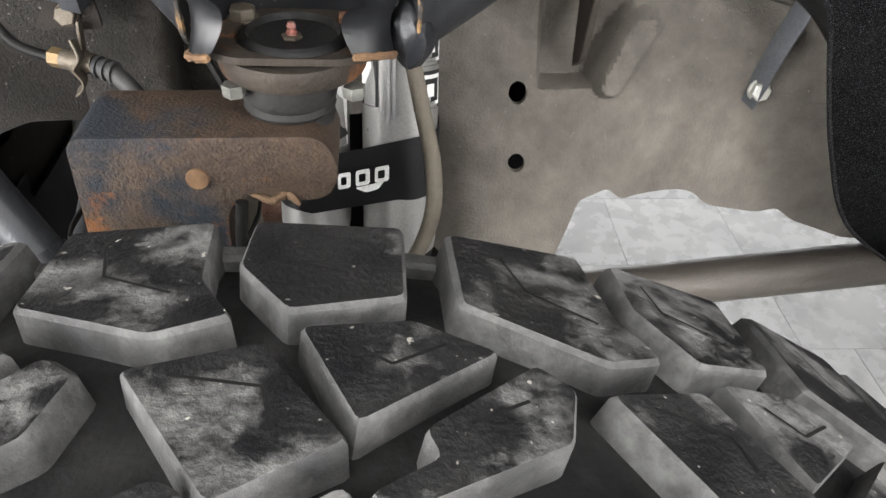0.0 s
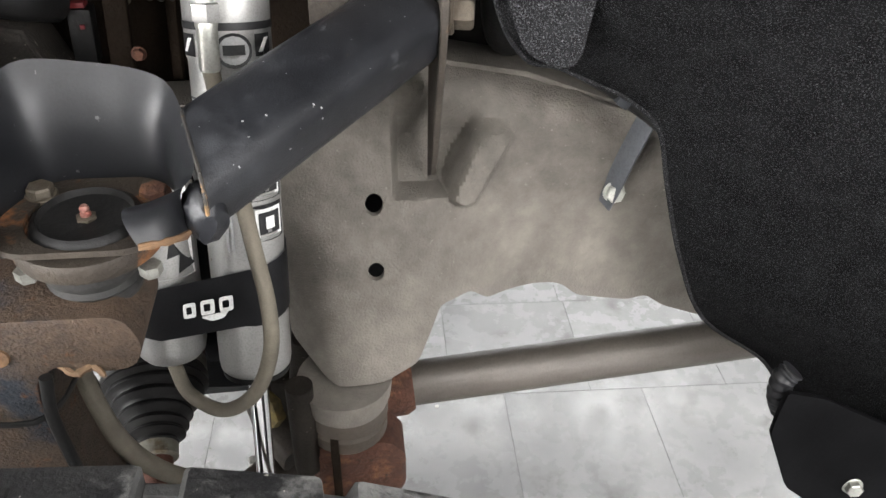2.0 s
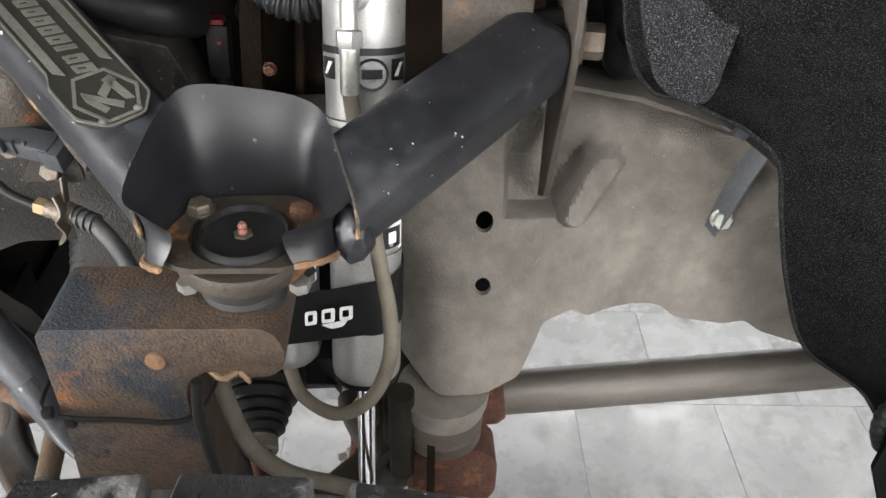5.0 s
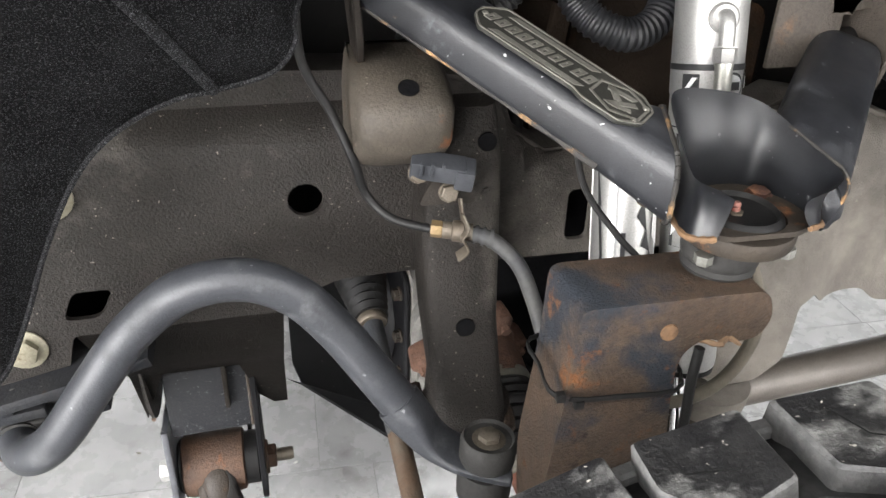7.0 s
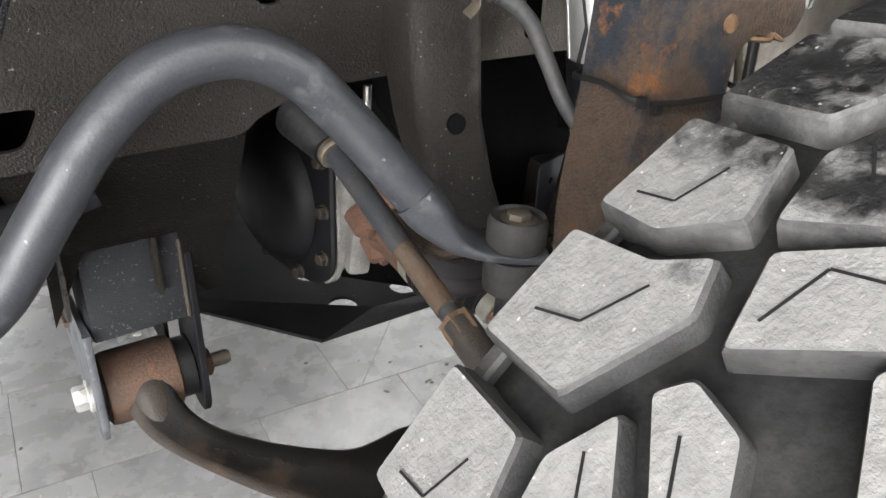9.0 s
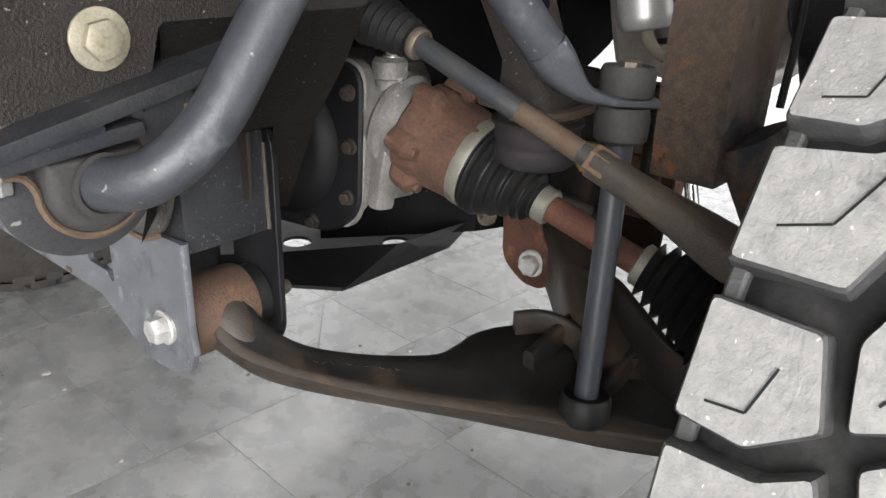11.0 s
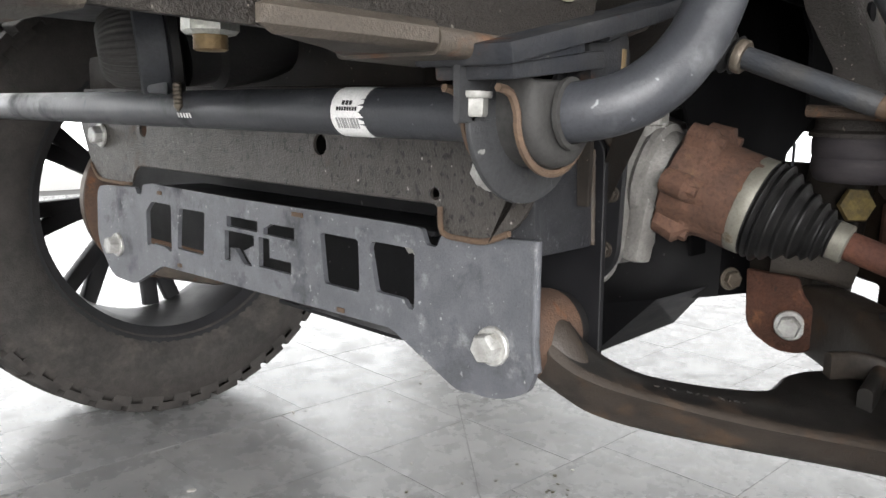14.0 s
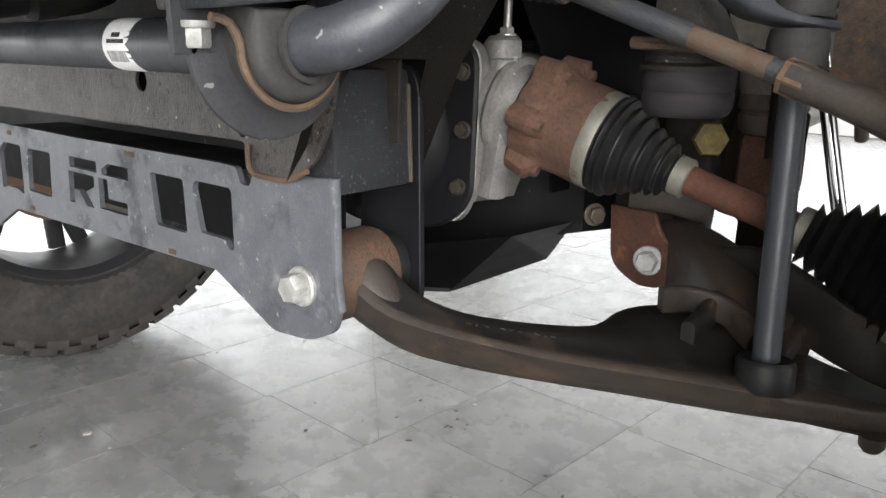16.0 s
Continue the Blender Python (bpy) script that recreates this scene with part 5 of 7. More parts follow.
def end_link():
    e = thing("sway_bar_link", (0.30, -0.30, 0.43), "dark grey tube end link with rubber bushes and top bolt", "end link")
    top, foot = V((0.324, -0.289, 0.735)), V((0.292, -0.304, 0.44))
    part("sleeve", tube([foot, foot.lerp(top, 0.5), top], 0.0125, 20), M_SWAY_DARK, e, "dark grey steel sleeve")
    part("upper_bush", lathe([(0.020, -0.034), (0.025, -0.030), (0.026, -0.010), (0.024, 0.0)], (0.323, -0.2885, 0.742), (0.05, 0.02, 1), 24), M_RUBBER_DUSTY, e)
    part("top_bush", lathe([(0.024, 0.0), (0.0255, 0.004), (0.0255, 0.022), (0.023, 0.027), (0.021, 0.024), (0.014, 0.024)], (0.323, -0.289, 0.752), (0.05, 0.02, 1), 24), M_RUBBER_DUSTY, e)
    part("top_bolt", hexhead((0.324, -0.289, 0.775), (0.05, 0.02, 1), 0.0105, 0.008, 1.45), M_ZINC_DIRTY, e, "dull steel bolt and washer")
    part("foot_bush", lathe([(0.0245, -0.014), (0.0265, -0.010), (0.0265, 0.012), (0.0235, 0.016), (0.0150, 0.014)], (0.291, -0.3045, 0.437), top - foot, 24), M_RUBBER, e)


M_SWAY_DARK = material("dark_grey_tube_paint", (0.026, 0.029, 0.034), (0.038, 0.041, 0.046), 14, 0.36, 0.15, 0.12, 400, specks=[((0.13, 0.13, 0.13), 130, 0.74)])
end_link()


# ---- lower control arm and its mounts ----
def control_arm_lower():
    a = thing("lower_control_arm", (0.25, -0.2, 0.38), "dark cast steel lower control arm with rusty bush and worn edges", "control arm")
    # front leg: stations of (rear top, front top, front bottom) edges from the bush out to the ball joint
    st = [((0.074, 0.006, 0.548), (0.038, -0.006, 0.535), (0.040, 0.002, 0.508)), ((0.074, -0.022, 0.551), (0.034, -0.034, 0.520), (0.040, -0.010, 0.492)), ((0.084, -0.044, 0.524), (0.040, -0.058, 0.505), (0.054, -0.036, 0.472)), ((0.096, -0.065, 0.507), (0.054, -0.084, 0.494), (0.076, -0.060, 0.453)), ((0.120, -0.087, 0.492), (0.083, -0.122, 0.482), (0.112, -0.096, 0.438)),
          ((0.158, -0.115, 0.481), (0.127, -0.171, 0.467), (0.160, -0.146, 0.424)), ((0.200, -0.139, 0.472), (0.180, -0.221, 0.452), (0.208, -0.204, 0.413)), ((0.232, -0.152, 0.467), (0.230, -0.268, 0.439), (0.248, -0.260, 0.404)), ((0.262, -0.153, 0.467), (0.262, -0.302, 0.431), (0.272, -0.297, 0.399)),
          ((0.300, -0.150, 0.467), (0.292, -0.335, 0.421), (0.298, -0.335, 0.394)), ((0.345, -0.165, 0.464), (0.345, -0.392, 0.410), (0.344, -0.395, 0.388)), ((0.390, -0.200, 0.456), (0.400, -0.440, 0.402), (0.395, -0.445, 0.382))]
    bm = bmesh.new()
    rails = [curve([s[k] for s in st], 5) for k in range(3)]
    rings = []
    for i in range(len(rails[0])):
        T, C, B = (r[i] for r in rails)
        D = T + V((0.004, 0.006, -0.046))
        o = (C - T).normalized() * 0.007
        dish = V((0, 0, -0.0035 * smooth(i, 11, 21)))
        loop = [T - V((0, 0, 0.007)), T + o - V((0, 0, 0.001)), T.lerp(C, 0.35) + dish, T.lerp(C, 0.62) + dish, T.lerp(C, 0.82), C - o * 0.6, C + V((0, 0, -0.003)), C.lerp(B, 0.22), C.lerp(B, 0.5) + (C - T).normalized() * 0.002, C.lerp(B, 0.85), B + (D - B) * 0.06, B.lerp(D, 0.5), D.lerp(B, 0.08), D + (T - D) * 0.12]
        rings.append([bm.verts.new(p) for p in loop])
    m = len(rings[0])
    for r, q in zip(rings, rings[1:]):
        for k in range(m):
            bm.faces.new((r[k], r[(k + 1) % m], q[(k + 1) % m], q[k])).material_index = 1 if 4 <= k <= 10 else 0
    bm.faces.new(rings[0][::-1])
    bm.faces.new(rings[-1])
    leg = part("front_leg", bm, M_LCA, a, sharp=62)
    leg.data.materials.append(M_LCA_EDGE)
    # rounded neck that swells into the bush eye
    neck = curve([(0.060, -0.002, 0.520), (0.060, -0.020, 0.518), (0.061, -0.036, 0.509), (0.065, -0.054, 0.496), (0.074, -0.072, 0.484)], 4)
    part("neck", sweep(neck, circle(1.0, 24), (0, 0, 1), scales=[(0.026 - 0.012 * smooth(i, 2, 16), 0.027 - 0.017 * smooth(i, 1, 16)) for i in range(len(neck))]), M_LCA_EDGE, a, sharp=80)
    # bush eye
    part("bush_eye", lathe([(0.035, 0.017), (0.039, 0.019), (0.0405, 0.026), (0.0405, 0.084), (0.039, 0.092), (0.035, 0.094)], (0, 0.003, 0.519), (1, 0, 0), 36), M_RUST_BUSH, a, "rust-brown bush sleeve")
    part("bush_rubber", lathe([(0.030, 0.012), (0.034, 0.014), (0.034, 0.110), (0.030, 0.112)], (0, 0.003, 0.519), (1, 0, 0), 30), M_RUBBER, a)
    # rear leg with its boss at the pivot
    rear = curve([(0.585, -0.050, 0.464), (0.550, -0.092, 0.468), (0.510, -0.135, 0.468), (0.465, -0.185, 0.462), (0.420, -0.232, 0.452), (0.370, -0.290, 0.432)], 5)
    n = len(rear)
    part("rear_leg", sweep(rear, rounded(1, 1, 0.24, 5), (0, 0, 1), scales=[(0.050 + 0.020 * smooth(i / n, 0.3, 0.8), 0.076 + 0.020 * math.sin(math.pi * i / n) - 0.022 * smooth(i / n, 0.5, 1.0)) for i in range(n)]), M_LCA_EDGE, a)
    part("pivot_boss", lathe([(0.030, -0.02), (0.036, -0.016), (0.036, 0.030), (0.030, 0.034)], (0.545, -0.082, 0.464), (1, 0.25, 0), 28), M_LCA_EDGE, a, "cast boss round the rear bush")
    part("boss_rib", sweep(curve([(0.494, -0.128, 0.498), (0.478, -0.150, 0.500), (0.455, -0.178, 0.496), (0.440, -0.186, 0.480)], 4), rounded(0.010, 0.010, 0.003, 2)), M_LCA_EDGE, a)
    # broad outer body of the arm
    plan = rnd([(0.25, -0.20), (0.325, -0.345), (0.385, -0.445), (0.430, -0.475), (0.450, -0.440), (0.410, -0.375), (0.400, -0.330), (0.432, -0.262), (0.452, -0.200), (0.405, -0.160), (0.360, -0.150), (0.320, -0.160)], 0.03, 5)
    part("web", plate(plan, [], 0.036, lambda u, v, w: V((u, v, 0.408 + (v + 0.2) * 0.16 + w)), 0.005), M_LCA, a)
    rim = curve([(0.446, -0.205, 0.474), (0.430, -0.245, 0.484), (0.402, -0.290, 0.480), (0.385, -0.335, 0.464), (0.388, -0.380, 0.446), (0.406, -0.420, 0.430), (0.425, -0.455, 0.416)], 5)
    part("rear_wall", sweep(rim, rounded(0.013, 0.080, 0.005, 4), (0, 0, 1), scales=[(1, 1.0 - 0.5 * i / 30) for i in range(len(rim))]), M_LCA, a)
    for p, q in (((0.300, -0.225, 0.452), (0.420, -0.215, 0.466)), ((0.330, -0.300, 0.430), (0.395, -0.300, 0.452))):
        part("rib", sweep([p, V(p).lerp(V(q), 0.5), q], rounded(0.014, 0.030, 0.006, 3)), M_LCA, a)
    part("recess_wall", sweep(curve([(0.335, -0.178, 0.470), (0.362, -0.200, 0.470), (0.372, -0.235, 0.462), (0.360, -0.270, 0.450)], 4), rounded(0.012, 0.030, 0.005, 3)), M_LCA_EDGE, a)
    part("ball_boss", lathe([(0.030, -0.03), (0.036, -0.020), (0.038, 0.02), (0.026, 0.045), (0.020, 0.055)], (0.425, -0.485, 0.378), (0, 0, 1), 26), M_LCA, a)
    part("leg_bolt", hexhead((0.447, -0.240, 0.476), (-0.9, -0.42, 0.1), 0.0105, 0.012, 1.5), M_BRASS, a, "rust-ringed pale bolt")
    part("drain_stub", lathe([(0.012, 0), (0.011, 0.010), (0.007, 0.015)], (0.330, -0.392, 0.392), (0, 0, -1), 16), M_LCA_EDGE, a)
    # raised casting marks on the top face
    d = (V(st[6][0]) - V(st[5][0])).normalized()
    base = V(st[5][0]).lerp(V(st[5][1]), 0.42)
    tm = lay(base + V((0, 0, -0.0022)), d + V((0, 0, -0.05)), V(st[5][0]) - V(st[5][1]))
    for k in range(17):
        if k in (3, 7, 12):
            continue
        part("cast_mark", box(tm @ V((-0.055 + k * 0.0085, 0.004 - 0.0003 * k, 0.001)), (0.0050, 0.0014, 0.0014), tm.to_3x3().to_4x4() @ pose(0, 0, 0, 0, 0, 70 * (k % 2) - 20 * (k % 3)), 0.0004), M_LCA, a)
    return a


M_LCA = material("oily_cast_arm", (0.009, 0.0088, 0.0085), (0.017, 0.0155, 0.014), 16, 0.40, 0, 0.18, 420, patches=[((0.062, 0.040, 0.026), 14, 0.53, 0.20), ((0.075, 0.074, 0.072), 60, 0.68, 0.08)], gloss=0.3, mottle=0.15)
M_LCA_EDGE = material("worn_arm_edge", (0.032, 0.0255, 0.0205), (0.022, 0.0182, 0.0152), 12, 0.42, 0, 0.3, 420, patches=[((0.095, 0.058, 0.034), 18, 0.54, 0.2), ((0.016, 0.0145, 0.013), 12, 0.58, 0.16)], gloss=0.3, mottle=0.15)
M_RUST_BUSH = material("rusty_bush_sleeve", (0.078, 0.044, 0.028), (0.050, 0.033, 0.025), 26, 0.6, 0.1, 0.6, 320, patches=[((0.028, 0.026, 0.025), 13, 0.54, 0.14), ((0.15, 0.066, 0.030), 30, 0.60, 0.10)], grain=0.7)
control_arm_lower()


def drop_bracket():
    """The grey cut-out plate between the two arm mounts."""
    p = thing("drop_crossmember_plate", (0.01, 0.35, 0.47), "grey painted steel drop bracket plate with cut-out windows and light scuffs", "bracket plate")
    out = [(0.800, 0.600), (0.672, 0.606), (0.668, 0.597), (0.655, 0.597), (0.650, 0.612), (0.626, 0.615), (0.400, 0.613), (0.125, 0.614), (0.092, 0.613), (0.086, 0.598), (0.072, 0.597), (0.066, 0.610), (-0.040, 0.617), (-0.043, 0.530), (-0.046, 0.505), (-0.040, 0.486), (-0.010, 0.471), (0.043, 0.467), (0.133, 0.508), (0.600, 0.502), (0.686, 0.462), (0.760, 0.464), (0.806, 0.515)]
    rad = [0.02, 0.002, 0.002, 0.002, 0.006, 0.004, 0, 0.006, 0.004, 0.004, 0.004, 0.004, 0.003, 0, 0.01, 0.015, 0.015, 0.008, 0.006, 0.006, 0.012, 0.02, 0.02]
    wins = [[(0.570, 0.590), (0.625, 0.590), (0.642, 0.575), (0.642, 0.525), (0.628, 0.530), (0.590, 0.530), (0.572, 0.524)],
            [(0.483, 0.589), (0.549, 0.588), (0.556, 0.532), (0.488, 0.532)],
            [(0.183, 0.591), (0.246, 0.591), (0.238, 0.536), (0.180, 0.536)],
            [(0.101, 0.588), (0.104, 0.592), (0.162, 0.592), (0.166, 0.585), (0.155, 0.541), (0.115, 0.541), (0.108, 0.532), (0.100, 0.532)]]
    holes = [rnd(w, 0.005, 3) for w in wins]
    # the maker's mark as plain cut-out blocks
    marks = [[(0.431, 0.590), (0.364, 0.590), (0.364, 0.577), (0.431, 0.577)],
             [(0.436, 0.572), (0.372, 0.572), (0.372, 0.560), (0.394, 0.551), (0.376, 0.534), (0.394, 0.534), (0.412, 0.551), (0.424, 0.551), (0.424, 0.534), (0.438, 0.534)],
             [(0.352, 0.576), (0.292, 0.576), (0.292, 0.590), (0.336, 0.590), (0.352, 0.583)],
             [(0.362, 0.572), (0.340, 0.572), (0.340, 0.550), (0.298, 0.550), (0.298, 0.536), (0.362, 0.536)]]
    bm = plate(rnd(out, rad, 3), holes + marks, 0.006, lambda u, v, w: V((0.006 + w, u, v)))
    part("plate", bm, M_RC, p)
    # folded return at the outboard end, rear plate and box of the arm mount
    part("front_flange", sweep([(0.009, -0.0405, 0.617), (0.009, -0.042, 0.53), (0.009, -0.046, 0.505)], rounded(0.006, 0.008, 0.002, 2), (1, 0, 0)), M_RC, p)
    part("rear_plate", plate(rnd([(-0.036, 0.708), (0.04, 0.708), (0.04, 0.49), (0.0, 0.468), (-0.03, 0.474), (-0.041, 0.492)], [0.03, 0, 0, 0.02, 0.02, 0.01]), [], 0.007, lambda u, v, w: V((0.112 + w, u, v)), 0.001), M_BLACK_PLATE, p, "black rear mounting plate")
    part("mount_box", box((0.0625, 0.004, 0.650), (0.098, 0.066, 0.104), pose(0, 0, 0, -3, 0, 3), 0.006), M_BRACKET_SATIN, p, "satin black box above the bush")
    path = curve([(0.1105, -0.0245, 0.69), (0.1105, -0.026, 0.66), (0.1105, -0.0275, 0.63), (0.1105, -0.029, 0.602)], 5)
    part("weld_bead", tube(path, [0.0018 + 0.0010 * abs(math.sin(i * 1.7)) for i in range(len(path))], 8), M_WELD_GREY, p, "pale weld with rust stain")
    part("bolt", hexhead((0.006, 0.0, 0.519), (-1, 0, 0), 0.0138, 0.018, 1.30), M_ZINC_WHITE, p, "big white zinc flange bolt")
    part("bolt", hexhead((0.006, 0.734, 0.515), (-1, 0, 0), 0.0138, 0.018, 1.30), M_ZINC_WHITE, p, "big white zinc flange bolt")
    part("nut", hexhead((0.119, 0.004, 0.514), (1, 0, 0), 0.0165, 0.014, 1.35), M_RUST_BUSH, p, "rusty flange nut")
    part("bolt_end", lathe([(0.0085, 0), (0.0085, 0.030), (0.007, 0.034)], (0.121, 0.004, 0.514), (1, 0, 0), 14), M_ZINC_DIRTY, p)
    for y, z, w in ((0.60, 0.604, 0.012), (0.285, 0.606, 0.02), (0.55, 0.51, 0.010), (0.21, 0.512, 0.012)):
        part("tab_slot", box((0.0055, y, z), (0.002, w, 0.005), bev=0.0006), M_RUST_EDGE, p, "rust-filled tab slot")
    # deep channel behind the plate
    part("channel_top", box((0.055, 0.36, 0.608), (0.085, 0.56, 0.005), bev=0.001), M_BLACK_PLATE, p)
    part("channel_back", box((0.100, 0.48, 0.580), (0.005, 0.86, 0.148), bev=0.001), M_BLACK_PLATE, p)
    part("stay_bolt", hexhead((0.060, 0.150, 0.585), (-1, 0, 0), 0.010, 0.012, 1.2), M_ZINC, p)


M_WELD_GREY = material("pale_weld", (0.040, 0.038, 0.036), (0.045, 0.028, 0.016), 40, 0.55, 0.1, 0.4, 250, patches=[((0.13, 0.10, 0.07), 26, 0.56, 0.1)])
M_BRACKET_SATIN = material("satin_black_box", (0.013, 0.0138, 0.0162), (0.021, 0.0216, 0.024), 20, 0.42, 0, 0.6, 800, gloss=0.4, specks=[((0.075, 0.075, 0.08), 330, 0.66)])
drop_bracket()


def crossmember():
    c = thing("front_crossmember", (0.05, 0.37, 0.61), "brown wax-coated pressed steel crossmember with rusty lower lips", "crossmember")
    out = [(0.830, 0.720), (0.826, 0.690), (0.800, 0.640), (0.770, 0.614), (0.665, 0.612), (0.655, 0.630), (0.640, 0.640), (0.35, 0.640), (0.072, 0.640), (0.064, 0.636), (0.060, 0.612), (0.006, 0.612), (-0.030, 0.628), (-0.052, 0.672), (-0.058, 0.720)]
    rad = [0, 0.01, 0.03, 0.03, 0.006, 0.006, 0.01, 0, 0.004, 0.004, 0.004, 0.02, 0.03, 0.03, 0]
    holes = [ring(0.068, 0.648, 0.006, n=12), ring(0.235, 0.685, 0.011, n=14), ring(0.625, 0.690, 0.011, n=14)]
    part("front_web", plate(rnd(out, rad, 4), holes, 0.006, lambda u, v, w: V((-0.002 + w * 0.6, u, v))), M_XM, c)
    part("bottom_fold", sweep([(0.03, 0.64, 0.641), (0.03, 0.07, 0.641)], rounded(0.06, 0.006, 0.002, 2)), M_XM, c)
    part("rear_web", box((0.085, 0.37, 0.69), (0.006, 0.82, 0.10), bev=0.002), M_FRAME_DARK, c)
    part("top", box((0.042, 0.38, 0.735), (0.092, 0.86, 0.02), bev=0.003), M_FRAME_DARK, c)
    for y, z in ((0.0, 0.673), (0.754, 0.678)):
        part("bolt", hexhead((-0.003, y, z), (-1, 0, 0), 0.0135, 0.016, 1.30), M_ZINC_WHITE, c, "white zinc flange bolt")
    part("rust_lip", tube(curve([(-0.003, 0.060, 0.637), (-0.003, 0.056, 0.614), (-0.003, 0.03, 0.611), (-0.003, 0.006, 0.612), (-0.003, -0.020, 0.622)], 4), 0.0028, 8), M_RUST_EDGE, c, "rust-brown edge")
    part("rust_lip", tube(curve([(-0.003, 0.665, 0.612), (-0.003, 0.72, 0.611), (-0.003, 0.77, 0.614), (-0.003, 0.795, 0.634)], 4), 0.0026, 8), M_RUST_EDGE, c, "rust-brown edge")


M_XM = material("pitted_brown_crossmember", (0.040, 0.0355, 0.0315), (0.025, 0.0225, 0.020), 10, 0.38, 0.1, 0.7, 400, specks=[((0.006, 0.0055, 0.005), 150, 0.61), ((0.26, 0.25, 0.23), 170, 0.735)], patches=[((0.080, 0.045, 0.026), 7, 0.60, 0.14)], grain=0.8, mottle=0.3, gloss=0.7)
crossmember()


# ---- driveline ----
M_BAND = material("dull_clamp_band", (0.19, 0.183, 0.155), (0.13, 0.123, 0.10), 40, 0.45, 0.35, 0.15, 400, patches=[((0.10, 0.075, 0.045), 30, 0.60, 0.1)])


def bulged_boot(at, axis, length):
    """An inner boot that swells past its clamp and tightens to the shaft, with uneven folds."""
    prof = []
    n = 44
    for i in range(n + 1):
        t = i / n
        r = 0.0560 + 0.004 * math.sin(math.pi * min(1, t * 3.0)) - 0.022 * smooth(t, 0.15, 0.85) - 0.012 * smooth(t, 0.80, 1.0)
        fold = 0.5 - 0.5 * math.cos(2 * math.pi * (8.5 * t + 0.35 * math.sin(6 * t)))
        prof.append((r - 0.0055 * fold * smooth(t, 0.0, 0.08), length * t))
    return lathe(prof, at, axis, 40)


def axle_shaft():
    a = thing("axle_shaft", (0.42, -0.2, 0.50), "rusty half shaft with pleated black rubber boots", "axle shaft")
    p0, p1 = V((0.387, 0.028, 0.652)), V((0.450, -0.46, 0.487))
    ax = (p1 - p0).normalized()
    u, v, w = basis(ax)
    # lobed flange
    bm = bmesh.new()
    rows = []
    for h, rr, lobe in ((0.0, 0.056, 0.010), (0.004, 0.061, 0.016), (0.032, 0.062, 0.019), (0.038, 0.060, 0.012), (0.046, 0.057, 0.004), (0.060, 0.058, 0.001), (0.094, 0.0565, 0.0), (0.096, 0.050, 0.0)):
        rows.append([bm.verts.new(p0 + w * h + (u * math.cos(2 * math.pi * k / 72) + v * math.sin(2 * math.pi * k / 72)) * (rr + lobe * max(0, math.cos(6 * 2 * math.pi * k / 72)) ** 0.7)) for k in range(72)])
    for r, q in zip(rows, rows[1:]):
        for k in range(72):
            bm.faces.new((r[k], r[(k + 1) % 72], q[(k + 1) % 72], q[k]))
    bm.faces.new(rows[0][::-1])
    bm.faces.new(rows[-1])
    for v3 in bm.verts:
        v3.co += (v3.co - p0 - w * (v3.co - p0).dot(w)).normalized() * (noise.noise(v3.co * 60.0) * 0.0035)
    fl = part("flange_cup", bm, M_FLANGE, a, "rust-brown lobed flange cup")
    for k in range(6):
        g = 2 * math.pi * k / 6
        part("bolt", hexhead(p0 + w * 0.034 + (u * math.cos(g) + v * math.sin(g)) * 0.066, w, 0.0075, 0.012, 1.1), M_FLANGE, fl)
    part("clamp", lathe([(0.0570, 0.086), (0.0580, 0.088), (0.0580, 0.101), (0.0570, 0.103)], p0, ax, 40, caps=False), M_BAND, a, "pale metal boot clamp")
    part("inner_boot", bulged_boot(p0 + ax * 0.100, ax, 0.090), M_RUBBER, a, "black pleated rubber boot")
    part("clamp", lathe([(0.0205, 0.186), (0.0225, 0.188), (0.0225, 0.202), (0.0205, 0.204)], p0, ax, 30), M_BAND, a, "pale metal boot clamp")
    part("shaft", lathe([(0.0165, 0.19), (0.0160, 0.25), (0.0160, 0.40)], p0, ax, 24), M_RUST_SHAFT, a, "rust-red shaft")
    part("clamp", lathe([(0.022, 0.322), (0.025, 0.324), (0.025, 0.338), (0.022, 0.340)], p0, ax, 30), M_BAND, a)
    part("outer_boot", bellows(p0 + ax * 0.336, ax, 0.102, 0.034, 0.082, 7, 0.014, 40), M_RUBBER, a, "black pleated rubber boot")
    part("clamp", lathe([(0.075, 0.436), (0.077, 0.438), (0.077, 0.452), (0.075, 0.454)], p0, ax, 36), M_BAND, a)
    part("outer_joint", lathe([(0.074, 0.45), (0.075, 0.50), (0.06, 0.52)], p0, ax, 36), M_RUST, a, "rusty outer joint")


M_FLANGE = material("flaking_brown_rust", (0.088, 0.045, 0.029), (0.050, 0.028, 0.020), 34, 0.80, 0, 1.0, 200, patches=[((0.17, 0.098, 0.052), 11, 0.60, 0.16), ((0.030, 0.020, 0.016), 40, 0.60, 0.10)], grain=0.9)
M_RUST_SHAFT = material("red_rust_shaft", (0.105, 0.042, 0.026), (0.070, 0.030, 0.022), 25, 0.7, 0.1, 0.6, 300, patches=[((0.05, 0.032, 0.024), 20, 0.54, 0.15), ((0.17, 0.075, 0.035), 40, 0.62, 0.1)], grain=0.8)
axle_shaft()


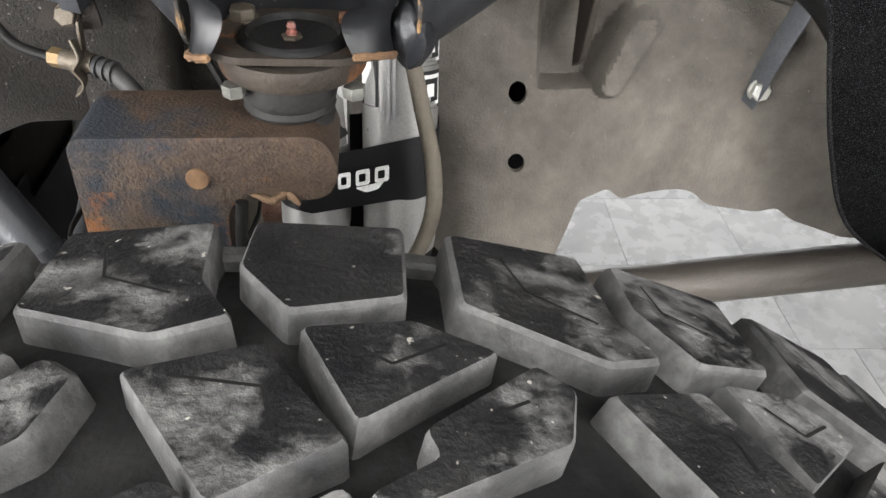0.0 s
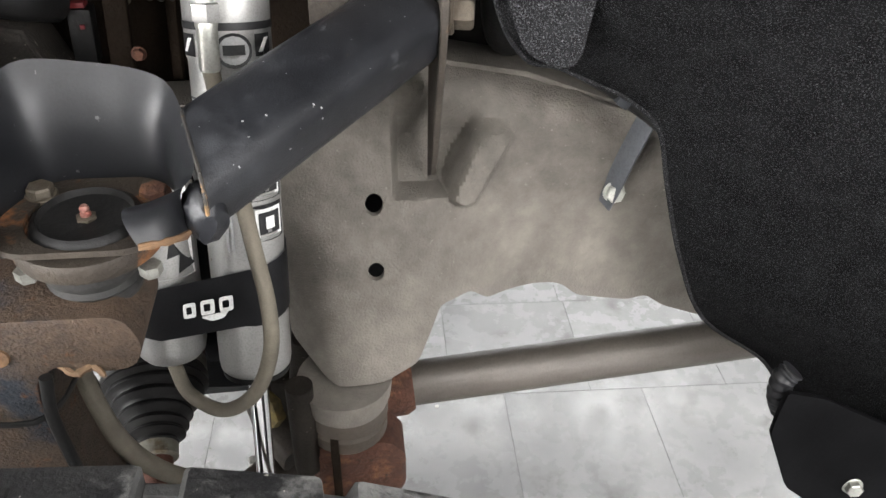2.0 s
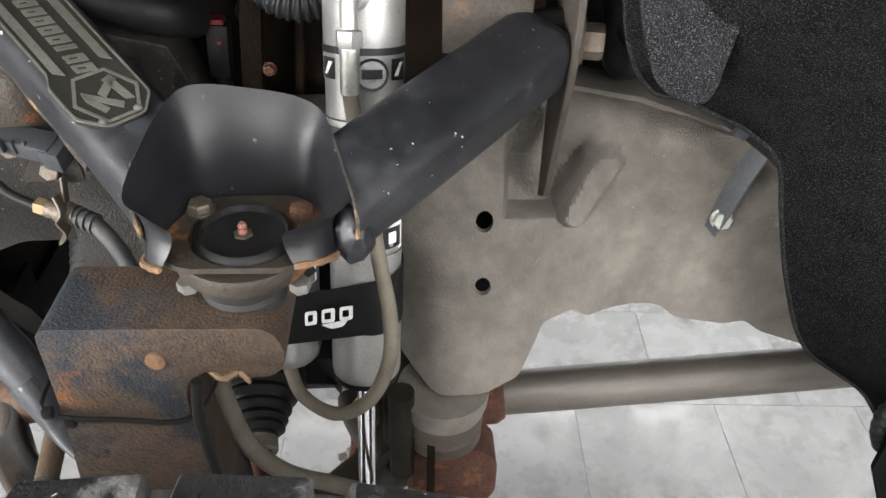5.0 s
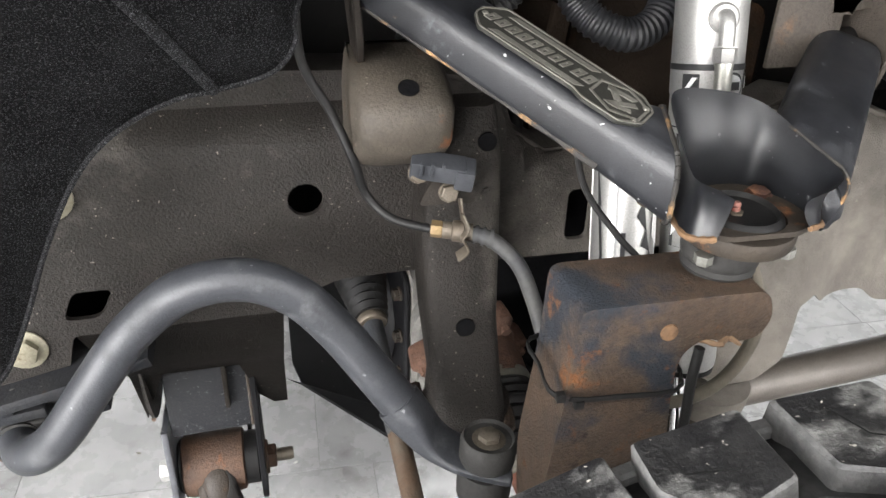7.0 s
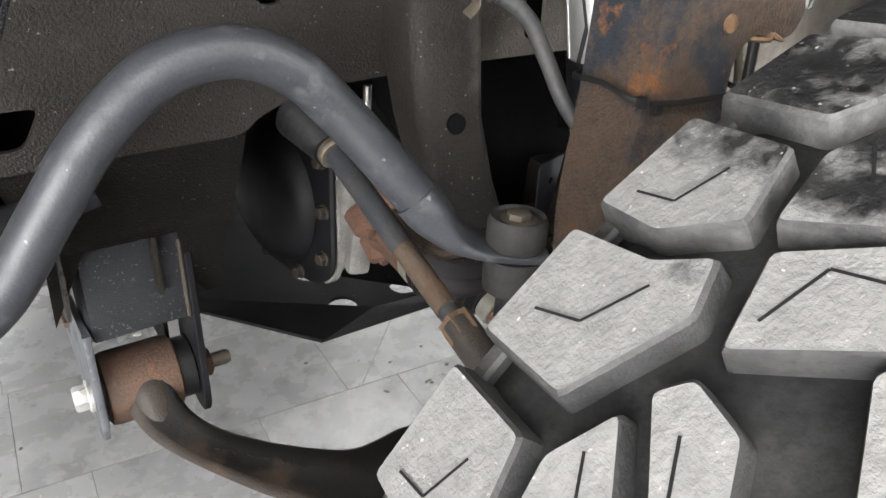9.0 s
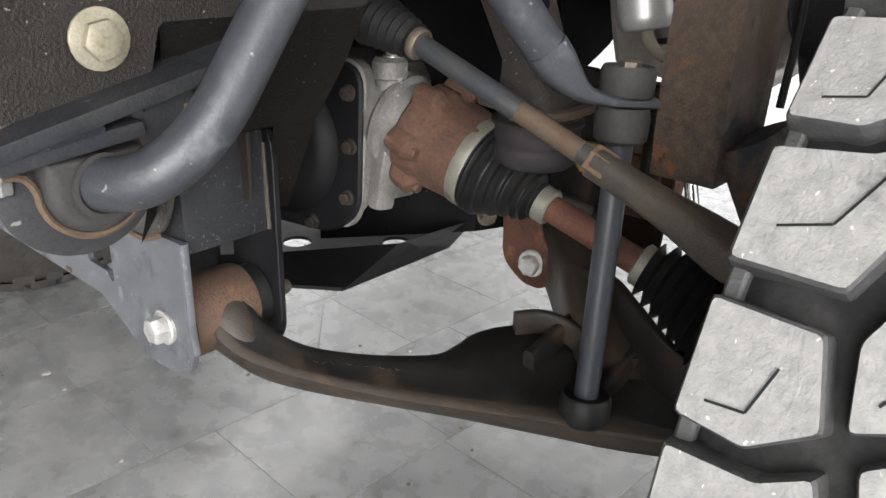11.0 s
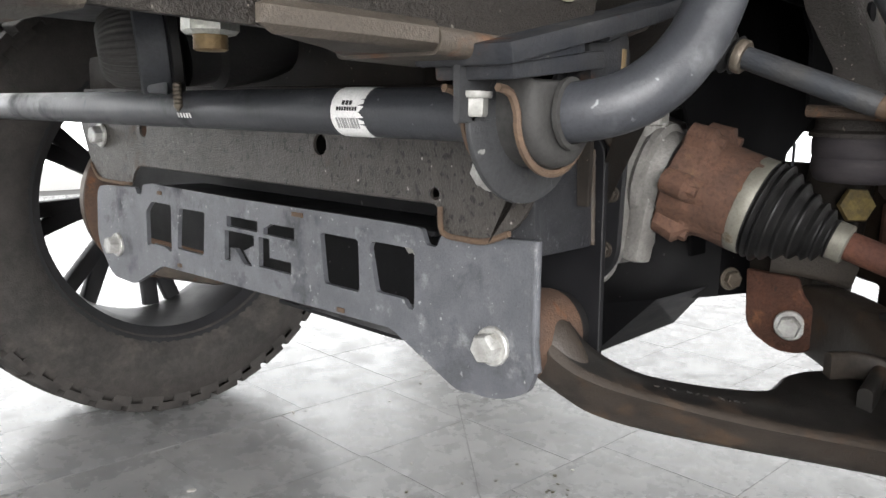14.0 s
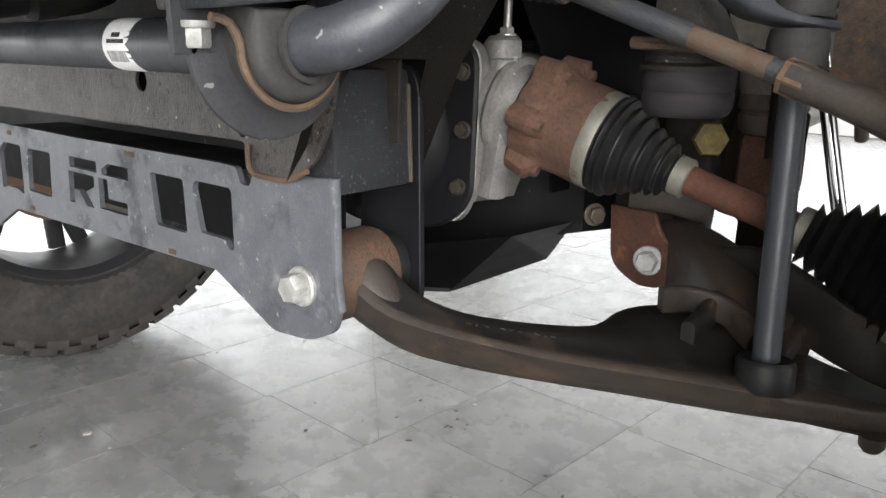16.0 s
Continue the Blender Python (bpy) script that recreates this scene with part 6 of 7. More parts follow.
def differential():
    d = thing("front_differential", (0.42, 0.1, 0.52), "cast aluminium front differential housing with black cover plate", "differential")
    ax = (0.118, -0.95, -0.22)
    cn = V((-0.98, -0.16, 0.03)).normalized()
    part("side_neck", lathe([(0.054, -0.08), (0.055, -0.05), (0.055, -0.030), (0.058, -0.022), (0.058, -0.006), (0.063, 0.0), (0.063, 0.008), (0.055, 0.012), (0.052, 0.03)], (0.383, 0.060, 0.655), ax, 30), M_CAST, d)
    part("body", box((0.44, 0.18, 0.625), (0.20, 0.18, 0.20), pose(0, 0, 0, 0, 0, -8), 0.03), M_CAST, d)
    part("cover_flange", plate(rnd([(0.062, 0.735), (0.30, 0.735), (0.31, 0.54), (0.24, 0.507), (0.11, 0.512), (0.068, 0.546)], 0.035, 5), [], 0.020, lambda u, v, w: V((0.322 - (u - 0.08) * 0.16 + w, u, v)), 0.003), M_CAST, d)
    cv = part("cover", plate(rnd([(0.060, 0.733), (0.30, 0.733), (0.308, 0.532), (0.24, 0.499), (0.11, 0.504), (0.064, 0.540)], 0.035, 5), [], 0.008, lambda u, v, w: V((0.313 - (u - 0.08) * 0.16 + w, u, v)), 0.003), M_BLACK_PLATE, d, "black cover plate")
    part("dome", lathe([(0.098, 0.0), (0.092, 0.012), (0.075, 0.022), (0.04, 0.027)], (0.292, 0.190, 0.617), cn, 36), M_BLACK_PLATE, cv)
    for y, z in ((0.078, 0.696), (0.076, 0.629), (0.081, 0.561), (0.14, 0.515), (0.22, 0.515), (0.15, 0.722)):
        part("bolt", hexhead((0.312 - (y - 0.08) * 0.16, y, z), cn, 0.0085, 0.010, 1.2), M_RING, cv, "rusty cover bolt")
    part("fill_plug", lathe([(0.014, 0.0), (0.014, 0.008), (0.011, 0.010), (0.006, 0.010), (0.005, 0.004), (0.001, 0.004)], (0.308, 0.114, 0.630), cn, 18), M_ZINC_DIRTY, cv, "round drain plug")
    part("actuator", lathe([(0.016, -0.004), (0.019, 0.0), (0.019, 0.050), (0.022, 0.052), (0.022, 0.072), (0.017, 0.078)], (0.362, 0.058, 0.660), (0.02, 0.02, 1), 20), M_CAST, d)
    part("shoulder", box((0.385, 0.075, 0.700), (0.055, 0.05, 0.05), pose(0, 0, 0, 8, 20, -10), 0.010), M_CAST, d)
    part("flat_boss", box((0.350, 0.052, 0.600), (0.030, 0.026, 0.11), pose(0, 0, 0, 4, 6, -10), 0.008), M_CAST, d)
    part("plug", hexhead((0.364, 0.056, 0.657), (0, -0.2, -1), 0.0075, 0.010, 1.3), M_ZINC_DIRTY, d)
    part("stud", lathe([(0.005, 0), (0.005, 0.05)], (0.362, 0.054, 0.740), (0.04, 0, 1), 10), M_ZINC, d, "threaded stud")
    part("stud_nut", hexhead((0.362, 0.054, 0.738), (0, 0, 1), 0.009, 0.010, 1.3), M_ZINC, d)
    part("ear", plate(rnd([(-0.035, 0.045), (0.02, 0.05), (0.012, 0.0), (-0.002, -0.018), (-0.018, -0.012)], 0.010), [ring(-0.004, -0.002, 0.006, n=12)], 0.012, lambda u, v, w: V((0.318 + u * 0.3 + w, 0.088 - u, 0.532 + v)), 0.002), M_CAST, d, "cast lug with a hole")
    for dx, dz in ((0.0, 0.02), (0.012, 0.10), (0.006, 0.05)):
        part("rib", sweep([(0.372 + dx, 0.042, 0.57 + dz), (0.36 + dx, 0.06, 0.60 + dz)], rounded(0.008, 0.02, 0.003, 2)), M_CAST, d)


differential()


def skid_pan():
    s = thing("skid_pan", (0.4, 0.15, 0.43), "black steel skid pan with four round drain holes", "skid plate")
    hl = [ring(0.467, 0.255, 0.022), ring(0.362, 0.255, 0.022), ring(0.472, 0.152, 0.022), ring(0.367, 0.150, 0.022)]
    fl = [(0.303, 0.083), (0.524, 0.088), (0.60, 0.12), (0.62, 0.62), (0.30, 0.66), (0.172, 0.56), (0.168, 0.30), (0.18, 0.24)]
    part("floor_plate", plate(fl, hl, 0.005, lambda u, v, w: V((u, v, 0.430 + w))), M_BLACK_PLATE, s)

    def lip(*corners):
        bm = bmesh.new()
        vs = [bm.verts.new(p) for p in corners]
        bm.faces.new(vs)
        bmesh.ops.solidify(bm, geom=bm.faces[:], thickness=0.005)
        return bm
    part("front_lip", lip((0.303, 0.083, 0.431), (0.524, 0.088, 0.431), (0.515, 0.060, 0.464), (0.488, 0.023, 0.501), (0.358, 0.032, 0.500)), M_PAN_LIP, s, "scuffed grey front lip")
    part("side_lip", lip((0.303, 0.083, 0.431), (0.358, 0.032, 0.500), (0.250, 0.120, 0.492), (0.150, 0.19, 0.492), (0.180, 0.24, 0.431)), M_BLACK_PLATE, s)
    for k, (p, q) in enumerate((((0.38, 0.22), (0.49, 0.012)), ((0.49, 0.012), (0.60, -0.030)))):
        part("back_wall", lip((*p, 0.445 if k == 0 else 0.488), (*q, 0.488), (*q, 0.590), (*p, 0.590)), M_BLACK_PLATE, s)
    part("bolt", hexhead((0.505, 0.004, 0.511), (-0.5, -0.85, 0.0), 0.012, 0.012, 1.3), M_ZINC_DIRTY, s, "dull steel bolt")


M_PAN_LIP = material("scuffed_black_sheet", (0.034, 0.034, 0.036), (0.022, 0.022, 0.024), 12, 0.5, 0, 0.3, 400, specks=[((0.12, 0.12, 0.12), 200, 0.70)], patches=[((0.060, 0.060, 0.062), 9, 0.5, 0.25)], streak=(1, 1, 4), gloss=0.4)
skid_pan()


def rear_pivot():
    b = thing("rear_pivot_bracket", (0.53, -0.07, 0.45), "heavily rusted steel bracket with hex bolt at the rear arm pivot", "bracket")
    part("ear", plate(rnd([(-0.050, 0.050), (0.022, 0.050), (0.030, 0.026), (0.056, 0.008), (0.060, -0.020), (0.040, -0.046), (0.0, -0.052), (-0.045, -0.030)], [0.004, 0.006, 0.012, 0.012, 0.02, 0.02, 0.02, 0.02]), [], 0.010, lambda u, v, w: V((0.512 + w + u * -0.2, -0.06 - u, 0.475 + v)), 0.002), M_RUST, b, "rusty rounded ear")
    part("ear", plate(rnd([(-0.050, 0.050), (0.022, 0.050), (0.030, 0.026), (0.056, 0.008), (0.060, -0.020), (0.040, -0.046), (0.0, -0.052), (-0.045, -0.030)], [0.004, 0.006, 0.012, 0.012, 0.02, 0.02, 0.02, 0.02]), [], 0.010, lambda u, v, w: V((0.595 + w + u * -0.2, -0.06 - u, 0.475 + v)), 0.002), M_RUST, b, "rusty rounded ear")
    part("bolt", hexhead((0.506, -0.079, 0.463), (-1, -0.2, 0), 0.0145, 0.018, 1.35), M_ZINC_WHITE, b, "dull hex bolt and washer")
    part("strut", box((0.57, -0.04, 0.56), (0.07, 0.10, 0.10), pose(0, 0, 0, 0, 0, -10), 0.008), M_FRAME_DARK, b)
    part("back_plate", plate(rnd([(-0.02, 0.60), (-0.06, 0.665), (-0.225, 0.655), (-0.222, 0.60), (-0.215, 0.50), (-0.20, 0.455), (-0.152, 0.455), (-0.153, 0.515), (-0.125, 0.520), (-0.09, 0.545), (-0.02, 0.545)], 0.006), [], 0.008, lambda u, v, w: V((0.600 + w, u, v)), 0.001), M_TOWER_RUST, b, "dark brown steel plate")
    part("cross_tube", sweep(curve([(0.515, -0.045, 0.548), (0.530, -0.085, 0.545), (0.560, -0.125, 0.532)], 4), rounded(0.05, 0.040, 0.012, 3)), M_BRACKET_RUSTY, b, "dark brown cross bar")
    part("stop_pad", lathe([(0.021, 0), (0.023, 0.004), (0.021, 0.011), (0.010, 0.013)], (0.538, -0.130, 0.620), (-0.75, -0.6, 0.1), 6), M_YELLOW, b, "yellow-painted hex plug")


rear_pivot()


def tie_rod():
    t = thing("tie_rod", (0.25, -0.2, 0.70), "grey steel tie rod with black bellows and rusty jam nut", "tie rod")
    p0, p1, p2 = V((0.246, -0.035, 0.800)), V((0.250, -0.100, 0.779)), V((0.257, -0.305, 0.704))
    ax = (p1 - p0).normalized()
    part("bellows", bellows(p0, ax, 0.060, 0.030, 0.019, 6, 0.006, 28), M_RUBBER, t, "black pleated bellows")
    part("clamp", lathe([(0.0160, 0), (0.0165, 0.002), (0.0165, 0.007), (0.015, 0.009)], p0 + ax * 0.060, ax, 24), M_ZINC_DIRTY, t)
    rd = (p2 - p1).normalized()
    part("rod", lathe([(0.0105, -0.02), (0.0112, 0.02), (0.0112, 0.125), (0.0098, 0.130), (0.0098, 0.22)], p1, rd, 20), M_SWAY_BLUE, t)
    part("threads", lathe([(0.0100 + 0.0006 * (i % 2), 0.130 + 0.0022 * i) for i in range(34)], p1, rd, 16), M_THREAD, t, "rusty threads")
    part("jam_nut", hexhead(p2 + rd * -0.012, rd, 0.0155, 0.030, 0), M_JAM, t, "rusted jam nut")
    out = curve([p2, p2 + rd * 0.05, p2 + rd * 0.10, p2 + rd * 0.15, p2 + rd * 0.185 + V((0.03, 0, 0))], 5)
    part("end", sweep(out, rounded(1, 1, 0.4, 4), (0, 0, 1), scales=[(0.028 + 0.022 * smooth(i, 4, 16), 0.028 + 0.014 * smooth(i, 4, 16)) for i in range(21)]), M_CASTIRON, t, "dark forged tie rod end")


M_SWAY_BLUE = material("blue_grey_rod", (0.030, 0.033, 0.038), (0.042, 0.041, 0.040), 25, 0.45, 0.3, 0.4, 350, patches=[(RUST, 20, 0.74, 0.08)])
M_THREAD = material("rusty_threads", (0.085, 0.068, 0.052), (0.075, 0.045, 0.027), 50, 0.6, 0.3, 0.4, 300)
M_JAM = material("rusty_jam_nut", (0.115, 0.072, 0.04), (0.07, 0.042, 0.025), 40, 0.75, 0, 0.5, 280, patches=[((0.30, 0.17, 0.06), 30, 0.58, 0.08)])
tie_rod()


# ---- behind the shock ----
def rear_bump():
    b = thing("rear_bump_stop", (0.62, -0.18, 0.50), "brown jounce bumper under the frame rail above a rusty pad", "bump stop")
    part("throat", lathe([(0.048, 0.0), (0.046, 0.02), (0.043, 0.03)], (0.618, -0.176, 0.705), (0, 0, -1), 30), M_FRAME, b)
    part("rubber", lathe([(0.040, 0.028), (0.0425, 0.032), (0.0425, 0.048), (0.038, 0.052), (0.0415, 0.056), (0.0415, 0.070), (0.034, 0.080), (0.020, 0.083)], (0.618, -0.176, 0.705), (0, 0, -1), 30), M_RUBBER_BROWN, b, "brown-grey rubber rings")
    part("pad", plate(rnd([(-0.044, 0.036), (0.034, 0.040), (0.052, 0.020), (0.052, -0.03), (0.036, -0.055), (-0.03, -0.055), (-0.046, -0.03)], 0.010), [], 0.055, lambda u, v, w: V((0.625 + u, -0.205 + w, 0.588 + v)), 0.005), M_RUST, b, "rust-red cast pad")
    part("stem", lathe([(0.0135, 0.0), (0.0135, 0.12)], (0.574, -0.20, 0.72), (0.0, 0, -1), 18), M_FRAME_DARK, b)


M_RUBBER_BROWN = material("brown_dusty_rubber", (0.075, 0.060, 0.047), (0.050, 0.042, 0.035), 20, 0.6, 0, 0.3, 300, patches=[(RUST, 14, 0.62, 0.06)])
rear_bump()


def torsion_bar():
    t = thing("torsion_bar", (0.9, -0.09, 0.60), "long brown-grey steel torsion bar with surface rust", "torsion bar")
    p, q = V((0.655, -0.088, 0.594)), V((1.75, -0.088, 0.690))
    part("bar", tube([p, p.lerp(q, 0.3), p.lerp(q, 0.6), q], 0.0265, 26), M_TORSION, t)
    part("socket", lathe([(0.036, -0.05), (0.036, 0.03), (0.030, 0.04)], p, q - p, 26), M_RUST, t, "rusty hex socket")


M_TORSION = material("dusty_torsion_bar", (0.115, 0.102, 0.088), (0.080, 0.068, 0.058), 10, 0.36, 0.25, 0.25, 380, patches=[((0.25, 0.145, 0.07), 16, 0.64, 0.06), ((0.05, 0.042, 0.036), 9, 0.58, 0.2)], gloss=0.8)
torsion_bar()




def arm_brackets():
    """Thin upright plates that hold the upper arm."""
    f = thing("front_arm_bracket", (0.24, -0.16, 1.05), "thin brown upright steel bracket with bolt at the front arm mount", "bracket")
    part("plate", plate(rnd([(-0.115, 1.21), (-0.175, 1.21), (-0.182, 1.16), (-0.172, 1.10), (-0.125, 1.05), (-0.115, 1.04)], 0.012), [], 0.006, lambda u, v, w: V((0.222 + w + (1.21 - v) * 0.10, u, v)), 0.001), M_FRAME_DARK, f)
    part("bolt", hexhead((0.205, -0.150, 1.165), (-1, -0.3, 0), 0.016, 0.03, 1.3), M_ZINC, f, "zinc bolt with threads")
    part("pivot_sleeve", lathe([(0.016, -0.01), (0.016, 0.03)], (0.235, -0.150, 1.165), (1, 0, 0), 20), M_RUBBER, f)
    r = thing("rear_arm_bracket", (0.70, -0.15, 0.91), "thin brown upright steel bracket beside the rear arm end", "bracket")
    part("plate", plate(rnd([(-0.118, 1.16), (-0.19, 1.16), (-0.205, 1.11), (-0.198, 1.06), (-0.168, 0.98), (-0.145, 0.915), (-0.12, 0.90)], [0.02, 0.02, 0.02, 0.02, 0.02, 0.004, 0]), [], 0.006, lambda u, v, w: V((0.706 + w, u, v)), 0.001), M_BRACKET_RUSTY, r)
    part("bolt", hexhead((0.714, -0.175, 1.075), (1, -0.2, 0), 0.014, 0.02, 1.3), M_ZINC_DIRTY, r)
    part("pivot_sleeve", lathe([(0.015, -0.01), (0.015, 0.02)], (0.69, -0.150, 1.075), (1, 0.3, 0), 20), M_RUBBER, r)
    clevis = [(0.646, 1.060), (0.646, 1.118), (0.651, 1.134), (0.664, 1.141), (0.696, 1.139), (0.707, 1.130), (0.710, 1.112)]
    part("clevis", sweep([(p.x, -0.160, p.y) for p in curve([(x, z, 0) for x, z in clevis], 4)], rounded(0.070, 0.006, 0.002, 2), (0, 1, 0)), M_BRACKET_RUSTY, r, "bent clevis with rusty edges")


arm_brackets()


def ground_strap():
    g = thing("wiring_clip", (0.89, -0.13, 0.87), "flat grey steel stay bolted to the frame rail", "bracket")
    part("stay", sweep(curve([(0.879, -0.124, 0.862), (0.885, -0.128, 0.886), (0.893, -0.134, 0.925), (0.905, -0.141, 0.972)], 4), rounded(0.022, 0.0030, 0.001, 2), (1, 0.4, 0)), M_STAY, g)
    part("bolt", hexhead((0.887, -0.126, 0.876), (0, -1, 0.1), 0.0095, 0.009, 1.15), M_ZINC, g, "bright zinc bolt")


M_STAY = material("grey_stay_paint", (0.10, 0.105, 0.115), (0.075, 0.08, 0.088), 20, 0.45, 0.3, 0.15, 400)
ground_strap()


# ---- felt wheel arch liners ----
def liner(inner, outer, label, seams):
    g = thing("wheel_liner", V(inner[-1]), label, "wheel liner")
    bm = bmesh.new()
    a, b = curve(inner, 5), curve(outer, 5)
    rows = []
    for k in range(19):
        t = k / 18
        row = []
        for i, (p, q) in enumerate(zip(a, b)):
            v = p.lerp(q, t)
            wob = noise.noise(v * 7.0) * 0.010 * min(1, t * 4)
            row.append(bm.verts.new(v + V((wob, 0, wob))))
        rows.append(row)
    for r, s in zip(rows, rows[1:]):
        for i in range(len(r) - 1):
            bm.faces.new((r[i], r[i + 1], s[i + 1], s[i]))
    bmesh.ops.solidify(bm, geom=bm.faces[:], thickness=0.005)
    sheet = part("felt_sheet", bm, M_FELT, g, sharp=60)
    for k in seams:
        p, q = a[k], b[k]
        path = [p.lerp(q, t / 10) for t in range(11)]
        path = [v + V((noise.noise(v * 7.0) * 0.010 * min(1, i / 2.5), 0, noise.noise(v * 7.0) * 0.010 * min(1, i / 2.5))) for i, v in enumerate(path)]
        part("pressed_seam", tube(path, 0.0045, 8), M_FELT, g, "pressed seam in the felt")
    part("edge_roll", tube([v for v in a], 0.0022, 8), M_FELT, g)
    return g


def flare(pts, y, R):
    out = []
    for x, _, z in pts:
        d = V((x - 0.45, z - 0.497)).normalized() * R
        out.append((0.45 + d.x, y, 0.497 + d.y))
    return out


rear_in = [(0.735, -0.17, 1.22), (0.745, -0.19, 1.095), (0.772, -0.185, 1.041), (0.801, -0.185, 1.031), (0.828, -0.19, 1.020), (0.859, -0.195, 1.006), (0.887, -0.2, 0.98), (0.904, -0.2, 0.927), (0.931, -0.2, 0.849), (0.971, -0.2, 0.771), (1.046, -0.2, 0.711), (1.093, -0.2, 0.656), (1.184, -0.2, 0.601), (1.25, -0.2, 0.53)]
liner(rear_in, flare(rear_in, -0.62, 1.10), "black felt inner wheel arch liner flecked with white fibres", ())
front_in = [(0.24, -0.235, 1.28), (0.186, -0.25, 1.155), (0.180, -0.256, 1.126), (0.163, -0.256, 1.107), (0.125, -0.256, 1.097), (0.096, -0.256, 1.091), (0.056, -0.256, 1.07), (0.026, -0.256, 1.039), (-0.004, -0.256, 0.985), (-0.026, -0.256, 0.935), (-0.053, -0.256, 0.884), (-0.075, -0.27, 0.875)]
liner(front_in, flare(front_in, -0.56, 1.10), "black felt front wheel arch liner with a pressed seam", (20,))


def loom():
    g = thing("wiring_loom", (0.80, -0.13, 1.0), "black taped wiring loom with clips above the frame rail", "wiring")
    part("loom", tube(curve([(0.735, -0.075, 1.13), (0.775, -0.10, 1.05), (0.815, -0.135, 1.022), (0.86, -0.15, 0.998), (0.91, -0.15, 0.962), (0.95, -0.14, 0.92)], 6), 0.0095, 12), M_RUBBER, g)
    part("clip", box((0.803, -0.128, 1.030), (0.022, 0.020, 0.016), pose(0, 0, 0, 0, 25, 0), 0.003), M_STAY, g, "grey clip")
    part("clip", box((0.872, -0.152, 0.992), (0.014, 0.022, 0.022), pose(0, 0, 0, 0, 35, 0), 0.003), M_PLASTIC, g)


loom()


def liner_flap():
    g = thing("liner_flap", (0.76, -0.22, 1.04), "loose grey-black felt flap beside the wheel liner", "wheel liner")
    bm = plate(rnd([(0.730, 1.24), (0.739, 1.130), (0.748, 1.096), (0.758, 1.070), (0.768, 1.062), (0.790, 1.060), (0.795, 1.072), (0.800, 1.12), (0.808, 1.24)], 0.006, 3), [], 0.005, lambda u, v, w: V((u, -0.222 - w - (u - 0.73) * 0.5, v)))
    part("felt_sheet", bm, M_FELT, g)


liner_flap()


# ---- wheels ----
TR, TC = 0.507, (0.461, 0.507)
PITCHES = 20


def tread_blocks():
    """Lug outlines in (arc, across) metres for one pitch of the pattern; across runs from the inner edge of the tread."""
    inner = [[(0.079, -0.006), (0.077, 0.050), (0.036, 0.062), (0.016, 0.032), (0.018, -0.006)],
             [(0.003, -0.006), (0.006, 0.042), (0.019, 0.065), (-0.006, 0.075), (-0.058, 0.051), (-0.057, -0.006)],
             [(0.107, 0.077), (0.059, 0.115), (0.040, 0.070), (0.078, 0.063)],
             [(-0.012, 0.090), (0.029, 0.078), (0.058, 0.121), (0.022, 0.143)],
             [(0.119, 0.080), (0.131, 0.090), (0.124, 0.116), (0.069, 0.146), (0.061, 0.140), (0.082, 0.126), (0.078, 0.115)]]
    cuts = [[(0.030, 0.008), (0.032, 0.028), (0.056, 0.036)], [(-0.036, 0.012), (-0.030, 0.036), (-0.004, 0.050)], [(0.056, 0.078), (0.070, 0.088), (0.088, 0.076)], [(0.004, 0.094), (0.032, 0.100), (0.036, 0.118)], [(0.092, 0.112), (0.112, 0.100)]]
    wide = lambda rows: [[(s * 1.04 - 0.003, w) for s, w in p] for p in rows]
    inner, cuts = wide(inner), wide(cuts)
    lugs = inner + [[(0.075 - s, 0.278 - w) for s, w in p] for p in inner]
    sp = cuts + [[(0.075 - s, 0.278 - w) for s, w in p] for p in cuts]
    return lugs, sp


def lug_mesh(pts, sipe, top, flank, depth=0.0155):
    """One tread lug wrapped on the tyre: sloped flanks, a thin dark strip on its top for the sipe."""
    c = V((sum(p[0] for p in pts) / len(pts), sum(p[1] for p in pts) / len(pts)))
    pts = rnd(pts, 0.003, 2)
    bm = bmesh.new()

    def at(s, w, r):
        a = -s / TR
        crown = 0.011 * ((w - 0.139) / 0.139) ** 2
        return V(((r - crown) * -math.sin(a), w, (r - crown) * math.cos(a)))
    lo = [bm.verts.new(at(c.x + (p[0] - c.x) * 1.05, c.y + (p[1] - c.y) * 1.05, TR - depth - 0.004)) for p in pts]
    mid = [bm.verts.new(at(p[0], p[1], TR - 0.0022)) for p in pts]
    hi = [bm.verts.new(at(c.x + (p[0] - c.x) * 0.95, c.y + (p[1] - c.y) * 0.95, TR)) for p in pts]
    n = len(pts)
    for r, q in ((lo, mid), (mid, hi)):
        for i in range(n):
            bm.faces.new((r[i], r[(i + 1) % n], q[(i + 1) % n], q[i])).material_index = 2
    bm.faces.new(hi)
    # sipe: a strip 0.3 mm proud of the face, dark to paint the slit's shade
    for (a, b) in zip(sipe, sipe[1:]):
        a, b = V(a), V(b)
        nrm = V((-(b - a).y, (b - a).x)).normalized() * 0.0007
        q = [a + nrm, b + nrm, b - nrm, a - nrm]
        vs = [bm.verts.new(at(p.x, p.y, TR + 0.0003)) for p in q]
        f = bm.faces.new(vs)
        f.material_index = 1
    me = finish(bm, "tread_lug", top, 30)
    me.materials.append(M_SLIT)
    me.materials.append(flank)
    return me


M_SLIT = material("sipe_shade_strip", (0.006, 0.006, 0.006), (0.008, 0.008, 0.008), 30, 0.9, 0, 0.0, 300)


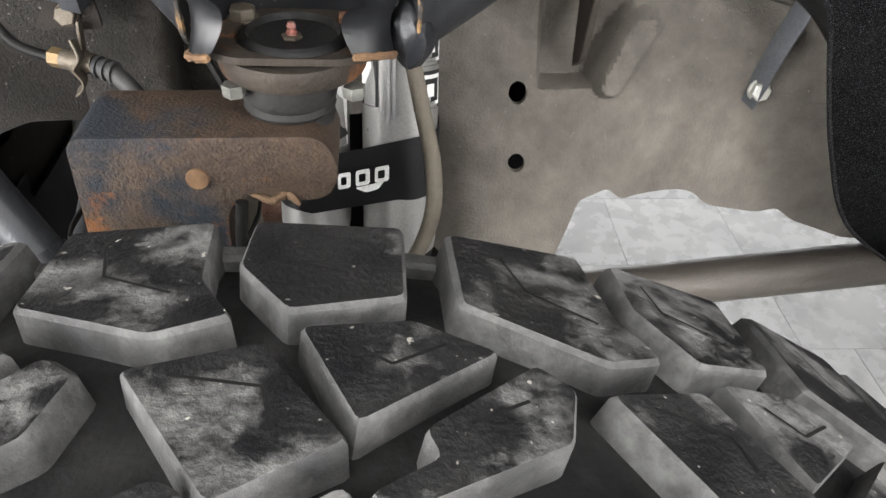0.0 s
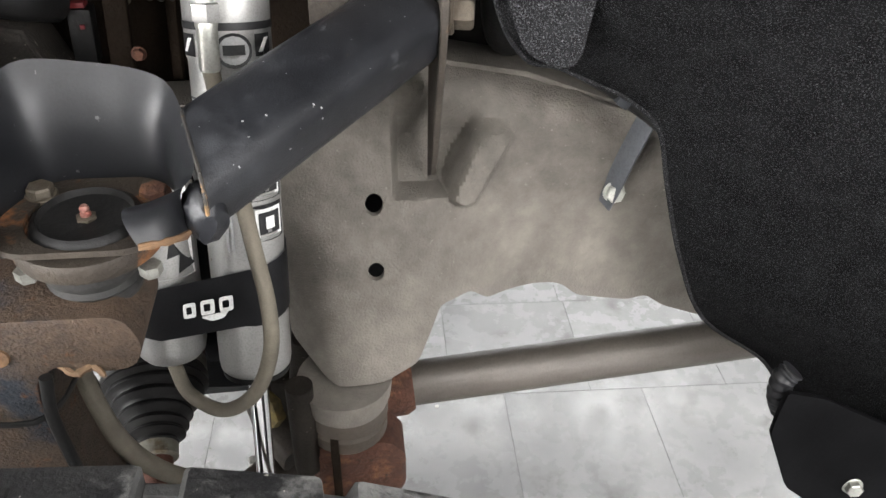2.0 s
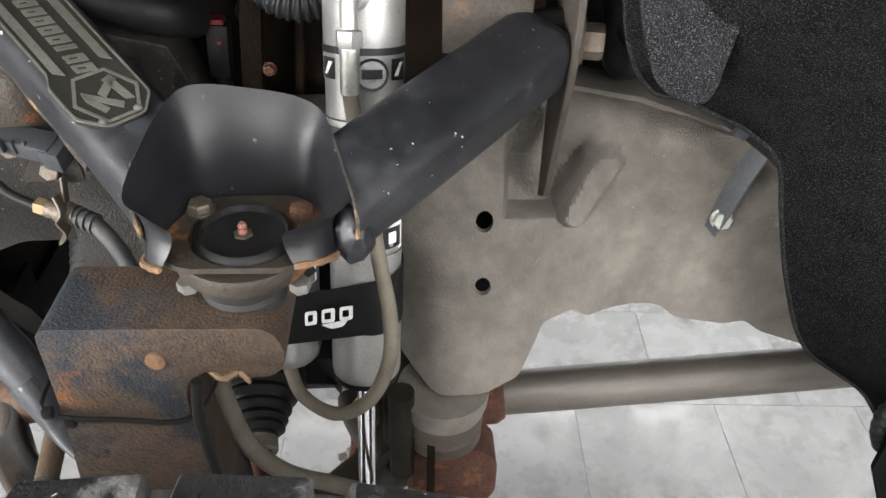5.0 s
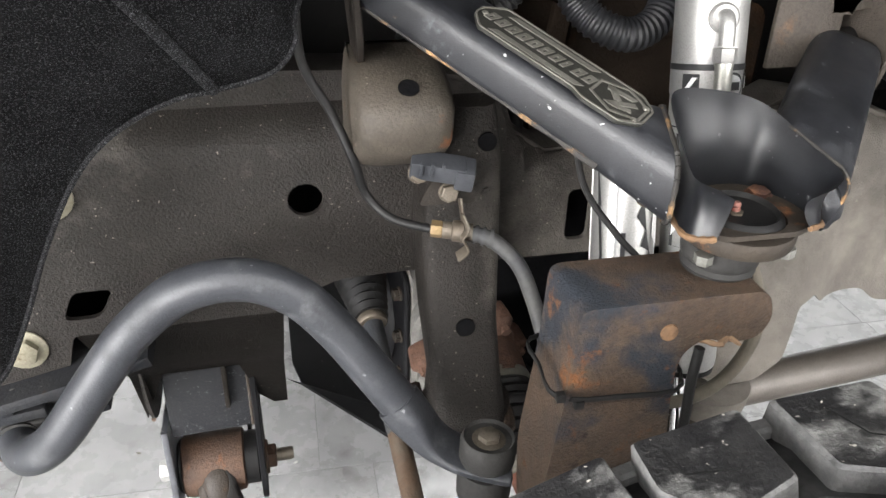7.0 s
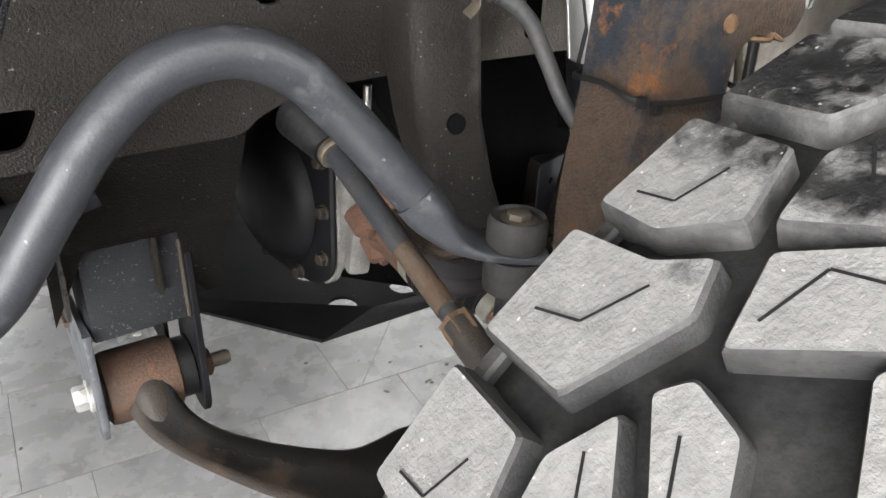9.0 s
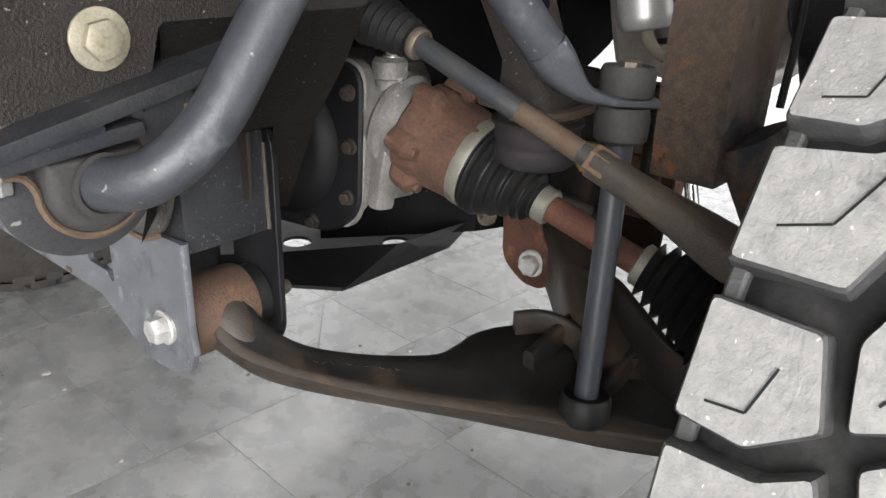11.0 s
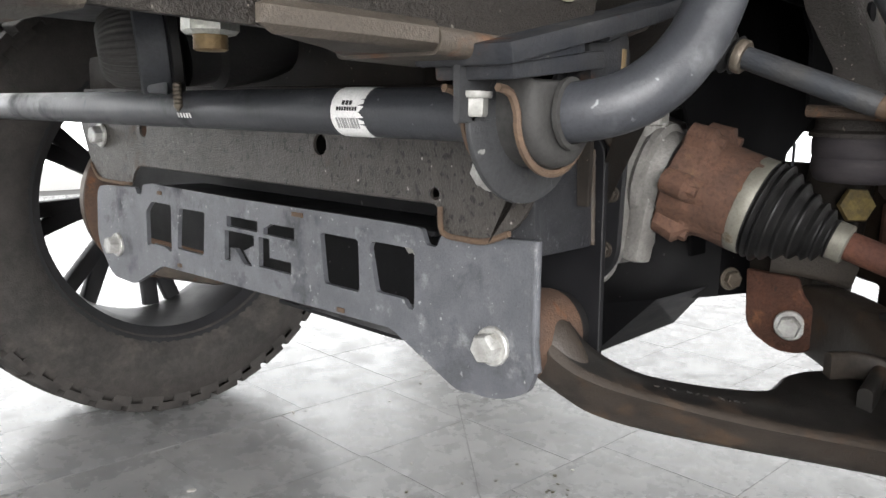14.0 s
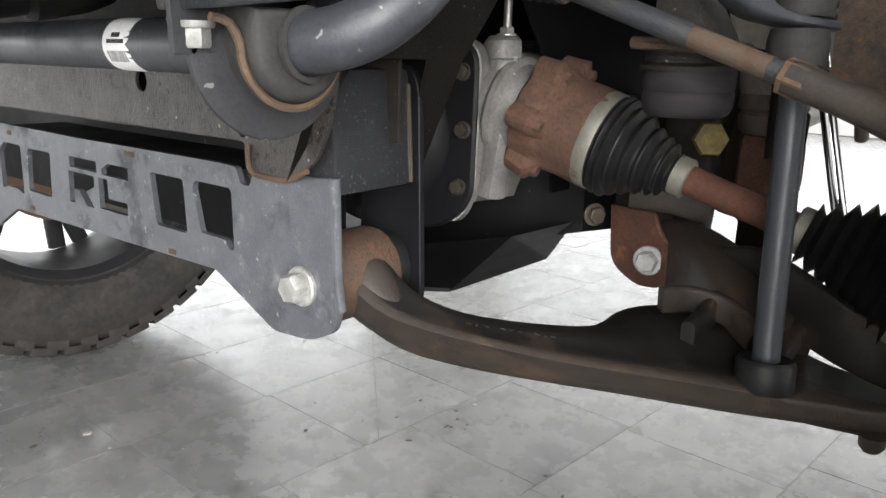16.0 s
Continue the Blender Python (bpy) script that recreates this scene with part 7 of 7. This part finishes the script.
# pale patches grow denser with rising x
M_TYRE_FLANK = material("dusty_lug_flank", (0.032, 0.032, 0.0325), (0.060, 0.0597, 0.0593), 30, 0.50, 0, 0.45, 260, patches=[((0.155, 0.154, 0.152), 20, 0.47, 0.22)], placed=True, gloss=0.5, x_fade=(0.13, 0.32, -0.14, 0.08), mottle=0.3)
M_TYRE_FAR = material("brown_dusty_tyre", (0.029, 0.0262, 0.0245), (0.017, 0.016, 0.0152), 9, 0.65, 0, 0.5, 260, gloss=0.3, mottle=0.3, patches=[((0.070, 0.062, 0.055), 10, 0.56, 0.2)])


def wheel(name, cx, y_in, out_sign, label, rim_parts):
    """y_in: plane of the tread's inner edge; out_sign: direction of the outer side."""
    w = thing(name, (cx, y_in + out_sign * 0.14, 0.0), label, "wheel", "wheels of the truck")
    ax = (0, out_sign, 0)
    base = (cx, y_in, TC[1])
    prof = [(0.318, 0.012), (0.330, 0.002), (0.36, -0.014), (0.40, -0.020), (0.44, -0.014), (0.465, -0.004), (0.476, 0.004), (0.4835, 0.02), (0.4905, 0.08), (0.4920, 0.145), (0.4905, 0.21), (0.4835, 0.258), (0.476, 0.274), (0.465, 0.282), (0.44, 0.290), (0.40, 0.296), (0.36, 0.290), (0.33, 0.274), (0.318, 0.264)]
    tyre = part("tyre", lathe(prof, base, ax, 96, caps=False), M_TYRE_FAR if rim_parts else M_TYRE_GROOVE, w, "black mud-terrain tyre, dusty", sharp=40)
    lugs, sipes = tread_blocks()
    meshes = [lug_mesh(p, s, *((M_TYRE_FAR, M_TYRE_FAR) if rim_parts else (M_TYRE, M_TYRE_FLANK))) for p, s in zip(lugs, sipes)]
    flip = Matrix.Diagonal((1, out_sign, 1, 1))
    for i in range(PITCHES):
        for me in meshes:
            ob = new("tread_lug", me)
            ob.parent = tyre
            ob.matrix_basis = Matrix.Translation(base) @ Matrix.Rotation(2 * math.pi * i / PITCHES, 4, "Y") @ flip
    # shoulder bars down the side wall
    sb = bmesh.new()
    for sgn_y, yy in ((0, -0.004), (1, 0.276)):
        for i in range(2 * PITCHES):
            a = math.pi * (i + 0.20) / PITCHES
            m = Matrix.Translation(base) @ Matrix.Rotation(a, 4, "Y") @ flip @ Matrix.Translation((0, yy + 0.003 if not sgn_y else yy - 0.003, 0.466))
            b = bmesh.new()
            bmesh.ops.create_cube(b, size=1)
            bmesh.ops.scale(b, vec=(0.052 if i % 2 else 0.044, 0.010, 0.034), verts=b.verts)
            bmesh.ops.transform(b, matrix=m, verts=b.verts)
            join(sb, b)
    bevel(sb, 0.002, 1)
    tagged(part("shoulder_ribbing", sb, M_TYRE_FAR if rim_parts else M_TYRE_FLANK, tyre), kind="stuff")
    # barrel of the rim
    part("rim_barrel", lathe([(0.322, 0.006), (0.334, 0.000), (0.336, 0.006), (0.322, 0.014), (0.300, 0.030), (0.292, 0.08), (0.288, 0.20), (0.300, 0.25), (0.334, 0.272), (0.336, 0.268), (0.310, 0.25)], base, ax, 80, caps=False), M_RIM, w, "black painted rim barrel")
    if rim_parts:
        spokes(w, base, out_sign)
    return w


def spokes(w, base, sg):
    b = V(base)
    for i in range(8):
        a0 = 2 * math.pi * i / 8 + 0.2
        for da in (-0.105, 0.105):
            pts = []
            for r, dd, h in ((0.07, 0.16, 0.215), (0.16, 0.6, 0.235), (0.29, 1.0, 0.225)):
                a = a0 + da * dd
                pts.append(b + V((math.cos(a) * r, sg * h, math.sin(a) * r)))
            part("spoke", sweep(curve(pts, 3), rounded(0.038, 0.030, 0.006, 2), (0, 1, 0)), M_RIM, w, "black twin spoke")
    part("hub_face", lathe([(0.095, 0.20), (0.095, 0.23), (0.07, 0.245)], base, (0, sg, 0), 36), M_RIM, w)
    part("brake_disc", lathe([(0.08, 0.10), (0.178, 0.10), (0.178, 0.128), (0.08, 0.128)], base, (0, sg, 0), 48), M_DISC, w, "rusty grey brake disc")
    part("dust_shield", lathe([(0.184, 0.085), (0.190, 0.080), (0.190, 0.072), (0.06, 0.06)], base, (0, sg, 0), 48), M_RUST_BUSH, w, "rusty dustshield")
    part("caliper", box(b + V((0.06, sg * 0.10, -0.175)), (0.20, 0.09, 0.07), pose(0, 0, 0, 0, 15, 0), 0.02), M_CASTIRON, w, "dirty cast brake caliper")


M_DISC = material("brake_disc_steel", (0.22, 0.20, 0.18), (0.12, 0.085, 0.06), 20, 0.45, 0.5, 0.2, 400)
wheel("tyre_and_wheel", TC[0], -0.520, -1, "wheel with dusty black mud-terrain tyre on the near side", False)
wheel("tyre_and_wheel", 0.396, 1.268, 1, "far wheel with black twin-spoke rim and mud-terrain tyre", True)


# ---- engine bay above the frame ----
def engine_bay():
    e = thing("engine_block", (0.4, 0.3, 0.75), "dirty engine behind the suspension, near-black to hold the bay's shade", "engine")
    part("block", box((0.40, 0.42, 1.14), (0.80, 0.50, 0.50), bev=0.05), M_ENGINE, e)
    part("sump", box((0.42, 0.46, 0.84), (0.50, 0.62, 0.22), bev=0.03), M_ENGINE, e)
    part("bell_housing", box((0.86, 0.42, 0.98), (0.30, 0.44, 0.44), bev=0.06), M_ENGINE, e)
    # unseen body panels, added to keep light out of the bay
    b = thing("truck_body", (0.4, 0.35, 1.05), "unseen truck hood, fender and firewall panels added to shade the engine bay", "truck body")
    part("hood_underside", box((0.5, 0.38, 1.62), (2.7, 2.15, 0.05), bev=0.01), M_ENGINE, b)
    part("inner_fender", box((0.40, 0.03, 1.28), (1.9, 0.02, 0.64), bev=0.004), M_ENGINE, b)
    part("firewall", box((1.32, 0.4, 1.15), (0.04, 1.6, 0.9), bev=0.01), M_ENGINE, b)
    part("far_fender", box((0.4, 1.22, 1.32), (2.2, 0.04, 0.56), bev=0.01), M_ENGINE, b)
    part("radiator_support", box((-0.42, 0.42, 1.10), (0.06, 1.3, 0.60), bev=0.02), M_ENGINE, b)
    part("air_dam", box((-0.16, 0.45, 0.875), (0.60, 0.85, 0.05), bev=0.02), M_PLASTIC, b, "black plastic splash shield")
    # dark casting behind the shock and the splash shield over the shaft
    s = thing("splash_shield", (0.5, 0.02, 0.62), "flat black rubber splash shield above the half shaft", "shield")
    part("sheet", plate([(0.44, 0.545), (0.62, 0.545), (0.72, 0.60), (0.74, 0.672), (0.86, 0.735), (0.86, 0.98), (0.36, 0.98), (0.36, 0.78), (0.41, 0.71)], [], 0.004, lambda u, v, w: V((u, 0.03 + w, v))), M_MATT_BLACK, s)
    part("tab", plate(rnd([(0.548, 0.690), (0.660, 0.690), (0.660, 0.560), (0.590, 0.555), (0.548, 0.60)], 0.008), [ring(0.577, 0.661, 0.005, n=10), ring(0.618, 0.653, 0.005, n=10)], 0.003, lambda u, v, w: V((u, -0.046 + (u - 0.548) * 0.34 - w, v))), M_STAY, s, "grey steel tab with two holes")


def tower_inner():
    t = thing("tower_inner_wall", (0.52, 0.0, 0.95), "rust-brown inner wall of the shock tower, darkened to hold the recess's shade", "frame bracket")
    part("wall", plate(rnd([(0.345, 0.945), (0.72, 0.945), (0.72, 1.075), (0.60, 1.10), (0.40, 1.10), (0.345, 1.07)], 0.02), [ring(0.655, 1.03, 0.012, n=14)], 0.006, lambda u, v, w: V((u, 0.004 + w + 0.02 * math.sin((u - 0.34) * 8), v))), M_TOWER_RUST, t)
    part("flange", sweep([(0.35, -0.01, 1.098), (0.50, 0.008, 1.103), (0.62, 0.0, 1.10)], rounded(0.035, 0.006, 0.002, 2)), M_TOWER_RUST, t)
    part("rib", sweep([(0.475, -0.004, 0.95), (0.480, -0.004, 1.02), (0.486, -0.002, 1.09)], rounded(0.016, 0.010, 0.003, 2), (1, 0, 0)), M_TOWER_RUST, t)
    part("bolt", hexhead((0.432, 0.002, 1.035), (0, -1, 0), 0.010, 0.010, 1.3), M_ZINC_DIRTY, t)




def rear_crossmember():
    c = thing("rear_crossmember", (0.62, 0.2, 0.50), "dark brown steel crossmember behind the half shaft", "crossmember")
    part("beam", box((0.622, 0.22, 0.590), (0.065, 0.64, 0.150), pose(0, 0, 0, 0, 4, 0), 0.012), M_FRAME_DARK, c)
    part("strut", sweep([(0.575, -0.085, 0.50), (0.575, -0.095, 0.60), (0.59, -0.105, 0.72)], rounded(0.075, 0.05, 0.010, 3), (1, 0, 0)), M_FRAME_DARK, c)


# near-black: the bay's deep shade is put into this colour, grime over it
M_ENGINE = material("grimy_shaded_engine_metal", (0.003, 0.003, 0.003), (0.0065, 0.006, 0.0055), 9, 0.9, 0, 0.4, 200, patches=[((0.025, 0.016, 0.011), 7, 0.62, 0.1)], gloss=0.04)
engine_bay()
tower_inner()
rear_crossmember()


# ---- hoses, leads and small fittings ----
def corrugated(path, r, pitch=0.0055, n=16):
    """A ribbed conduit along a path."""
    pts = curve(path, 10)
    fine = []
    for p, q in zip(pts, pts[1:]):
        m = max(1, int((q - p).length / (pitch / 4)))
        fine += [p.lerp(q, i / m) for i in range(m)]
    return tube(fine, [r * (1.0 - 0.13 * (i % 4 in (2, 3))) for i in range(len(fine))], n)


M_CONDUIT = material("black_ribbed_plastic", (0.012, 0.0125, 0.014), (0.020, 0.020, 0.022), 30, 0.36, 0, 0.1, 300, gloss=0.6)
solo("wiring_conduit", corrugated([(0.440, -0.055, 1.150), (0.452, -0.085, 1.105), (0.480, -0.105, 1.084), (0.510, -0.105, 1.082), (0.538, -0.090, 1.100), (0.556, -0.060, 1.150)], 0.0165), M_CONDUIT, "looped ribbed black wiring conduit above the control arm", "wiring conduit")
solo("wiring_conduit", corrugated([(0.350, -0.040, 1.075), (0.385, -0.060, 1.100), (0.415, -0.050, 1.130), (0.440, -0.02, 1.16)], 0.012), M_RUBBER, "thin ribbed black conduit behind the control arm", "wiring conduit")
solo("heater_hose", tube(curve([(0.395, -0.02, 1.17), (0.400, -0.035, 1.12), (0.372, -0.04, 1.085), (0.37, -0.02, 1.03)], 6), 0.011, 14), M_RUBBER, "smooth black rubber hose in the engine bay", "hose")
solo("heater_hose", tube(curve([(0.76, -0.06, 1.16), (0.765, -0.09, 1.08), (0.775, -0.075, 1.02), (0.80, -0.03, 0.99)], 6), 0.014, 14), M_RUBBER, "smooth black rubber hose above the frame rail", "hose")
solo("heater_hose", tube(curve([(0.285, -0.075, 1.090), (0.335, -0.085, 1.075), (0.375, -0.082, 1.062), (0.396, -0.055, 1.050)], 6), 0.019, 16), M_RUBBER, "thick black rubber hose over the frame rail", "hose")


def connector():
    c = thing("wiring_connector", (0.415, -0.05, 0.95), "black wiring connector with a red lock tab", "connector")
    part("shell", box((0.412, -0.050, 1.018), (0.020, 0.020, 0.050), pose(0, 0, 0, 0, 4, 0), 0.003), M_RUBBER, c)
    part("lock_tab", box((0.414, -0.053, 1.046), (0.012, 0.015, 0.005), bev=0.001), M_RED, c, "red lock tab")
    part("dot", box((0.4150, -0.0612, 1.028), (0.004, 0.002, 0.004), bev=0.0005), M_RED, c)
    part("boot", lathe([(0.008, 0), (0.009, 0.02), (0.006, 0.035)], (0.411, -0.050, 0.994), (0, 0, -1), 12), M_RUBBER, c)
    b = thing("bay_bracket", (0.44, -0.06, 0.98), "thin upright brown sheet bracket in the engine bay", "bracket")
    part("strip", sweep([(0.436, -0.045, 0.97), (0.442, -0.05, 1.03), (0.450, -0.055, 1.10)], rounded(0.010, 0.020, 0.002, 2), (1, 0, 0)), M_TOWER_RUST, b)
    part("bolt", hexhead((0.458, -0.066, 1.005), (0, -1, 0), 0.0055, 0.006, 1.2), M_RUST, b)


connector()
solo("brake_hose", tube(curve([(0.436, -0.322, 0.905), (0.441, -0.326, 0.85), (0.452, -0.322, 0.79), (0.476, -0.312, 0.742), (0.515, -0.300, 0.708), (0.56, -0.29, 0.672), (0.60, -0.285, 0.63)], 7), 0.0078, 12), M_HOSE, "dusty brown-grey brake hose running down past the shock", "hose")


def mud_flap():
    m = thing("mud_flap", (1.10, -0.30, 0.53), "stiff black plastic flap bolted below the liner", "mud flap")
    part("flap", plate(rnd([(1.008, 0.77), (1.006, 0.747), (1.006, 0.717), (1.045, 0.634), (1.079, 0.604), (1.278, 0.441), (1.213, 0.66), (1.119, 0.716), (1.047, 0.758)], 0.004), [], 0.005, lambda u, v, w: V((u, -0.300 - w, v))), M_MATT_BLACK, m)
    part("bolt", hexhead((1.117, -0.305, 0.627), (-0.2, -1, 0.1), 0.0085, 0.009, 1.2), M_ZINC, m, "zinc bolt")


mud_flap()
solo("wiring_conduit", corrugated([(1.02, -0.285, 0.778), (1.013, -0.285, 0.767), (1.015, -0.285, 0.746), (1.024, -0.285, 0.726)], 0.011), M_CONDUIT, "short ribbed black conduit behind the flap", "wiring conduit")
solo("sensor_lead", tube(curve([(0.395, -0.235, 1.06), (0.400, -0.255, 1.005), (0.420, -0.285, 0.972), (0.440, -0.31, 0.951), (0.452, -0.318, 0.93)], 6), 0.0028, 8), M_RUBBER, "thin black sensor lead between arm and knuckle", "cable")


def front_ducts():
    d = thing("intake_duct", (-0.12, 0.35, 0.78), "pleated dark grey rubber intake duct with black clamp band", "duct")
    p, q, r, e = V((-0.17, 0.37, 0.774)), V((-0.128, 0.35, 0.779)), V((-0.104, 0.345, 0.782)), V((0.006, 0.33, 0.814))
    ax = (q - p).normalized()
    u, v, w = basis(ax)
    bm = bmesh.new()
    rows = []
    for h, rr in ((0.0, 0.020), (0.004, 0.030), (0.012, 0.037), (0.024, 0.041), (0.040, 0.043), ((q - p).length, 0.0435)):
        rows.append([bm.verts.new(p + ax * h + (u * math.cos(2 * math.pi * k / 144) + v * math.sin(2 * math.pi * k / 144)) * (rr - 0.0016 * (k % 4 in (0, 1)))) for k in range(144)])
    for a, b in zip(rows, rows[1:]):
        for k in range(144):
            bm.faces.new((a[k], a[(k + 1) % 144], b[(k + 1) % 144], b[k]))
    bm.faces.new(rows[0][::-1])
    part("pleated_sleeve", bm, M_RUBBER_DUSTY, d)
    part("collar", lathe([(0.044, -0.012), (0.0465, -0.010), (0.0465, 0.016), (0.044, 0.018)], q, ax, 36), M_PLASTIC, d, "grey-black clamp band")
    part("band_lug", box(q + V((0.0, -0.02, -0.036)), (0.020, 0.020, 0.022), pose(0, 0, 0, 0, 0, -35), 0.004), M_PLASTIC, d)
    part("gasket", lathe([(0.045, 0), (0.050, 0.002), (0.050, 0.010), (0.046, 0.012)], q + ax * 0.018, ax, 36), M_RUBBER, d, "black rubber lip")
    part("elbow", lathe([(0.043, 0.0), (0.046, 0.03), (0.054, 0.035), (0.058, 0.09), (0.055, (e - r).length)], r, e - r, 36), M_RUBBER, d, "smooth black elbow")
    part("clamp_screw", lathe([(0.0040 + 0.0008 * (i % 2), 0.0020 * i) for i in range(13)] + [(0.001, 0.028)], (-0.121, 0.307, 0.743), (-0.1, -0.25, -1), 10), M_ZINC_DIRTY, d, "threaded clamp screw")
    c = thing("steering_crossmember", (0.13, 0.6, 0.75), "dark brown steel crossmember behind the anti-roll bar", "crossmember")
    part("beam", box((0.13, 0.62, 0.772), (0.05, 0.86, 0.072), bev=0.012), M_FRAME_DARK, c)


front_ducts()


# ---- debris on the floor ----
def debris():
    d = tagged(new("floor_debris"), "dried leaf and grit scraps on the tiled floor", "debris")
    rs = random.Random(9)
    for k in range(46):
        x, y = rs.uniform(-0.2, 1.1), rs.uniform(0.0, 1.1)
        if k < 16:
            x, y = 0.70 + rs.gauss(0, 0.05), 0.42 + rs.gauss(0, 0.05)
        s = rs.uniform(0.0015, 0.006)
        b = bmesh.new()
        bmesh.ops.create_icosphere(b, subdivisions=1, radius=s)
        bmesh.ops.scale(b, vec=(rs.uniform(0.6, 2.2), rs.uniform(0.5, 1.3), 0.35), verts=b.verts)
        bmesh.ops.rotate(b, matrix=Matrix.Rotation(rs.uniform(0, 3), 3, "Z"), verts=b.verts)
        bmesh.ops.translate(b, vec=(x, y, s * 0.25), verts=b.verts)
        part("scrap", b, M_SCRAP_DARK if k % 3 else M_SCRAP_LIGHT, d)


M_SCRAP_DARK = material("dark_grit", (0.05, 0.045, 0.035), (0.09, 0.08, 0.05), 90, 0.8, 0, 0.3, 300)
M_SCRAP_LIGHT = material("pale_grit", (0.5, 0.49, 0.46), (0.35, 0.34, 0.32), 90, 0.7, 0, 0.3, 300)
debris()


# ---- floor tiles, last ----
def floor_tiles():
    ang = -0.045
    P, gap = 0.3105, 0.0013
    m = bmesh.new()
    bmesh.ops.create_cube(m, size=1)
    bmesh.ops.scale(m, vec=(P - gap, P - gap, 0.01), verts=m.verts)
    bmesh.ops.bevel(m, geom=[e for e in m.edges if all(v.co.z > 0 for v in e.verts)], offset=0.0003, segments=1, affect="EDGES")
    me = finish(m, "tile", M_TILE)
    root = bpy.data.objects["ground"]
    far_quads = []
    rs = random.Random(4)
    origin = V((0.533, 0.772, 0))
    R = Matrix.Rotation(ang, 4, "Z")
    offs = {0: 0.0, -1: 0.115, 1: 0.30}
    for j in range(-19, 19):
        off = offs.get(j, rs.random() * P)
        for i in range(-22, 25):
            c = origin + R @ V((off + (i + 0.5) * P, (j - 0.5) * P, 0))
            if not (-5.9 < c.x < 7.9 and -5.1 < c.y < 6.4):
                continue
            mm = Matrix.Translation((c.x, c.y, -0.005 + rs.uniform(-0.0003, 0.0003))) @ R
            if -1.0 < c.x < 2.6 and -0.7 < c.y < 2.4:
                ob = new("tile", me)
                ob.parent = root
                ob.matrix_basis = mm
            else:
                far_quads.append([tuple(mm @ V((x * (P - gap) / 2, y * (P - gap) / 2, 0.005))) for x, y in ((-1, -1), (1, -1), (1, 1), (-1, 1))])
    verts = [v for q in far_quads for v in q]
    fm = bpy.data.meshes.new("far_tiles")
    fm.from_pydata(verts, [], [tuple(range(4 * i, 4 * i + 4)) for i in range(len(far_quads))])
    fm.materials.append(M_TILE)
    far = new("far_tiles", fm)
    far.parent = root
    tagged(far, kind="stuff")


def cut_joint():
    """The oblique cut through a few tiles, filled with grout."""
    d = V((0.945 - 0.552, 0.884 - 0.462, 0))
    b = box((0.7485, 0.673, 0.0004), (d.length, 0.0022, 0.0010), pose(0, 0, 0, 0, 0, math.degrees(math.atan2(d.y, d.x))), 0)
    ob = part("cut_joint", b, M_JOINT, bpy.data.objects["ground"], "dark oblique cut joint")
    ob.matrix_parent_inverse = Matrix()


M_JOINT = material("dirty_joint", (0.10, 0.10, 0.098), (0.15, 0.15, 0.146), 60, 0.6, 0, 0.2, 300)
floor_tiles()
cut_joint()
